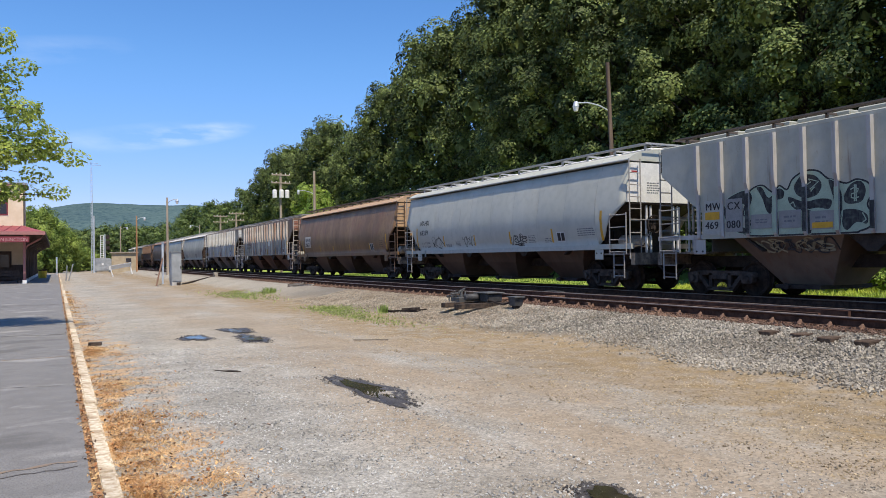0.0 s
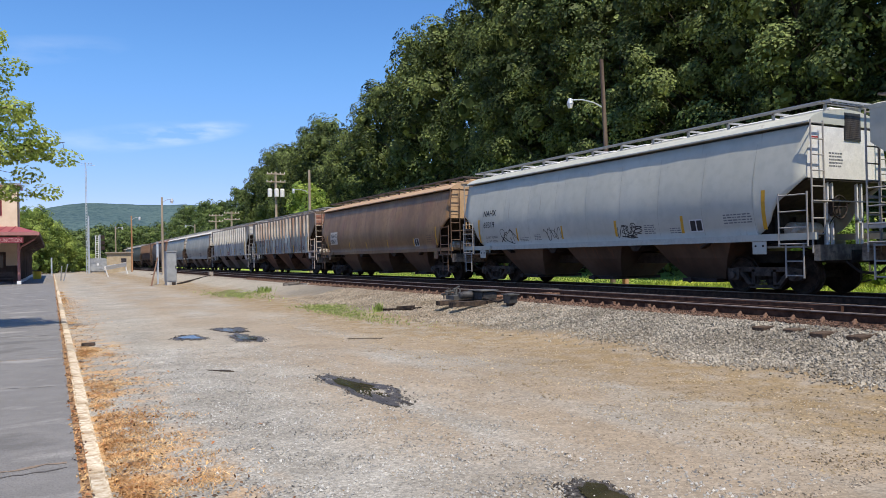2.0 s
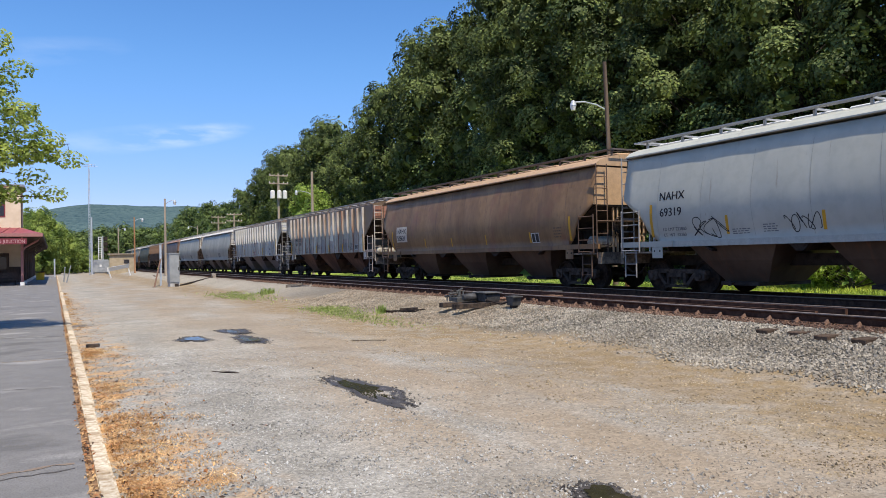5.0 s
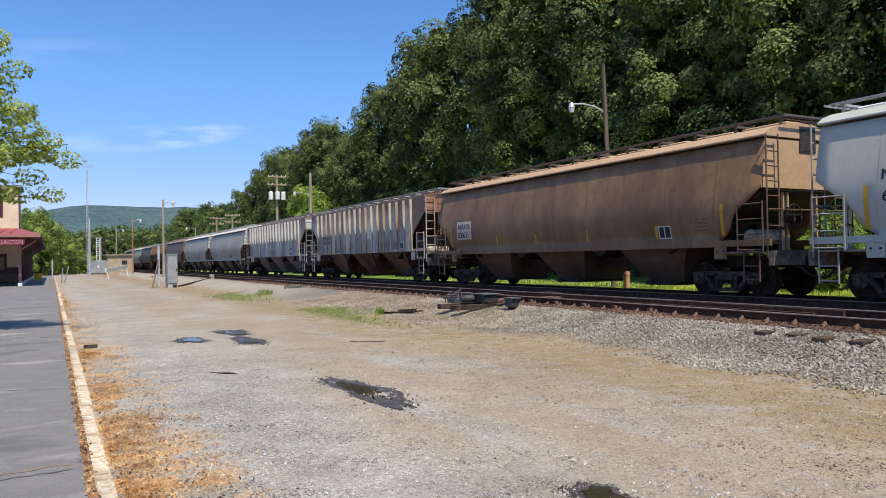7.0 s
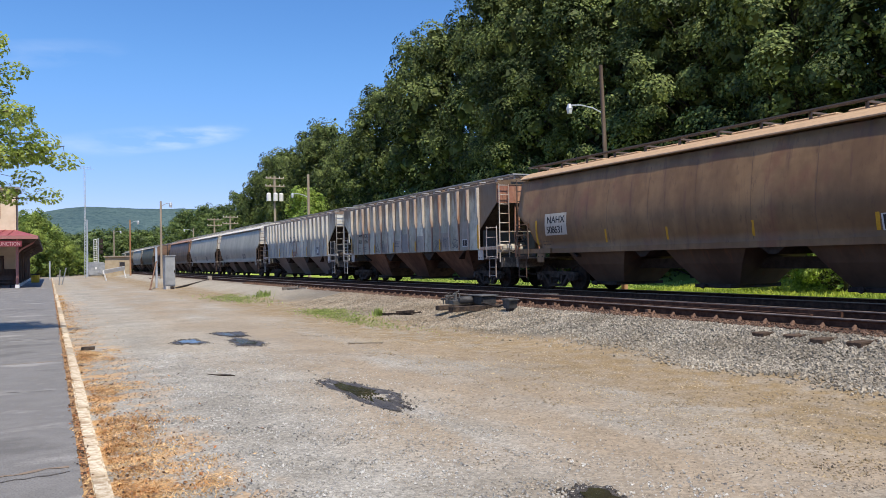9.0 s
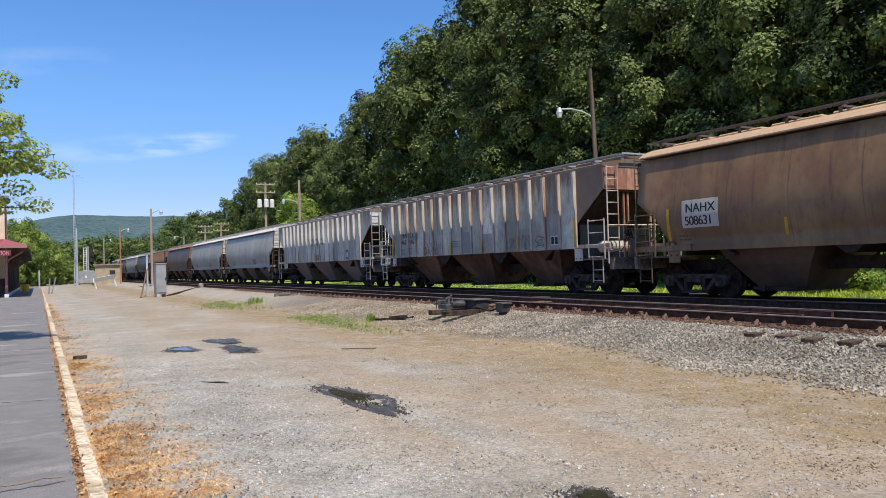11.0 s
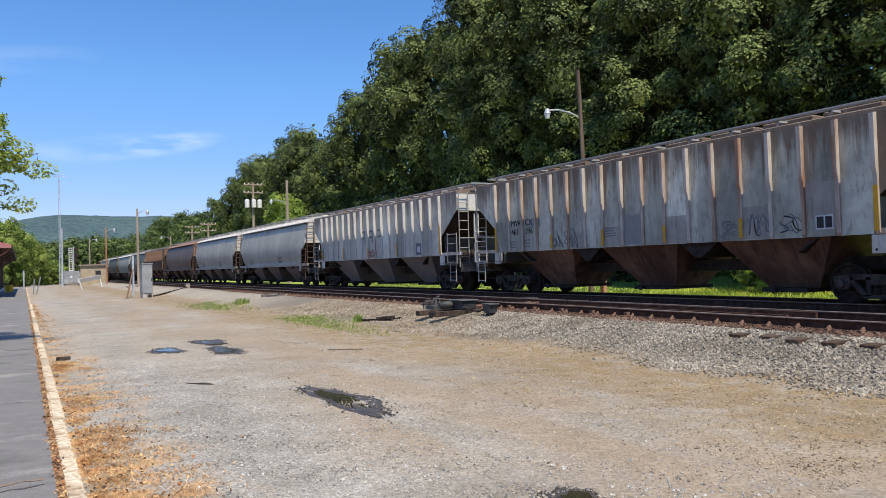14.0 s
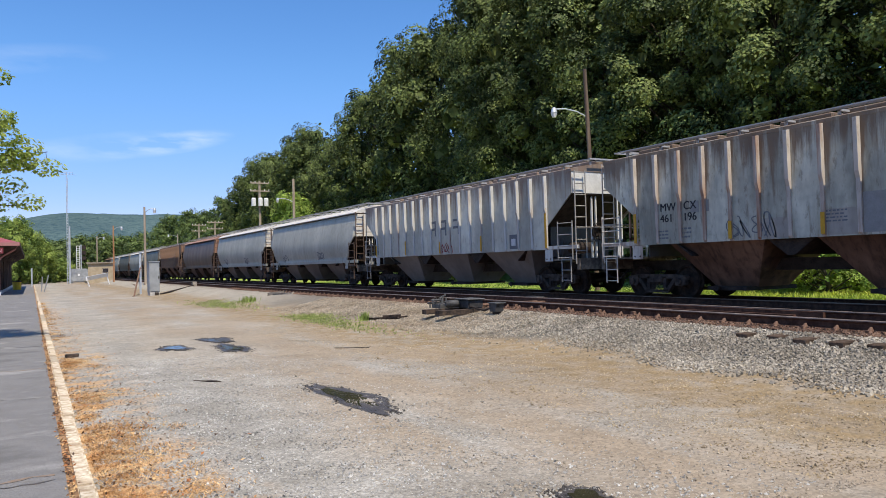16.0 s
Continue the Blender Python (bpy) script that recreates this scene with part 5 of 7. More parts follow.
def make_tree(seed, height, radius, base, lobes, per, leaf, mat, name="tree", label="", cat="tree", group="", subs=7, face=None, fine_top=99.0):
    """A tapered trunk with limbs, and a crown of leafy lobes. face: the open side of a tree at the wood's edge, where its
    leaves are thick and small; past fine_top and on the inner side the foliage is sparser and coarser."""
    rnd = np.random.default_rng(seed)
    tree = thing(name, label, cat, group=group)
    bm = bmesh.new()
    r0 = height * 0.016 + 0.05
    pts = [Vector((0.25 * math.sin(seed + 3 * t), 0.25 * math.cos(seed + 2 * t), height * 0.86 * t)) for t in np.linspace(0, 1, 7)]
    for i in range(6):
        tube(bm, pts[i], pts[i + 1], r0 * (1 - i / 6.5), r0 * (1 - (i + 1) / 6.5), seg=9, caps=False)
    fine, coarse = [], []
    for i in range(lobes):
        u = (i + rnd.uniform(0.1, 0.9)) / lobes
        z = base + (height - base) * (u * 0.95)
        env = radius * (math.sin(math.pi * (0.2 + 0.76 * u)) ** 0.7) * rnd.uniform(0.45, 0.86)
        a = i * 2.399 + rnd.uniform(-0.4, 0.4)
        k = pts[min(6, int(u * 7))]
        c = np.array((k.x + env * math.cos(a), k.y + env * math.sin(a), z))
        lr = radius * rnd.uniform(0.19, 0.33)
        out = np.array((math.cos(a), math.sin(a), 0.0))
        open_side = (face is None or out[0] * face[0] + out[1] * face[1] > -0.3) and z < fine_top
        (fine if open_side else coarse).append((c, out, lr))
        zz = max(base * 0.7, z - radius * 0.45)
        k2 = pts[min(6, int(zz / height * 7))]
        tube(bm, (k2.x, k2.y, zz), tuple(c), r0 * 0.28 * (1 - 0.6 * u), 0.03, seg=5, caps=False)
    part("trunk", bm, M["bark"], tree, smooth=True)
    v, f = lobe_leaves(rnd, fine, subs, per, leaf)
    if coarse:
        v2, f2 = lobe_leaves(rnd, coarse, 6, max(6, int(per * 0.14)), leaf * 2.4)
        f += [[k + len(v) for k in q] for q in f2]
        v += v2
    # the thick of the crown, behind the outer boughs
    n = int(100 + 70 * (height - base) * radius / 6)
    u, w, r = rnd.uniform(0.04, 0.93, n), rnd.uniform(0, 2 * math.pi, n), radius * rnd.uniform(0.1, 0.52, n)
    r *= np.sin(np.pi * (0.2 + 0.76 * u)) ** 0.7
    p = np.column_stack([r * np.cos(w), r * np.sin(w), base + (height - base) * u])
    v3, f3 = leaf_quads(rnd, p, np.column_stack([np.cos(w), np.sin(w), np.full(n, 0.8)]) + rnd.normal(scale=0.4, size=(n, 3)), radius * 0.055, 0.8)
    f += [[k + len(v) for k in q] for q in f3]
    raw_mesh("crown", v + v3, f, mat, tree)
    return tree


def woods():
    rnd = random.Random(11)
    label = "tall leafy green maple at the wood's edge"
    group = "trees behind the train"
    mid_kinds = [make_tree(26 + i, 24.0, 6.2, 3.0, 62, 30, 0.15, M["leaf_maple"], label=label, group=group, subs=11, face=(-0.75, -0.66)) for i in range(4)]
    far_kinds = [make_tree(31 + i, 24.0, 6.2, 1.6, 40, 8, 0.32, M["leaf_maple"], label=label, group=group, subs=8) for i in range(2)]
    distant_kinds = [make_tree(35 + i, 24.0, 7.0, 0.8, 46, 14, 0.25, M["leaf_mid"], label="leafy green tree far along the tracks", group="trees far along the tracks", subs=9) for i in range(3)]
    # place, height
    edge = [(31.0, 16.5, 16.5), (31.5, 22.5, 18), (32.5, 29.0, 20), (32.2, 35.5, 22.5), (33, 42.5, 25.5), (33.5, 50, 28)]
    for i, (x, y, h) in enumerate(edge):
        t = make_tree(21 + i, h, 6.2 * (h + 6) / 31, 3.0, 76, 56, 0.1, M["leaf_maple"], label=label, group=group, subs=13, face=(-0.86, -0.5), fine_top=18.5 + 0.16 * max(0, y - 18))
        t.matrix_basis = Matrix.Translation((x, y, ground_z(x, y) - 0.1))
    spots = [(37.5, 57, 28.2), (36, 65.5, 25.2), (37, 74, 26.2), (36.5, 82.5, 22.8), (37, 91, 18.8),
             (37, 99, 19), (38, 107, 22.3), (38, 114, 22), (37, 122, 19.2), (38, 131, 21.8), (38, 139, 21.6), (38, 148, 19.6), (37, 157, 14.5), (38, 165, 17), (38, 176, 13.6), (38, 187, 15.5), (38, 200, 16), (39, 216, 18), (38, 232, 17.5), (38, 250, 18),
             (38, 268, 16), (36, 285, 15.5), (33, 300, 14), (28, 312, 14), (23, 325, 13), (17, 335, 13), (11, 345, 13), (5, 352, 13), (-2, 350, 12),
             (40.5, 13, 24), (42, 23, 28), (43, 31, 29), (43, 40, 29), (44, 49, 28), (46, 58, 27), (47, 70, 23), (47, 84, 20), (47, 98, 17), (48, 114, 19), (47, 130, 18), (48, 150, 15), (48, 172, 13), (48, 198, 14), (48, 226, 15), (52, 26, 28), (54, 38, 29), (55, 52, 28)]
    used = set()
    for i, (x, y, h) in enumerate(spots):
        kinds = (mid_kinds if y < 150 else distant_kinds) if x < 40 else far_kinds
        k = i % len(kinds)
        s = h / 24.5
        w = s * rnd.uniform(0.92, 1.08)
        turn = rnd.uniform(-0.5, 0.5) if kinds is mid_kinds else rnd.uniform(0, 6.28)
        m = Matrix.Translation((x + rnd.uniform(-0.8, 0.8), y, ground_z(x, y) - 0.1)) @ Matrix.Rotation(turn, 4, "Z")
        if kinds[k] in used:
            t = copy_thing(kinds[k], m)
        else:
            used.add(kinds[k])
            t = kinds[k]
            t.matrix_basis = m
        t.scale = (w, w, s)
    # undergrowth at the wood's edge
    shrubs = [make_tree(61 + i, 3.0, 1.9, 0.2, 14, 46 if i == 0 else 9, 0.05 if i == 0 else 0.12, M["leaf_light"] if i == 0 else M["leaf_maple"], name="shrub", label="leafy green shrub at the edge of the wood", cat="shrub", group="undergrowth", subs=10) for i in range(3)]
    used = set()
    for i in range(24):
        x, y = (rnd.uniform(28.0, 31.0), 10 + i * 3.6) if i < 22 else (26.0, 16.4 + 2.2 * (i - 22))
        y += rnd.uniform(-0.8, 0.8)
        s = rnd.uniform(0.7, 1.4) if i < 22 else 1.0
        m = Matrix.Translation((x, y, ground_z(x, y) - 0.1)) @ Matrix.Rotation(rnd.uniform(0, 6.28), 4, "Z")
        k = 1 + i % 2 if i < 22 else 0
        if k in used:
            t = copy_thing(shrubs[k], m)
        else:
            used.add(k)
            t = shrubs[k]
            t.matrix_basis = m
        t.scale = (s, s, s)
    # light green young tree by the utility pole
    young = make_tree(71, 10.5, 3.6, 1.5, 36, 26, 0.11, M["leaf_light"], label="young bright green tree beside the utility pole", cat="tree", subs=9)
    young.matrix_basis = Matrix.Translation((27, 84, 0.1))
    # broad trees past the station
    broad = make_tree(81, 11, 5.5, 0.3, 50, 40, 0.12, M["leaf_bush"], label="broad green tree past the station platform", group="trees past the station", subs=9)
    hedge = make_tree(83, 11, 5.5, 0.3, 46, 18, 0.19, M["leaf_mid"], label="dark green tree far past the station", group="trees past the station", subs=8)
    used = set()
    for x, y, h, w in ((1.0, 140, 7.2, 0.75), (-2.5, 134, 10.6, 0.9), (-7, 136, 10, 1.1), (-5, 146, 10, 1.1), (-15, 138, 12, 1.2), (4.5, 150, 4.4, 0.6), (5.5, 168, 8.0, 0.9), (10, 185, 9.8, 1.0), (15, 195, 10.8, 1.1), (20, 205, 10.5, 1.1), (2, 172, 8.6, 1.1), (24, 215, 11, 1.1), (8, 210, 10, 1.2)):
        m = Matrix.Translation((x, y, 0)) @ Matrix.Rotation(rnd.uniform(0, 6.28), 4, "Z")
        kind = broad if y < 160 else hedge
        if kind in used:
            t = copy_thing(kind, m)
        else:
            used.add(kind)
            t = kind
            t.matrix_basis = m
        t.scale = (w, w, h / 11)


woods()


def platform_tree():
    """The tree beside the platform, whose boughs reach into view."""
    rnd = np.random.default_rng(7)
    tree = thing("platform_tree", "sunlit light green ash tree beside the platform", "tree", Matrix.Translation((-4.2, 19.5, 0.1)))
    bm = bmesh.new()
    tube(bm, (0, 0, -0.2), (0.1, 0, 2.2), 0.2, 0.17, seg=12, caps=False)
    tube(bm, (0.1, 0, 2.2), (0.2, 0, 6.5), 0.17, 0.06, seg=10, caps=False)
    sprays = []
    # boughs towards the platform: tip (x, y, z) and start height
    boughs = [(4.55, -0.5, 4.3, 3.0), (4.0, 0.4, 4.0, 2.8), (3.7, -1.0, 5.0, 3.6), (3.4, 0.3, 5.6, 4.0), (3.1, -0.3, 6.3, 4.6), (2.9, 0.6, 3.4, 2.5), (3.9, 0.6, 3.15, 2.4), (2.6, -0.8, 6.9, 5.0), (3.0, -0.2, 2.9, 2.3),
              (3.5, -0.6, 4.5, 3.2), (3.3, 0.7, 5.0, 3.6), (2.8, 0.0, 5.9, 4.2), (2.7, -0.5, 4.2, 3.0), (3.2, 0.3, 3.7, 2.7), (2.9, -0.4, 6.6, 4.8), (4.2, -0.2, 4.15, 2.9), (3.3, 0.1, 6.0, 4.3), (2.0, 1.6, 5.2, 3.5), (1.5, -2.0, 5.0, 3.4), (-1.5, 2.0, 5.4, 3.6), (-2.8, 0, 5.0, 3.2), (-1.8, -2.0, 5.6, 3.6), (0.4, 0.4, 7.6, 5.6), (-1, 0.5, 7.0, 5.0), (1.4, 0.2, 7.2, 5.2), (2.5, 0.9, 4.6, 3.2)]
    for x, y, z, zs in boughs:
        a, tip = Vector((0.15, 0, zs)), Vector((x, y, z))
        mid = a.lerp(tip, 0.5) + Vector((0, 0, 0.35))
        tube(bm, a, mid, 0.05, 0.03, seg=6, caps=False), tube(bm, mid, tip, 0.03, 0.008, seg=5, caps=False)
        for k in range(9):
            u = 0.35 + 0.68 * (k + 0.5) / 9
            p = (a.lerp(mid, u * 2) if u < 0.5 else mid.lerp(tip, u * 2 - 1))
            off = Vector(rnd.normal(scale=0.48, size=3).tolist()) * (1.25 - u * 0.7)
            q = p + Vector((off.x, off.y, off.z * 0.6))
            tube(bm, p, q, 0.008, 0.004, seg=4, caps=False)
            sprays.append((q.x, q.y, q.z, 0.27 + 0.2 * (1.1 - u)))
    part("trunk", bm, M["bark"], tree, smooth=True)
    v, f = leaf_cloud(rnd, sprays, 150, 0.052, (1.3, 1.3, 0.75))
    raw_mesh("crown", v, f, M["leaf_near"], tree)


platform_tree()


# ---- loose stone, grass, weeds ----
def pebbles(name, rnd, xy, sizes, mat, label, parent=None, sink=0.25, k=4):
    """Many small angular stones as one mesh: blunt wedges of k sides."""
    n = len(xy)
    ang = (np.arange(k) + 0.5) * 2 * math.pi / k
    ring = np.column_stack([np.cos(ang), np.sin(ang), np.zeros(k)])
    base = np.concatenate([ring + (0, 0, -0.62), ring * (0.78, 0.78, 1) + (0, 0, 0.62)])
    idx = np.arange(k)
    nxt = (idx + 1) % k
    tri = np.concatenate([np.column_stack([idx, nxt, nxt + k]), np.column_stack([idx, nxt + k, idx + k]), np.column_stack([np.full(k - 2, k), k + idx[1:-1], k + idx[2:]]), np.column_stack([np.full(k - 2, 0), idx[2:], idx[1:-1]])])
    v = base[None] * rnd.uniform(0.75, 1.2, (n, 2 * k, 1)) + rnd.normal(scale=0.13, size=(n, 2 * k, 3))
    v *= rnd.uniform(0.65, 1.1, (n, 1, 3)) * sizes[:, None, None]
    # turn each stone
    q = rnd.normal(size=(n, 4))
    q /= np.linalg.norm(q, axis=1)[:, None]
    w, x, y, z = q.T
    R = np.stack([1 - 2 * (y * y + z * z), 2 * (x * y - z * w), 2 * (x * z + y * w), 2 * (x * y + z * w), 1 - 2 * (x * x + z * z), 2 * (y * z - x * w), 2 * (x * z - y * w), 2 * (y * z + x * w), 1 - 2 * (x * x + y * y)], 1).reshape(n, 3, 3)
    v = np.einsum("nij,nkj->nki", R, v)
    zz = np.array([ground_z(float(a), float(b)) for a, b in xy]) + sizes * sink
    v += np.column_stack([xy, zz])[:, None, :]
    f = tri[None] + (np.arange(n) * 2 * k)[:, None, None]
    ob = raw_mesh(name, v.reshape(-1, 3).tolist(), f.reshape(-1, 3).tolist(), mat, parent)
    return tagged(ob, label, "stones", kind="stuff")


def blades(name, rnd, xy, height, mat, label, flat=0.35, width=0.012, base_z=None):
    n = len(xy)
    zz = np.array([ground_z(float(a), float(b)) for a, b in xy]) - 0.01 if base_z is None else np.full(n, base_z)
    p = np.column_stack([xy, zz])
    h = height * rnd.uniform(0.5, 1.3, n)
    a = rnd.uniform(0, 2 * math.pi, n)
    side = np.column_stack([np.cos(a), np.sin(a), np.zeros(n)]) * (width * rnd.uniform(0.6, 1.4, n))[:, None]
    b = rnd.uniform(0, 2 * math.pi, n)
    lean = np.column_stack([np.cos(b), np.sin(b), np.zeros(n)]) * (h * flat * rnd.uniform(0.3, 1.6, n))[:, None]
    up = np.column_stack([np.zeros(n), np.zeros(n), h])
    v = np.stack([p - side, p + side, p + up * 0.6 + lean * 0.4 + side * 0.7, p + up * 0.6 + lean * 0.4 - side * 0.7, p + up + lean], 1)
    i0 = np.arange(n) * 5
    quads = np.stack([i0, i0 + 1, i0 + 2, i0 + 3], 1).tolist()
    tris = np.stack([i0 + 3, i0 + 2, i0 + 4], 1).tolist()
    ob = raw_mesh(name, v.reshape(-1, 3).tolist(), quads + tris, mat)
    return tagged(ob, label, "grass", kind="stuff")


M["gravel"] = material("gravel", [(0.28, 0.264, 0.234), (0.46, 0.442, 0.402)], rough=0.9, scale=1.5, island=0.28, fine=((0.2, 0.17, 0.13), 0.4), fine_scale=60)
M["brown_gravel"] = material("brown_gravel", [(0.27, 0.205, 0.122), (0.42, 0.335, 0.215)], rough=0.95, scale=1.0, island=0.35)
M["rusty_gravel"] = material("rusty_gravel", [(0.085, 0.046, 0.03), (0.2, 0.122, 0.08)], rough=0.95, scale=1.0, island=0.5)
M["tan_gravel"] = material("tan_gravel", [(0.27, 0.215, 0.155), (0.4, 0.34, 0.26)], rough=0.95, scale=1.0, island=0.3)
M["ballast"] = material("ballast", [(0.225, 0.195, 0.148), (0.365, 0.325, 0.255)], rough=0.9, scale=0.9, island=0.38, fine=((0.2, 0.155, 0.12), 0.4), fine_scale=50)
M["tan_ballast"] = material("tan_ballast", [(0.26, 0.205, 0.14), (0.4, 0.335, 0.245)], rough=0.95, scale=0.9, island=0.35, fine=((0.2, 0.14, 0.09), 0.4), fine_scale=50)


def loose_stone():
    rnd = np.random.default_rng(3)

    def scatter(n, x0, x1, y0, y1, gain=1.6):
        u = rnd.uniform(0, 1, n) ** gain
        return np.column_stack([rnd.uniform(x0, x1, n), y0 + (y1 - y0) * u])
    xy = scatter(44000, 7.7, 10.25, 3.5, 27, 1.35)
    foot = 8.35 + 0.35 * np.sin(xy[:, 1] * 0.7) + 0.2 * np.sin(xy[:, 1] * 2.3)
    xy = xy[rnd.uniform(0, 1, len(xy)) < np.clip((xy[:, 0] - foot) * 1.6 + 0.5, 0.04, 1)]
    grey = rnd.uniform(0, 1, len(xy)) < np.clip((17.5 - xy[:, 1]) / 6, 0.15, 1)
    pebbles("ballast_stones", rnd, xy[grey], rnd.uniform(0.014, 0.029, grey.sum()), M["ballast"], "angular grey ballast stones of the track shoulder", None, 0.45)
    pebbles("ballast_stones", rnd, xy[~grey], rnd.uniform(0.014, 0.029, (~grey).sum()), M["tan_ballast"], "dusty tan ballast stones of the track shoulder", None, 0.45)
    xy = scatter(5500, 10.3, 10.9, 4, 45, 1.3)
    pebbles("rusty_stones", rnd, xy, rnd.uniform(0.015, 0.032, len(xy)), M["rusty_gravel"], "rust-stained stones beside the nearer rail")
    xy = scatter(6000, 10.8, 14.2, 5, 36, 1.3)
    pebbles("ballast_stones", rnd, xy, rnd.uniform(0.022, 0.04, len(xy)), M["rock"], "dark stained ballast between the tracks")
    xy = scatter(15000, 4.8, 9.0, 3.2, 20, 1.5)
    pebbles("brown_stones", rnd, xy, 0.006 + 0.013 * rnd.uniform(0, 1, len(xy)) ** 2, M["brown_gravel"], "brown fines and stones at the ballast's foot", None, 0.0, 3)
    xy = scatter(34000, 0.5, 4.8, 3.2, 14, 1.7)
    d = (1 - np.clip((xy[:, 0] - 1.9) / 2.6, 0, 0.9)) * np.clip((xy[:, 0] - 0.2) / 1.2, 0.3, 1)
    xy = xy[rnd.uniform(0, 1, len(xy)) < d]
    pebbles("gravel_stones", rnd, xy, 0.006 + 0.011 * rnd.uniform(0, 1, len(xy)) ** 1.6, M["gravel"], "pale grey crushed gravel of the lot", None, 0.08, 3)
    xy = scatter(17000, 2.2, 7.5, 3.0, 16, 1.8)
    pebbles("gravel_stones", rnd, xy, 0.005 + 0.009 * rnd.uniform(0, 1, len(xy)) ** 2, M["tan_gravel"], "scattered tan stones on the trodden lot", None, 0.0, 3)


def loose_green():
    rnd = np.random.default_rng(4)

    def patch(n, cx, cy, sx, sy):
        return np.column_stack([rnd.normal(cx, sx, n), rnd.normal(cy, sy, n)])
    # dry grass along the kerb
    parts_ = []
    for k in range(420):
        if k % 3 == 0:
            cx, cy = 0.44 + abs(rnd.normal(0, 0.07)), 3.5 + 44 * rnd.uniform(0, 1) ** 1.3
        else:
            cx, cy = 0.48 + abs(rnd.normal(0.0, 0.3)), rnd.choice((4.4, 5.6, 6.6, 7.6, 10.5, 14.5)) + rnd.normal(0, 0.42)
        parts_.append(patch(int(70 * rnd.uniform(0.2, 1.6)), cx, cy, 0.07, 0.09))
    xy = np.concatenate(parts_)
    xy = xy[(xy[:, 0] > 0.4)]
    blades("dry_grass", rnd, xy, 0.028, M["dry_grass"], "dried orange grass along the kerb", 1.5, 0.006)
    xy = np.concatenate([patch(2000, 7.35, 19.5, 0.3, 1.9), patch(1300, 7.7, 22.0, 0.38, 0.8), patch(160, 8.2, 19.0, 0.08, 0.1)])
    blades("green_weeds", rnd, xy, 0.05, M["weed"], "patch of low green weeds at the edge of the lot", 0.7, 0.012)
    xy = np.concatenate([patch(1300, 7.4, 33.5, 0.5, 2.2), patch(140, 8.6, 33.8, 0.12, 0.3), patch(90, 8.0, 37.0, 0.2, 0.5)])
    blades("green_weeds", rnd, xy, 0.07, M["weed"], "straggling weeds in the gravel", 0.6, 0.016)
    xy = patch(130, 8.15, 19.1, 0.07, 0.09)
    blades("tall_weed", rnd, xy, 0.22, M["weed"], "single tall green weed in the gravel", 0.45, 0.013)
    xy = patch(160, 8.5, 33.2, 0.16, 0.3)
    blades("tall_weed", rnd, xy, 0.26, M["weed"], "clump of tall green weeds", 0.45, 0.016)
    # verge beyond the tracks
    n = 12000
    xy = np.column_stack([rnd.uniform(20.5, 29, n), 24 + 45 * rnd.uniform(0, 1, n) ** 1.2])
    blades("lawn_grass", rnd, xy, 0.1, M["lawn"], "short green verge grass with tree shade in its colour", 0.5, 0.02)
    n = 14000
    xy = np.column_stack([rnd.uniform(20.2, 29, n), 7 + 18 * rnd.uniform(0, 1, n)])
    blades("verge_grass", rnd, xy, 0.17, M["grass"], "tall yellow-green grass of the verge beyond the train", 0.5, 0.02)


def leaf_litter():
    """Dead leaves and bits of bark along both sides of the kerb."""
    rnd = np.random.default_rng(14)
    n = 5200
    y = 3.3 + 34 * rnd.uniform(0, 1, n) ** 1.9
    side = rnd.uniform(0, 1, n) < 0.3
    x = np.where(side, rnd.normal(0.225, 0.022, n), 0.41 + np.abs(rnd.normal(0, 0.42, n)))
    z = np.where(side, 0.1 + rnd.uniform(0, 0.012, n), np.array([ground_z(float(a), float(b)) for a, b in zip(x, y)]) + rnd.uniform(0.008, 0.03, n))
    for k, (mat, label) in enumerate((("litter_orange", "dead orange leaves along the kerb"), ("litter_brown", "brown bark and dead leaves along the kerb"))):
        pick = (np.arange(n) % 5 < 3) == (k == 0)
        p = np.column_stack([x, y, z])[pick]
        v, f = leaf_quads(rnd, p, np.array((0, 0, 1.0)) + rnd.normal(scale=0.5, size=(len(p), 3)), 0.019, 0.5)
        tagged(raw_mesh("leaf_litter", v, f, M[mat]), label, "leaves", kind="stuff")


M["litter_orange"] = leaf_material("litter_orange", (0.36, 0.14, 0.05), (0.62, 0.4, 0.18), 6.0, 0.2)
M["litter_brown"] = leaf_material("litter_brown", (0.06, 0.035, 0.02), (0.24, 0.14, 0.08), 6.0, 0.1)
loose_stone()
loose_green()
leaf_litter()


def hill():
    xs = np.linspace(-1500, 1400, 90)
    ys = np.linspace(0, 1, 14)
    verts, faces = [], []
    for j in ys:
        for x in xs:
            crest = 131 - 0.00004 * (x - 150) ** 2 - 0.0016 * min(400, max(0, 70 - x)) ** 2 / 1.0 + 3 * noise.noise((x * 0.006, 0, 5))
            z = crest * math.sin(j * math.pi / 2) ** 0.8 + 5 * noise.noise((x * 0.02, j * 9, 2)) * j
            verts.append((x, 1250 + 500 * j, z - 5))
    w = len(xs)
    faces = [(j * w + i, j * w + i + 1, (j + 1) * w + i + 1, (j + 1) * w + i) for j in range(len(ys) - 1) for i in range(w - 1)]
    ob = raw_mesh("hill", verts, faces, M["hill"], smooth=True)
    tagged(ob, "long wooded ridge, distance haze painted into its blue-green colour", "hill", kind="structure")


hill()


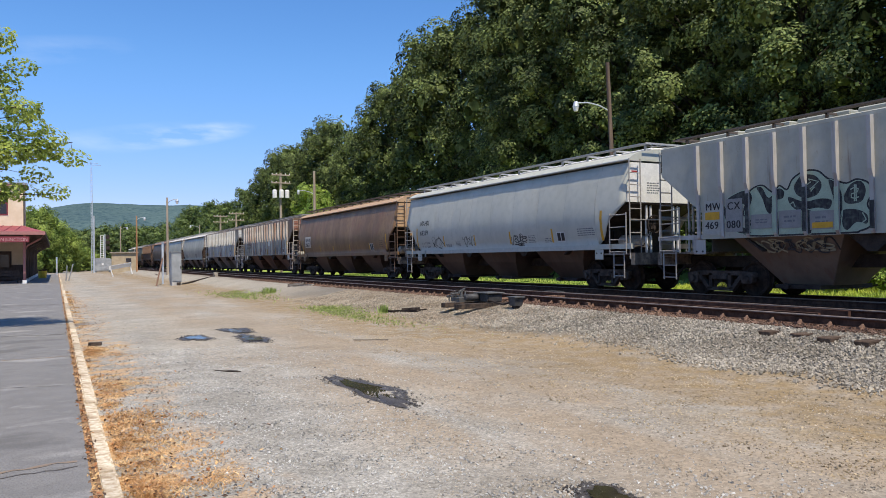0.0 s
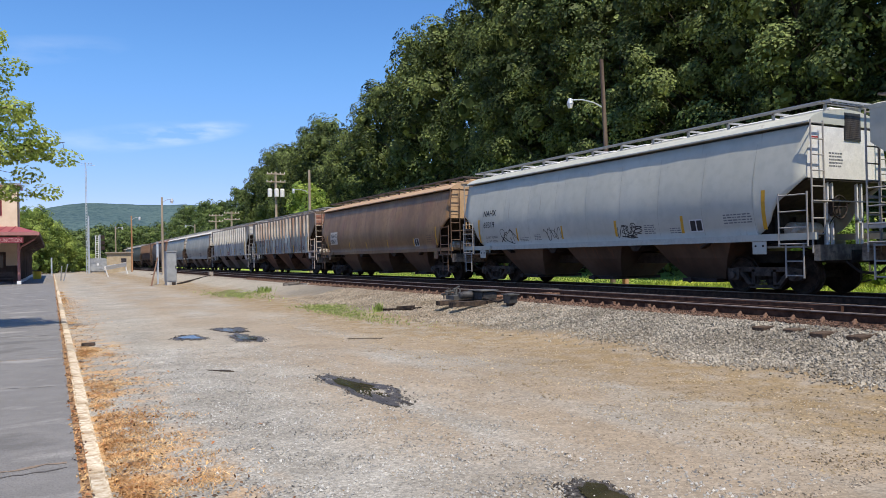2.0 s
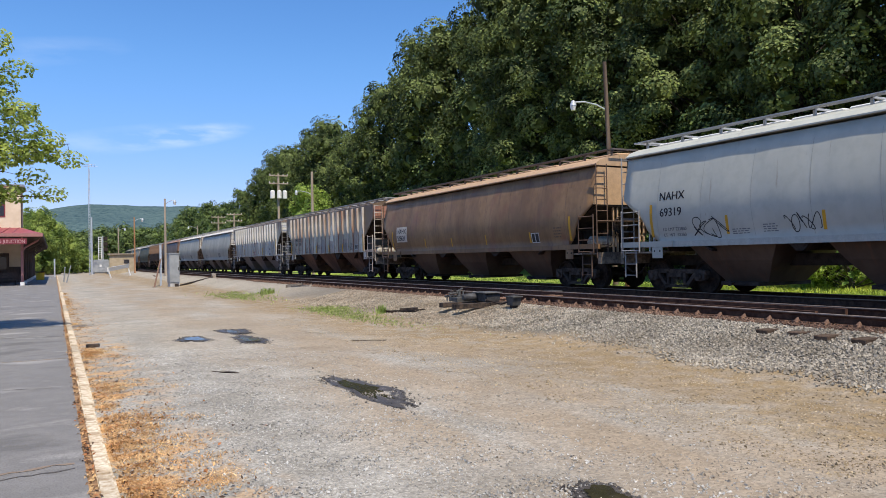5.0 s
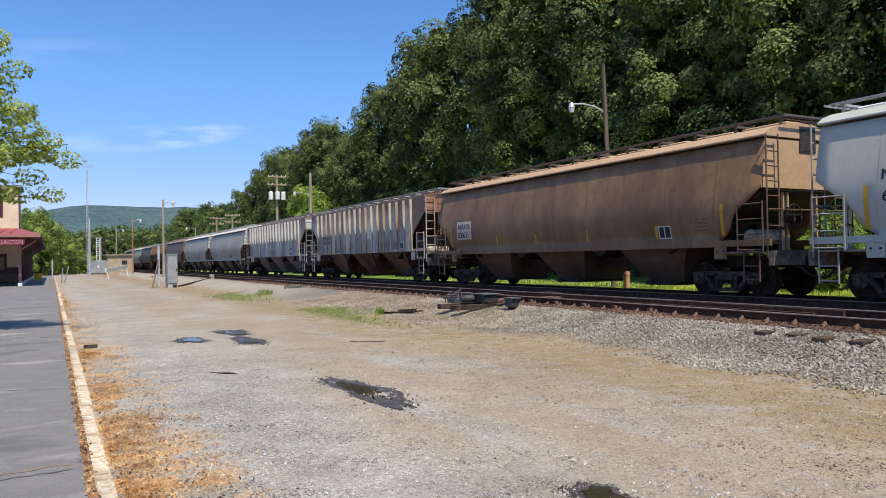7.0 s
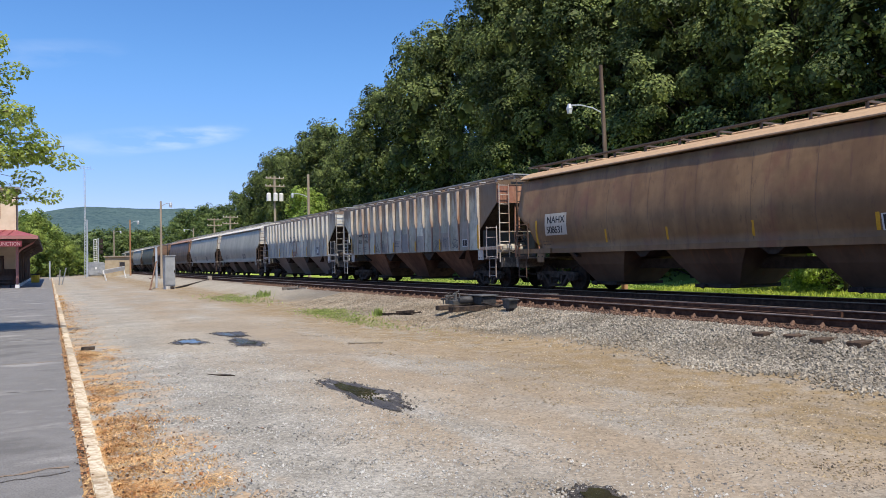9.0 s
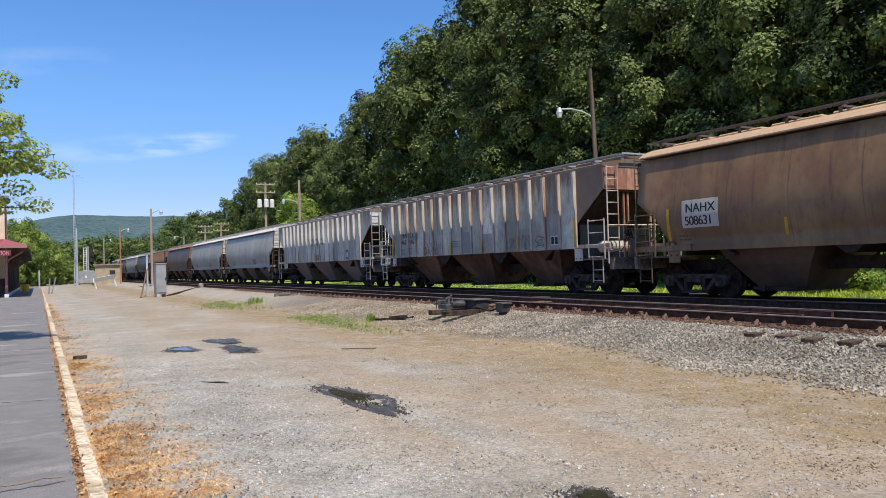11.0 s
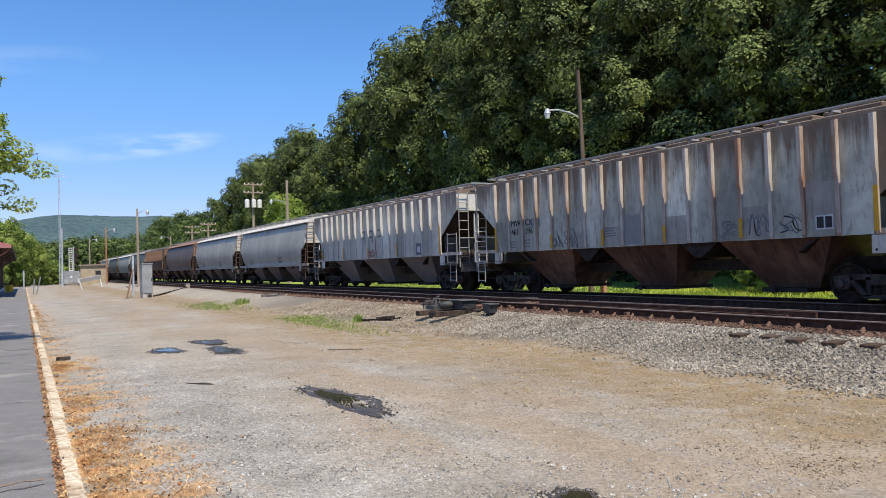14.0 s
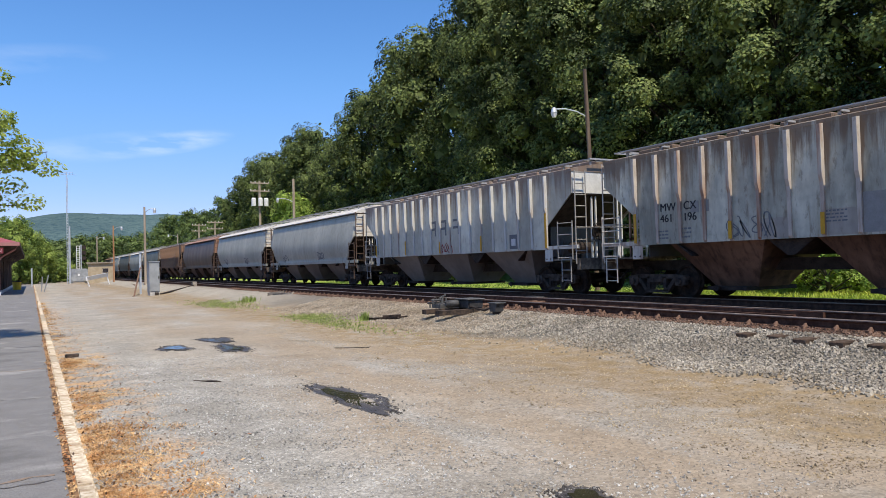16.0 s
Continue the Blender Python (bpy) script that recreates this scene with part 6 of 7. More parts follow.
# ---- puddles ----
def puddle(cx, cy, lx, ly, turn, seed, label):
    rnd = random.Random(seed)
    base = thing("puddle", label, "puddle", pose(cx, cy, ground_z(cx, cy), 0, 0, turn))

    def edge_at(a):
        return 1 + 0.14 * np.sin(2 * a + seed) + 0.16 * np.sin(3 * a + 2.3 * seed) + 0.1 * np.sin(5 * a + 2 * seed) + 0.07 * np.sin(9 * a + 3 * seed) + 0.04 * np.sin(17 * a)

    def outline(scale, jag, k=150):
        pts = []
        for i in range(k):
            a = 2 * math.pi * i / k
            r = scale * (edge_at(a) + jag * rnd.uniform(-1, 1))
            pts.append((lx * r * math.cos(a), ly * r * math.sin(a)))
        return pts
    for name, sc, jag, z, mat in (("wet_rim", 1.0, 0.07, 0.008, M["wet_ground"]), ("water", 0.66, 0.04, 0.013, M["water"])):
        bm = bmesh.new()
        c = bm.verts.new((0, 0, z))
        ring = [bm.verts.new((x, y, z if name == "water" else ground_z(cx + x, cy + y) - ground_z(cx, cy) + z)) for x, y in outline(sc, jag)]
        for i in range(len(ring)):
            bm.faces.new((c, ring[i], ring[(i + 1) % len(ring)]))
        part(name, bm, mat, base)
    # wet stones that break its edge
    g = np.random.default_rng(seed)
    a, r = g.uniform(0, 2 * math.pi, 640), g.normal(0.98, 0.17, 640)
    ct, sn = math.cos(radians(turn)), math.sin(radians(turn))
    r = r * edge_at(a)
    px, py = lx * r * np.cos(a), ly * r * np.sin(a)
    xy = np.column_stack([cx + px * ct - py * sn, cy + px * sn + py * ct])
    ob = pebbles("wet_stones", g, xy, 0.005 + 0.015 * g.uniform(0, 1, 640) ** 2, M["wet_ground"], "wet stones round the puddle", None, 0.1, 3)


M["wet_ground"] = material("wet_ground", [(0.035, 0.03, 0.025), (0.07, 0.06, 0.05)], rough=0.45, scale=8, bump=0.6, bump_scale=40, fine=((0.14, 0.12, 0.1), 0.6), fine_scale=55)
M["water"] = material("puddle_water", [(0.025, 0.022, 0.014), (0.05, 0.043, 0.025)], rough=0.07, scale=3, spec=0.5, bump=0.12, bump_scale=9)
puddle(3.35, 8.32, 0.22, 1.3, 3, 1, "dark rain puddle in the gravel")
puddle(2.55, 15.8, 0.24, 0.6, 0, 2, "small puddle that mirrors the sky")
puddle(3.62, 16.9, 0.27, 0.75, 0, 3, "wet dark hollow in the gravel")
puddle(3.5, 15.0, 0.27, 0.7, 0, 4, "shallow puddle in the gravel")
puddle(3.2, 3.75, 0.2, 0.3, 0, 5, "wet patch of dark mud")


# ---- debris ----
def lump(name, label, cat, places, mat, seed):
    """A rough broken piece built of slivers."""
    rnd = random.Random(seed)
    t = thing(name, label, cat)
    bm = bmesh.new()
    for (x0, y0), (x1, y1), w, h in places:
        z0, z1 = ground_z(x0, y0), ground_z(x1, y1)
        d = Vector((x1 - x0, y1 - y0, z1 - z0))
        m = Matrix.Translation((x0, y0, z0)) @ d.to_track_quat("Y", "Z").to_matrix().to_4x4()
        v = box(bm, -w / 2, w / 2, 0, d.length, -0.01, h)
        for q in v:
            q.co = m @ (q.co + Vector((rnd.uniform(-1, 1) * w * 0.15, rnd.uniform(-1, 1) * 0.05, rnd.uniform(-1, 1) * h * 0.15)))
    part("piece", bm, mat, t)
    return t


M["charred"] = material("charred_wood", [(0.02, 0.015, 0.012), (0.09, 0.06, 0.04)], rough=0.95, scale=8, bump=0.6)
M["old_wood"] = material("old_wood", [(0.2, 0.16, 0.12), (0.36, 0.31, 0.25)], rough=0.95, scale=6, bump=0.4)
lump("broken_tie", "rotten dark piece of railway tie on gravel", "timber", [((8.3, 18.9), (8.7, 18.0), 0.2, 0.07), ((8.5, 18.6), (8.8, 18.1), 0.13, 0.1), ((8.2, 19.2), (8.4, 18.8), 0.09, 0.05), ((8.6, 18.2), (8.9, 17.9), 0.08, 0.05)], M["charred"], 1)
lump("scrap_boards", "weathered scrap boards lying on gravel", "timber", [((9.9, 33.9), (10.3, 32.2), 0.16, 0.08), ((9.75, 34.2), (10.25, 33.4), 0.14, 0.12)], M["old_wood"], 2)
lump("dark_stone", "black lump beside the kerb", "stone", [((0.53, 15.55), (0.72, 15.5), 0.16, 0.06)], M["charred"], 3)
lump("scrap_strip", "thin dark strip lying on gravel", "scrap", [((2.05, 11.1), (2.36, 10.8), 0.045, 0.012), ((2.2, 11.0), (2.32, 10.88), 0.06, 0.018)], M["charred"], 4)
lump("twig", "thin twig lying on gravel", "twig", [((5.2, 13.6), (5.7, 13.2), 0.03, 0.015)], M["bark"], 5)


# ---- fittings of the nearer track ----
def track_fittings():
    rnd = random.Random(9)
    bm = bmesh.new()
    box(bm, -0.16, 0.16, -0.095, 0.095, 0.0, 0.012)
    for s in (-1, 1):
        box(bm, s * 0.1 - 0.014, s * 0.1 + 0.014, -0.06, -0.03, 0.01, 0.045)
        box(bm, s * 0.12 - 0.014, s * 0.12 + 0.014, 0.03, 0.06, 0.01, 0.05)
    plate_ob = part("tie_plate", bm, M["rust"], nearer)
    bm = bmesh.new()
    vs = [(-0.14, 0, -0.01), (-0.02, 0, 0.0), (-0.04, 0, 0.08)]
    a = [bm.verts.new((x, -0.014 - 0.03 * (z < 0.05), z)) for x, _, z in vs]
    b = [bm.verts.new((x, 0.014 + 0.03 * (z < 0.05), z)) for x, _, z in vs]
    bm.faces.new(a), bm.faces.new(b[::-1])
    for i in range(3):
        bm.faces.new((a[i], b[i], b[(i + 1) % 3], a[(i + 1) % 3]))
    box(bm, -0.16, -0.07, -0.018, 0.018, -0.012, 0.012)
    box(bm, -0.16, -0.135, -0.03, 0.03, -0.02, 0.035)
    anchor = part("rail_anchor", bm, M["rust"], nearer)
    first = True
    y = 2.0
    k = 0
    while y < 46:
        for s in (-1, 1):
            p = plate_ob if k == 0 and s == -1 else new("tie_plate", plate_ob.data)
            p.parent = nearer
            p.matrix_basis = pose(NEAR_X + s * 0.755, y, NEAR_Z - 0.184)
        an = anchor if first else new("rail_anchor", anchor.data)
        first = False
        an.parent = nearer
        an.matrix_basis = pose(NEAR_X - 0.755, y + 0.15, NEAR_Z - 0.165)
        y += 0.53
        k += 1
    # braces against the stock rail at the turnout
    bm = bmesh.new()
    slab(bm, [(-0.055, 0), (0.055, 0), (0.04, 0.1), (-0.04, 0.1)], -0.11, -0.03)
    box(bm, -0.19, -0.1, -0.035, 0.035, 0.0, 0.035)
    brace = part("rail_brace", bm, M["rust"], nearer)
    for i in range(9):
        br = brace if i == 0 else new("rail_brace", brace.data)
        br.parent = nearer
        br.matrix_basis = pose(NEAR_X - 0.755, 11.3 + 1.06 * i, NEAR_Z - 0.17)
    # point blades between the rails
    bm = bmesh.new()
    for x0, x1 in ((-0.66, -0.32), (0.66, 0.5)):
        u = [bm.verts.new(p) for p in ((NEAR_X + x0, 20.0, NEAR_Z - 0.15), (NEAR_X + x0 + 0.05, 20.0, NEAR_Z - 0.15), (NEAR_X + x0 + 0.05, 20.0, NEAR_Z - 0.01), (NEAR_X + x0, 20.0, NEAR_Z - 0.01))]
        v = [bm.verts.new(p) for p in ((NEAR_X + x1, 8.0, NEAR_Z - 0.15), (NEAR_X + x1 + 0.07, 8.0, NEAR_Z - 0.15), (NEAR_X + x1 + 0.07, 8.0, NEAR_Z - 0.01), (NEAR_X + x1, 8.0, NEAR_Z - 0.01))]
        bm.faces.new(u), bm.faces.new(v[::-1])
        for i in range(4):
            bm.faces.new((u[i], v[i], v[(i + 1) % 4], u[(i + 1) % 4]))
    part("point_blade", bm, M["rail_side"], nearer)
    # long timbers under the turnout
    bm = bmesh.new()
    box(bm, -0.5, 0.5, -0.115, 0.115, -0.17, 0.0)
    bmesh.ops.bevel(bm, geom=list(bm.edges), offset=0.015, segments=1, affect="EDGES")
    lt = part("long_tie", bm, M["tie"], nearer)
    for i in range(5):
        o = lt if i == 0 else new("long_tie", lt.data)
        o.parent = nearer
        o.matrix_basis = pose(NEAR_X - 1.45 + rnd.uniform(-0.08, 0.08), 5.66 + 0.53 * i, NEAR_Z - 0.2, 0, 0, rnd.uniform(-2, 2))


track_fittings()


M["machine_grey"] = material("machine_grey", [(0.025, 0.025, 0.025), (0.075, 0.073, 0.07)], rough=0.6, scale=6, fine=((0.05, 0.04, 0.035), 0.6), fine_scale=25)


M["machine_lid"] = material("machine_lid", [(0.05, 0.05, 0.048), (0.13, 0.127, 0.12)], rough=0.6, scale=6, fine=((0.07, 0.06, 0.05), 0.6), fine_scale=25)


def switch_machine():
    t = thing("switch_machine", "grey electric switch machine on timbers beside the track", "switch machine")
    z = 0.42
    bm = bmesh.new()
    for y in (16.0, 16.7):
        box(bm, 8.8, 10.7, y - 0.11, y + 0.11, z - 0.1, z + 0.02)
    part("timber", bm, M["charred"], t)
    bm = bmesh.new()
    box(bm, 9.75, 10.2, 16.05, 16.65, z + 0.02, z + 0.24)
    bmesh.ops.bevel(bm, geom=list(bm.edges), offset=0.03, segments=2, affect="EDGES")
    part("gear_case", bm, M["machine_grey"], t)
    bm = bmesh.new()
    box(bm, 9.71, 10.24, 16.0, 16.7, z + 0.24, z + 0.275)
    bmesh.ops.bevel(bm, geom=list(bm.edges), offset=0.012, segments=1, affect="EDGES")
    part("case_lid", bm, M["machine_lid"], t)
    bm = bmesh.new()
    tube(bm, (9.42, 16.55, z + 0.14), (9.75, 16.55, z + 0.14), 0.1, seg=16)
    tube(bm, (9.36, 16.55, z + 0.14), (9.42, 16.55, z + 0.14), 0.06, 0.1, seg=16)
    part("motor", bm, M["machine_grey"], t)
    bm = bmesh.new()
    box(bm, 9.3, 9.66, 16.75, 17.2, z + 0.02, z + 0.13)
    tube(bm, (9.48, 16.95, z + 0.1), (9.48, 16.95, z + 0.34), 0.035, seg=10)
    tube(bm, (9.34, 16.85, z + 0.28), (9.66, 17.1, z + 0.35), 0.025, seg=8)
    tube(bm, (9.2, 17.0, z + 0.23), (9.58, 17.1, z + 0.23), 0.028, seg=8)
    part("throw_lever", bm, M["machine_lid"], t)
    for k in range(7):
        bm = bmesh.new()
        tube(bm, (9.25 + 0.1 * k, 17.2 + 0.05 * (k % 2), z + 0.02), (9.28 + 0.1 * k, 17.26, z + 0.18 + 0.05 * (k % 3)), 0.02, seg=8)
        tube(bm, (9.25 + 0.1 * k, 17.2, z + 0.15), (9.25 + 0.1 * k, 17.3, z + 0.15), 0.032, seg=8)
        part("contact_rod", bm, M["machine_lid"] if k % 2 else M["machine_grey"], t)
    bm = bmesh.new()
    pipe(bm, [(9.25, 17.2, z + 0.22), (9.55, 17.35, z + 0.3), (10.1, 17.2, z + 0.2)], 0.018)
    part("wire_conduit", bm, M["dark_steel"], t)
    bm = bmesh.new()
    tube(bm, (10.2, 16.2, z + 0.08), (12.3, 16.2, z + 0.08), 0.03, seg=8)
    tube(bm, (10.2, 16.55, z + 0.08), (12.3, 16.55, z + 0.08), 0.025, seg=8)
    part("operating_rod", bm, M["rust"], t)
    j = thing("junction_box", "grey steel junction box on a short stand", "junction box")
    bm = bmesh.new()
    slab(bm, [(14.78, z + 0.0), (15.0, z + 0.0), (15.05, z + 0.2), (14.73, z + 0.2)], 9.72, 9.95)
    part("case", bm, M["machine_grey"], j)
    bm = bmesh.new()
    box(bm, 9.69, 9.98, 14.7, 15.08, z + 0.2, z + 0.225)
    part("lid", bm, M["machine_lid"], j)
    bm = bmesh.new()
    box(bm, 9.76, 9.92, 14.82, 14.96, z - 0.15, z + 0.0)
    part("stand", bm, M["dark_steel"], j)
    bm = bmesh.new()
    pipe(bm, [(9.84, 15.0, z + 0.1), (9.8, 15.4, z + 0.01), (9.78, 16.06, z + 0.08)], 0.025)
    part("cable", bm, M["dark_steel"], j)
    # flat detector case between the rails
    d = thing("detector_case", "low grey detector case between the tracks", "detector")
    bm = bmesh.new()
    box(bm, 13.3, 14.1, 17.8, 19.6, 0.36, 0.47)
    bmesh.ops.bevel(bm, geom=list(bm.edges), offset=0.02, segments=1, affect="EDGES")
    part("case", bm, M["machine_grey"], d)
    bm = bmesh.new()
    box(bm, 13.5, 13.8, 18.2, 18.8, 0.47, 0.53)
    part("lid", bm, M["machine_grey"], d)


switch_machine()


# ---- poles, cases and sheds down the line ----
M["weathered"] = material("weathered_timber", [(0.28, 0.22, 0.16), (0.42, 0.35, 0.27)], rough=0.9, scale=3, stretch=(2, 2, 0.1))
M["orange_wood"] = material("orange_timber", [(0.32, 0.15, 0.07), (0.42, 0.24, 0.13)], rough=0.9, scale=3, stretch=(2, 2, 0.1))
M["galvanised"] = material("galvanised", [(0.42, 0.45, 0.48), (0.55, 0.58, 0.6)], rough=0.5, metal=0.4, scale=2)
M["case_grey"] = material("case_grey", [(0.25, 0.26, 0.262), (0.34, 0.352, 0.352)], rough=0.55, scale=2, fine=((0.25, 0.25, 0.25), 0.2), fine_scale=8)
M["white_paint"] = plain("white_paint", (0.78, 0.77, 0.74))
M["tan_wall"] = material("tan_wall", [(0.34, 0.27, 0.17), (0.42, 0.34, 0.23)], rough=0.9, scale=2)
M["dark_glass"] = material("dark_glass", [(0.02, 0.02, 0.025), (0.03, 0.03, 0.035)], rough=0.08, scale=2)


M["brown_pole"] = material("brown_pole", [(0.085, 0.058, 0.042), (0.17, 0.122, 0.085)], rough=0.9, scale=5, stretch=(1, 1, 0.08), bump=0.3)


def street_lamp(x, y, h, mat, label, arm=(1.6, 0.0), lean=(0, 0), arm_z=None, r=0.13):
    t = thing("street_lamp", label, "street lamp", Matrix.Translation((x, y, ground_z(x, y) - 0.1)), "lamp poles")
    bm = bmesh.new()
    tube(bm, (0, 0, 0), (lean[0], lean[1], h + 0.1), r, r * 0.72, seg=12)
    part("pole", bm, mat, t)
    az = (arm_z or h - 0.25) + 0.1
    k = az / h
    bx, by = lean[0] * k, lean[1] * k
    bm = bmesh.new()
    pts = [(bx, by, az - 0.35), (bx + arm[0] * 0.3, by + arm[1] * 0.3, az - 0.08), (bx + arm[0] * 0.65, by + arm[1] * 0.65, az + 0.06), (bx + arm[0], by + arm[1], az + 0.05)]
    pipe(bm, pts, 0.035)
    part("arm", bm, M["galvanised"], t)
    bm = bmesh.new()
    ex, ey = bx + arm[0], by + arm[1]
    tube(bm, (ex, ey, az - 0.12), (ex, ey, az + 0.12), 0.17, 0.09, seg=12)
    part("lamp_head", bm, M["galvanised"], t)
    bm = bmesh.new()
    tube(bm, (ex, ey, az - 0.36), (ex, ey, az - 0.12), 0.1, 0.16, seg=12)
    part("lens", bm, M["white_paint"], t)
    return t


street_lamp(9.7, 76.5, 7.6, M["weathered"], "weathered wooden pole with a street lamp", (0.9, -0.2), r=0.13)
street_lamp(9.6, 106.6, 7.5, M["orange_wood"], "orange-brown wooden pole with a lamp", (1.0, -0.2), r=0.12)
street_lamp(10.3, 144.5, 7.7, M["weathered"], "grey wooden pole with a lamp", (1.1, -0.2), r=0.13)
street_lamp(24, 27.4, 11.0, M["brown_pole"], "dark wooden pole with a street lamp before the trees", (-1.5, 0.7), (0.05, 0.55), 8.95, 0.13)
street_lamp(24, 74.2, 10.8, M["weathered"], "wooden pole with a street lamp behind the train", (-1.6, 0.4), (0, 0), 8.7, 0.17)
street_lamp(24, 144, 8.4, M["weathered"], "far wooden pole with a street lamp behind the train", (-1.6, 0.2))


def utility_pole(x, y, h, label, transformers=True):
    t = thing("utility_pole", label, "utility pole", Matrix.Translation((x, y, 0)), "utility poles")
    bm = bmesh.new()
    tube(bm, (0, 0, -0.2), (0, 0, h), 0.18, 0.13, seg=12)
    part("pole", bm, M["weathered"], t)
    for dz, w in ((0.25, 1.1), (1.2, 1.15)):
        bm = bmesh.new()
        box(bm, -w, w, -0.2, -0.08, h - dz - 0.07, h - dz + 0.07)
        part("crossarm", bm, M["weathered"], t)
        for k in (-0.95, -0.5, 0.5, 0.95):
            bm = bmesh.new()
            tube(bm, (k * w, -0.14, h - dz + 0.07), (k * w, -0.14, h - dz + 0.22), 0.05, 0.035, seg=8)
            part("insulator", bm, M["white_paint"], t)
    if transformers:
        for k in (-0.75, 0.0, 0.75):
            bm = bmesh.new()
            yy = -0.35 if k == 0 else -0.1
            tube(bm, (k, yy, h - 3.0), (k, yy, h - 2.15), 0.27, seg=14)
            tube(bm, (k, yy, h - 2.15), (k, yy, h - 2.02), 0.27, 0.16, seg=14)
            part("transformer", bm, M["white_paint"], t)
    return t


utility_pole(24, 87.2, 12.1, "wooden utility pole with crossarms and three transformers")
utility_pole(24, 112, 8.9, "wooden utility pole with two crossarms", False)
utility_pole(24, 124, 9.2, "far wooden utility pole with crossarms", False)


def mast():
    t = thing("radio_mast", "thin galvanised lattice radio mast with aerial", "radio mast", Matrix.Translation((4.7, 121.3, 0)))
    for k in range(3):
        bm = bmesh.new()
        a = k * 2.094
        tube(bm, (0.16 * math.cos(a), 0.16 * math.sin(a), 0), (0.1 * math.cos(a), 0.1 * math.sin(a), 15.8), 0.035, seg=6)
        part("leg", bm, M["galvanised"], t)
    bm = bmesh.new()
    for i in range(38):
        z = 0.2 + i * 0.41
        for k in range(3):
            a, b = k * 2.094, (k + 1) * 2.094
            r = 0.16 - 0.06 * z / 15.8
            tube(bm, (r * math.cos(a), r * math.sin(a), z), (r * math.cos(b), r * math.sin(b), z + 0.38), 0.015, seg=4)
    part("lattice", bm, M["galvanised"], t)
    bm = bmesh.new()
    tube(bm, (0, 0, 15.7), (0, 0, 16.6), 0.03, seg=6)
    for z, w in ((16.5, 0.9), (16.2, 1.3)):
        tube(bm, (-w * 0.6, 0, z), (w, 0, z), 0.025, seg=6)
    for x in (-0.5, -0.1, 0.4, 0.8):
        tube(bm, (x, -0.35, 16.5), (x, 0.35, 16.5), 0.02, seg=5)
        tube(bm, (x, 0, 16.2), (x, 0, 16.6), 0.02, seg=5)
    part("aerial", bm, M["galvanised"], t)
    s = thing("steel_pole", "plain galvanised steel pole beside the mast", "pole", Matrix.Translation((5.0, 121.0, 0)))
    bm = bmesh.new()
    tube(bm, (0, 0, -0.1), (0, 0, 8.6), 0.13, 0.1, seg=12)
    part("shaft", bm, M["galvanised"], s)
    bm = bmesh.new()
    tube(bm, (0, 0, -0.1), (0, 0, 0.15), 0.2, seg=12)
    part("foot", bm, M["concrete"], s)


mast()


def signal_case():
    t = thing("signal_case", "grey steel signal equipment case beside the tracks", "equipment cabinet", pose(7.0, 51.3, 0, 0, 0, 6))
    bm = bmesh.new()
    box(bm, -0.33, 0.31, -0.3, 0.35, 0.25, 2.2)
    bmesh.ops.bevel(bm, geom=list(bm.edges), offset=0.02, segments=1, affect="EDGES")
    part("cabinet", bm, M["case_grey"], t)
    bm = bmesh.new()
    box(bm, -0.28, 0.26, -0.325, -0.3, 0.32, 2.1)
    d = part("door", bm, M["case_grey"], t)
    bm = bmesh.new()
    box(bm, 0.22, 0.27, -0.36, -0.325, 1.1, 1.3)
    part("handle", bm, M["dark_steel"], d)
    bm = bmesh.new()
    box(bm, -0.36, 0.34, -0.34, 0.38, 2.2, 2.25)
    part("cap", bm, M["case_grey"], t)
    bm = bmesh.new()
    box(bm, -0.31, 0.29, -0.28, 0.32, -0.05, 0.25)
    part("plinth", bm, M["concrete"], t)
    bm = bmesh.new()
    box(bm, -0.02, 0.24, -0.33, -0.3, 0.02, 0.22)
    part("vent", bm, M["dark_steel"], t)
    # marker posts by the case
    for x, y, h in ((6.55, 54.5, 2.9), (6.7, 55.2, 2.9)):
        p = thing("marker_post", "slender pale grey marker post by the case", "post", Matrix.Translation((x, y, 0)), "posts by the case")
        bm = bmesh.new()
        box(bm, -0.035, 0.035, -0.035, 0.035, -0.1, h)
        part("shaft", bm, M["galvanised"], p)
        bm = bmesh.new()
        box(bm, -0.07, 0.07, -0.07, 0.07, h, h + 0.06)
        part("cap", bm, M["steel_grey"], p)
    g = thing("leaning_strut", "rusty steel strut leaning on a post", "strut")
    bm = bmesh.new()
    tube(bm, (5.75, 51.0, 0), (6.6, 54.6, 1.9), 0.05, seg=8)
    part("bar", bm, M["rust"], g)
    bm = bmesh.new()
    box(bm, 5.65, 5.85, 50.9, 51.1, -0.05, 0.04)
    part("foot_plate", bm, M["rust"], g)
    c = thing("ground_conduit", "dark conduit running over the gravel to the track", "conduit")
    bm = bmesh.new()
    pipe(bm, [(7.5, 52.0, 0.06), (8.8, 54.5, 0.2), (10.6, 57.0, 0.47)], 0.06)
    part("pipe", bm, M["dark_steel"], c)
    bm = bmesh.new()
    box(bm, 10.5, 10.8, 56.9, 57.3, 0.4, 0.75)
    part("terminal", bm, M["old_wood"], c)
    k = thing("old_rail", "rusty length of rail lying beside the pole", "rail")
    bm = bmesh.new()
    pipe(bm, [(9.8, 105.5, 0.15), (9.9, 92.0, 0.18), (9.2, 80.0, 0.15)], 0.14)
    part("length", bm, M["rail_side"], k)


signal_case()


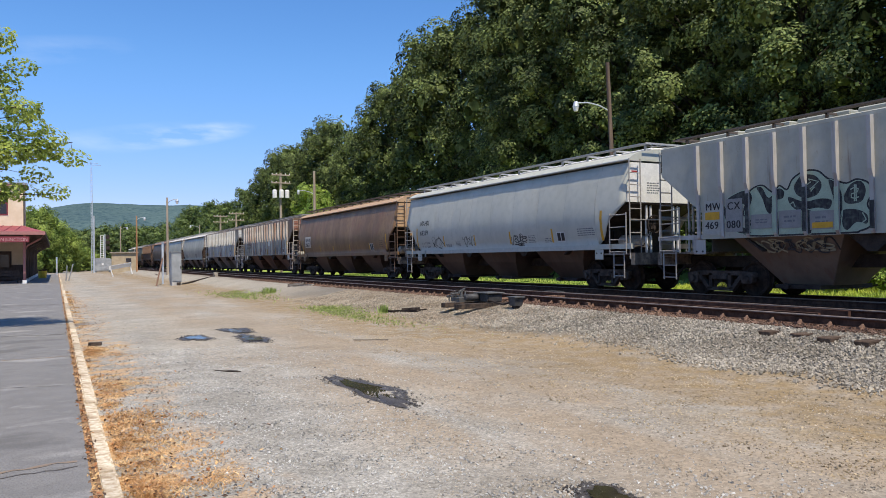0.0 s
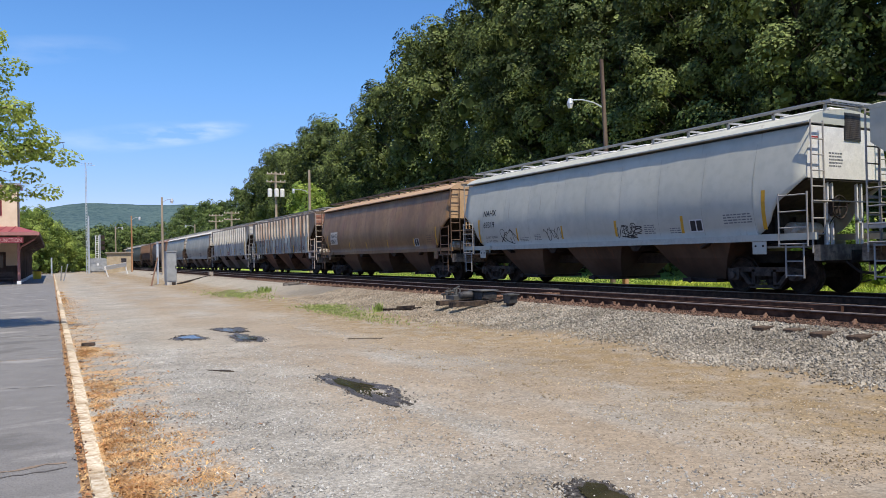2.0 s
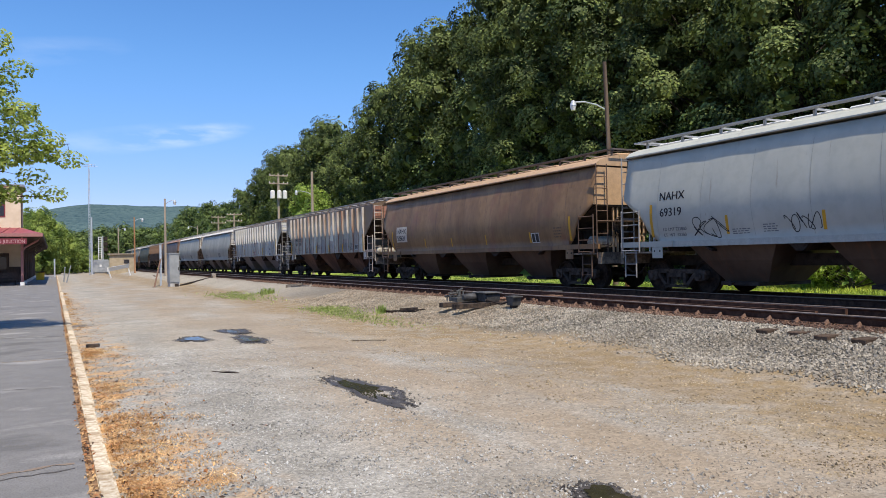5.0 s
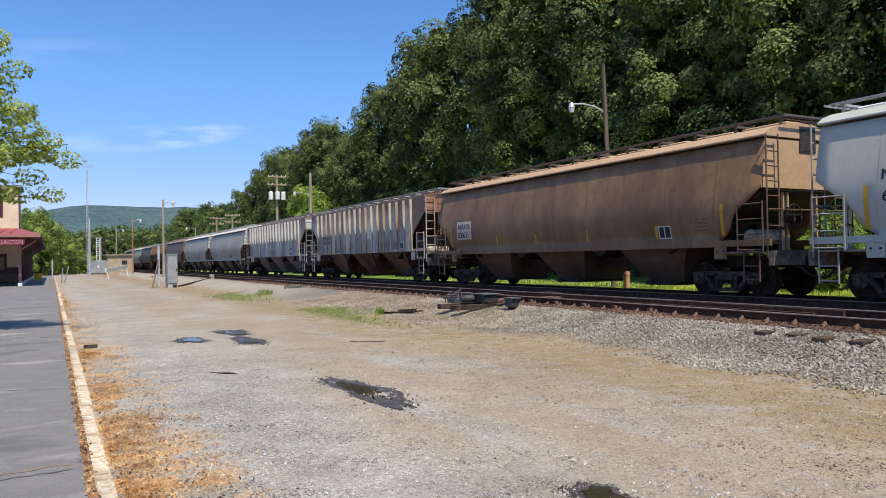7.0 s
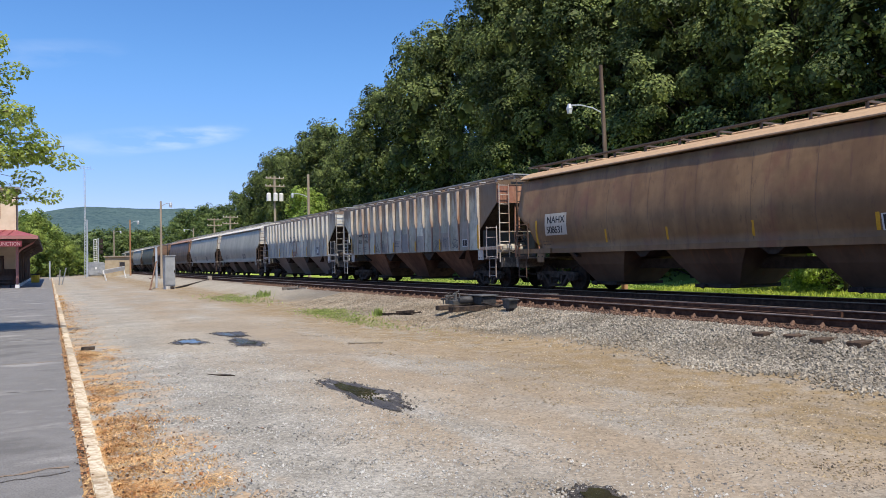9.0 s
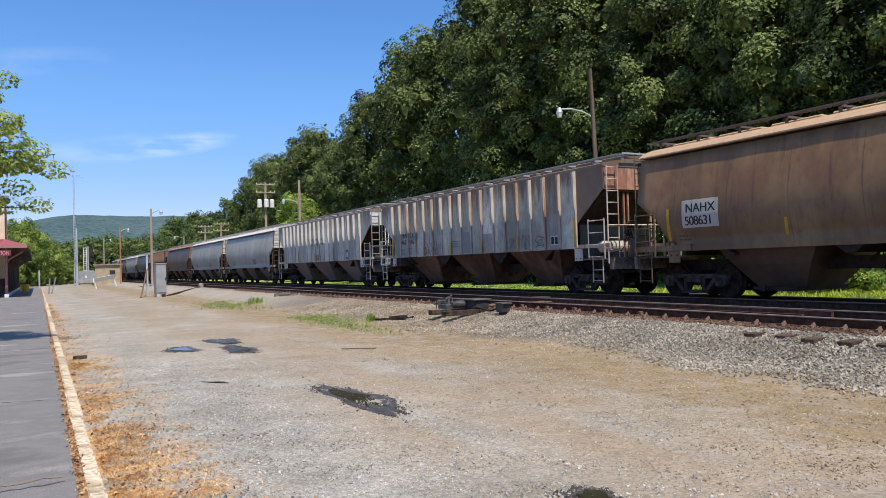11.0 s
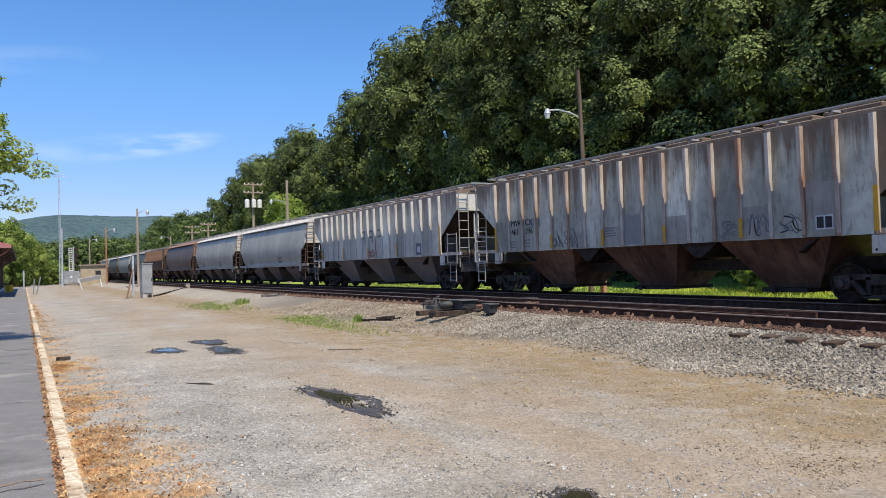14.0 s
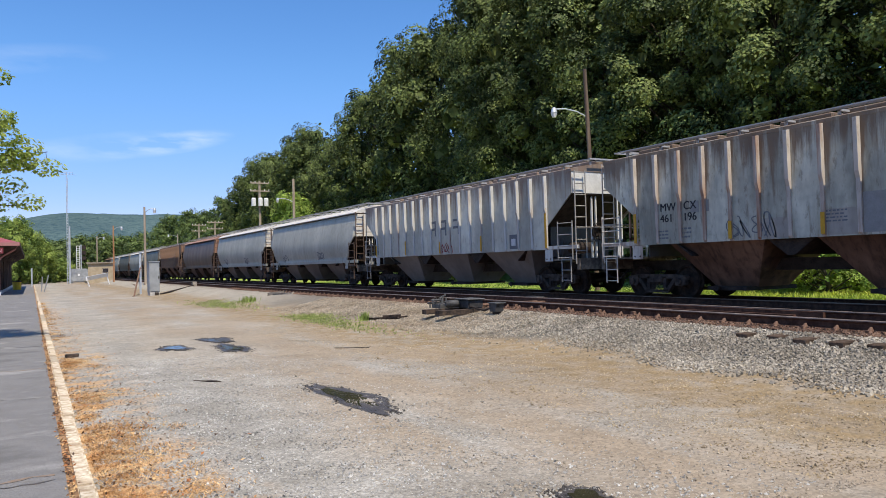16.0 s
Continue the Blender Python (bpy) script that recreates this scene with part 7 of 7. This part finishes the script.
def shed():
    t = thing("trackside_shed", "small tan shed with a flat roof and one window", "shed", pose(9.1, 120.5, 0, 0, 0, -4))
    bm = bmesh.new()
    box(bm, -1.75, 1.75, -1.6, 1.6, -0.1, 2.95)
    w = part("wall", bm, M["tan_wall"], t)
    bm = bmesh.new()
    box(bm, -2.0, 2.0, -1.85, 1.85, 2.95, 3.12)
    part("roof", bm, M["old_wood"], t)
    bm = bmesh.new()
    box(bm, 0.15, 1.0, -1.63, -1.59, 1.55, 2.25)
    win = part("window", bm, M["old_wood"], t)
    bm = bmesh.new()
    box(bm, 0.22, 0.93, -1.645, -1.63, 1.62, 2.18)
    part("pane", bm, M["dark_glass"], win)
    bm = bmesh.new()
    box(bm, 0.4, 0.85, -1.62, -1.58, 1.0, 1.3)
    part("notice", bm, plain("blue_notice", (0.1, 0.18, 0.5)), t)
    # barrier board on two legs
    b = thing("barrier_board", "white-painted timber barrier on two legs", "barrier")
    bm = bmesh.new()
    u = [(5.35, 90.0, 1.0), (8.3, 100.5, 1.35)]
    d = Vector(u[1]) - Vector(u[0])
    m = Matrix.Translation(u[0]) @ d.to_track_quat("Y", "Z").to_matrix().to_4x4()
    box(bm, -0.06, 0.06, -0.2, d.length + 0.2, -0.26, 0.2, m)
    part("board", bm, M["white_paint"], b)
    for p, q in (((5.6, 90.1, 0), (5.3, 90.0, 1.1)), ((8.5, 100.4, 0), (8.2, 100.4, 1.35))):
        bm = bmesh.new()
        tube(bm, p, q, 0.08, seg=6)
        part("leg", bm, M["white_paint"], b)
    e = thing("equipment_housing", "grey steel equipment housing on legs", "equipment housing", Matrix.Translation((6.6, 130, 0)))
    bm = bmesh.new()
    box(bm, -1.25, 1.25, -0.9, 0.9, 0.15, 2.3)
    bmesh.ops.bevel(bm, geom=list(bm.edges), offset=0.15, segments=2, affect="EDGES")
    part("housing", bm, M["case_grey"], e)
    bm = bmesh.new()
    box(bm, -0.2, 0.1, -0.93, -0.88, 1.15, 1.5)
    part("notice", bm, M["white_paint"], e)
    bm = bmesh.new()
    box(bm, 0.2, 0.7, -0.93, -0.88, 0.5, 1.0)
    part("vent", bm, M["steel_grey"], e)
    for x in (-1.0, 1.0):
        bm = bmesh.new()
        box(bm, x - 0.1, x + 0.1, -0.7, 0.7, -0.1, 0.18)
        part("skid", bm, M["concrete"], e)
    # signal with ladder cage
    s = thing("railway_signal", "white-framed railway signal mast with heads", "railway signal", Matrix.Translation((8.0, 149.5, 0)))
    bm = bmesh.new()
    tube(bm, (0, 0, -0.1), (0, 0, 6.8), 0.12, seg=10)
    part("mast", bm, M["galvanised"], s)
    bm = bmesh.new()
    ladder(bm, (-0.75, -0.1), (-0.25, -0.1), 2.0, 6.6, 12, 0.05)
    part("ladder", bm, M["white_paint"], s)
    for z in (5.9, 4.9, 3.9):
        bm = bmesh.new()
        box(bm, 0.1, 0.8, -0.25, 0.05, z, z + 0.75)
        bmesh.ops.bevel(bm, geom=list(bm.edges), offset=0.08, segments=2, affect="EDGES")
        part("signal_head", bm, M["dark_steel"], s)


shed()


# ---- station ----
M["cream_wall"] = material("cream_stucco", [(0.62, 0.52, 0.36), (0.7, 0.6, 0.44)], rough=0.9, scale=1.2, bump=0.15, bump_scale=40)
M["red_roof"] = material("red_metal_roof", [(0.26, 0.05, 0.05), (0.36, 0.09, 0.08)], rough=0.6, scale=1.5)
M["maroon"] = plain("maroon_paint", (0.2, 0.03, 0.04))
M["pink_post"] = plain("dusty_red_post", (0.38, 0.17, 0.15))
M["dark_wood"] = material("dark_timber", [(0.05, 0.035, 0.03), (0.1, 0.07, 0.055)], rough=0.8, scale=4, stretch=(1, 1, 0.2))
M["bin_yellow"] = plain("yellow_bin", (0.6, 0.42, 0.03))


def station():
    t = thing("station_building", "two-storey cream station with red canopy roof", "station")
    x1, y0, y1, h = -2.55, 75.0, 80.0, 8.6

    def bx(name, a, b, c, d, e, f, mat, parent=t):
        bm = bmesh.new()
        box(bm, a, b, c, d, e, f)
        return part(name, bm, mat, parent)
    bx("wall", -14, x1, y0, y1, 0.0, h, M["cream_wall"])
    bx("wainscot", -14.05, x1 + 0.05, y0 - 0.05, y1, 0.1, 1.5, M["dark_wood"])
    bx("corner_board", x1 - 0.02, x1 + 0.06, y0 - 0.06, y0 + 0.2, 4.9, h, M["dark_wood"])
    bm = bmesh.new()
    box(bm, -14.3, x1 + 0.3, y0 - 0.3, y1 + 0.3, h, h + 0.18)
    part("main_roof", bm, M["steel_grey"], t)
    # upper window
    win = bx("window", -4.9, -3.75, y0 - 0.04, y0 + 0.1, 5.9, 8.0, M["maroon"])
    bx("pane", -4.8, -3.85, y0 - 0.055, y0 - 0.04, 6.0, 6.9, M["dark_glass"], win)
    bx("pane", -4.8, -3.85, y0 - 0.055, y0 - 0.04, 7.0, 7.9, M["dark_glass"], win)
    for xx in (-4.6, -7.2):
        door = bx("door", xx, xx + 1.1, y0 - 0.08, y0 + 0.02, 0.1, 2.7, M["dark_wood"])
        bx("pane", xx + 0.2, xx + 0.9, y0 - 0.1, y0 - 0.08, 1.3, 2.4, M["dark_glass"], door)
    # canopy
    bm = bmesh.new()
    ex, ey = -0.72, 61.9
    a = [bm.verts.new(p) for p in ((-15, ey, 3.95), (ex, ey, 3.95), (ex, 104, 3.95), (x1, 104, 4.95), (x1, y0, 4.95), (-15, y0, 4.95))]
    b = [bm.verts.new((v.co.x, v.co.y, v.co.z - 0.1)) for v in a]
    for q, s in ((a, 1), (b, -1)):
        for f in ((0, 1, 4, 5), (1, 2, 3, 4)):
            bm.faces.new([q[i] for i in (f if s > 0 else f[::-1])])
    for i in range(6):
        bm.faces.new((a[i], b[i], b[(i + 1) % 6], a[(i + 1) % 6]))
    roof = part("canopy_roof", bm, M["red_roof"], t)
    for i in range(20):
        xx = -14.6 + i * 0.7
        if xx < x1:
            bm = bmesh.new()
            slab(bm, [(ey, 3.95), (y0, 4.95), (y0, 5.0), (ey, 4.0)], xx - 0.02, xx + 0.02)
            part("seam", bm, M["red_roof"], roof)
    bx("fascia", -15, ex, ey - 0.04, ey + 0.05, 3.72, 3.96, M["pink_post"])
    bx("fascia", ex - 0.05, ex + 0.04, ey, 104, 3.72, 3.96, M["dark_wood"])
    for i in range(11):
        yy = ey + 1.5 + i * 4
        bm = bmesh.new()
        slab(bm, [(yy - 0.06, 3.5), (yy + 0.06, 3.5), (yy + 0.06, 3.85), (yy - 0.06, 3.85)], x1 if yy > y0 else -14, ex)
        part("rafter", bm, M["dark_wood"], t)
    for i, yy in enumerate((63.4, 69.5, 76, 82, 88, 94, 100)):
        bm = bmesh.new()
        tube(bm, (-2.11, yy, 0.1), (-2.11, yy, 3.75), 0.1, seg=10)
        post = part("canopy_post", bm, M["pink_post"] if i == 0 else M["dark_wood"], t)
        bm = bmesh.new()
        box(bm, -2.25, -1.97, yy - 0.14, yy + 0.14, 0.1, 0.35)
        part("base", bm, M["white_paint"], post)
        bm = bmesh.new()
        pipe(bm, [(-2.11, yy, 2.65), (-1.9, yy, 2.95), (-1.1, yy, 3.45), (-0.8, yy, 3.8)], 0.07)
        part("bracket", bm, M["pink_post"] if i == 0 else M["dark_wood"], post)
    for i, xx in enumerate((-5.2, -8.3, -11.4)):
        bm = bmesh.new()
        tube(bm, (xx, 63.4, 0.1), (xx, 63.4, 3.75), 0.1, seg=10)
        part("canopy_post", bm, M["dark_wood"], t)
    sg = thing("station_sign", "maroon station name board with pale lettering", "sign")
    bm = bmesh.new()
    box(bm, -6.2, -1.75, 61.78, 61.86, 3.16, 3.58)
    part("board", bm, M["maroon"], sg)
    cu = bpy.data.curves.new("lettering", "FONT")
    cu.body, cu.size, cu.extrude, cu.align_x = "N JUNCTION", 0.38, 0.005, "RIGHT"
    tmp = bpy.data.objects.new("tmp", cu)
    me = bpy.data.meshes.new_from_object(tmp)
    bpy.data.objects.remove(tmp)
    me.materials.clear()
    me.materials.append(plain("pale_letter", (0.55, 0.32, 0.32)))
    lt = new("lettering", me)
    lt.parent = sg
    lt.matrix_basis = Matrix.Translation((-1.85, 61.77, 3.23)) @ Matrix.Rotation(math.pi / 2, 4, "X") @ Matrix.Diagonal((0.76, 1, 1, 1))
    # goods and bin under the canopy
    bn = thing("litter_bin", "yellow plastic litter bin under the canopy", "bin", Matrix.Translation((-1.25, 84, 0.1)))
    bm = bmesh.new()
    tube(bm, (0, 0, 0), (0, 0, 0.75), 0.36, 0.4, seg=16)
    part("body", bm, M["bin_yellow"], bn)
    bm = bmesh.new()
    tube(bm, (0, 0, 0.75), (0, 0, 0.85), 0.42, 0.36, seg=16)
    part("lid", bm, M["dark_steel"], bn)
    be = thing("platform_bench", "dark timber bench under the canopy", "bench", Matrix.Translation((-3.4, 64.5, 0.1)))
    for z, y in ((0.45, 0.0), (0.85, 0.22), (0.65, 0.22)):
        bm = bmesh.new()
        box(bm, -0.9, 0.9, y - 0.2 if z < 0.5 else y, y + 0.2 if z < 0.5 else y + 0.05, z - 0.06, z + (0.0 if z < 0.5 else 0.08))
        part("slat", bm, M["dark_wood"], be)
    for x in (-0.8, 0.8):
        bm = bmesh.new()
        box(bm, x - 0.05, x + 0.05, -0.2, 0.27, 0, 0.4)
        part("leg", bm, M["dark_steel"], be)
    bo = thing("platform_post", "slender grey steel post at the platform's end", "post", Matrix.Translation((0.05, 104, 0.1)))
    bm = bmesh.new()
    tube(bm, (0, 0, 0), (0, 0, 2.25), 0.09, seg=10)
    part("shaft", bm, M["galvanised"], bo)
    bm = bmesh.new()
    tube(bm, (0, 0, 0), (0, 0, 0.12), 0.16, seg=10)
    part("foot", bm, M["concrete"], bo)
    for x, y, h, l in ((0.75, 74, 1.3, 0.1), (0.95, 73, 1.45, 0.35)):
        st = thing("stake", "grey leaning stake beside the kerb", "stake", Matrix.Translation((x, y, 0)), "stakes by the kerb")
        bm = bmesh.new()
        tube(bm, (0, 0, -0.05), (l, 0, h), 0.05, 0.045, seg=8)
        part("shaft", bm, M["steel_grey"], st)
        bm = bmesh.new()
        tube(bm, (l, 0, h), (l * 1.05, 0, h + 0.06), 0.055, seg=8)
        part("cap", bm, M["galvanised"], st)


station()


# ---- marks on the platform ----
def platform_cracks():
    rnd = random.Random(17)
    M["crack"] = plain("crack_fill", (0.1, 0.085, 0.07))
    M["brown_crack"] = plain("brown_crack", (0.26, 0.19, 0.13))
    for y, x0, slope, w, mat in ((5.93, -2.6, 0.05, 0.017, "brown_crack"), (5.97, -1.2, 0.05, 0.008, "crack"), (13.2, -3.0, 0.01, 0.02, "brown_crack"), (10.3, -2.0, -0.05, 0.006, "crack"), (17.4, -4.0, 0.02, 0.025, "crack"), (20.5, -4, 0.0, 0.03, "crack"), (30, -5, 0.0, 0.04, "crack"), (38, -5, 0, 0.05, "crack")):
        bm = bmesh.new()
        pts = []
        x = x0
        dy = 0.0
        while x < 0.15:
            dy += rnd.uniform(-0.03, 0.03)
            pts.append((x, y + dy + slope * (x - x0)))
            x += 0.07
        prev = None
        for px, py in pts:
            ww = w * rnd.uniform(0.6, 2.0)
            cur = (bm.verts.new((px, py - ww, 0.103)), bm.verts.new((px, py + ww, 0.103)))
            if prev:
                bm.faces.new((prev[0], cur[0], cur[1], prev[1]))
            prev = cur
        part("crack", bm, M[mat], bpy.data.objects["pavement"])


platform_cracks()


def wooden_post(x, y, h):
    t = thing("wooden_post", "short weathered brown wooden post in the grass", "post", pose(x, y, ground_z(x, y)))
    bm = bmesh.new()
    box(bm, -0.11, 0.11, -0.1, 0.1, -0.2, h)
    bmesh.ops.bevel(bm, geom=list(bm.edges), offset=0.02, segments=2, affect="EDGES")
    part("shaft", bm, M["orange_wood"], t)
    bm = bmesh.new()
    box(bm, -0.118, 0.118, -0.108, 0.108, h - 0.2, h - 0.16)
    part("iron_band", bm, M["rust"], t)


wooden_post(21.0, 23.2, 0.9)

# ---- what moves ----
def motions():
    way = [(0, 0.0), (1.5, -4.62), (3.5, -10.84), (7, -21.91), (9, -28.31), (12.5, -39.89), (14.5, -46.61), (16, -51.74)]
    ts, ds = [p[0] for p in way], [p[1] for p in way]
    for car, sets in TRAIN:
        home = car.matrix_basis.translation.copy()
        walk(car, [(t, Matrix.Translation((home.x, home.y + d, home.z))) for t, d in way])
        for w in sets:
            place = w.matrix_basis.translation.copy()
            rows = []
            for i in range(81):
                t = i * 0.2
                d = float(np.interp(t, ts, ds))
                rows.append((t, Matrix.Translation(place) @ Matrix.Rotation(-d / 0.457, 4, "X")))
            walk(w, rows)


motions()
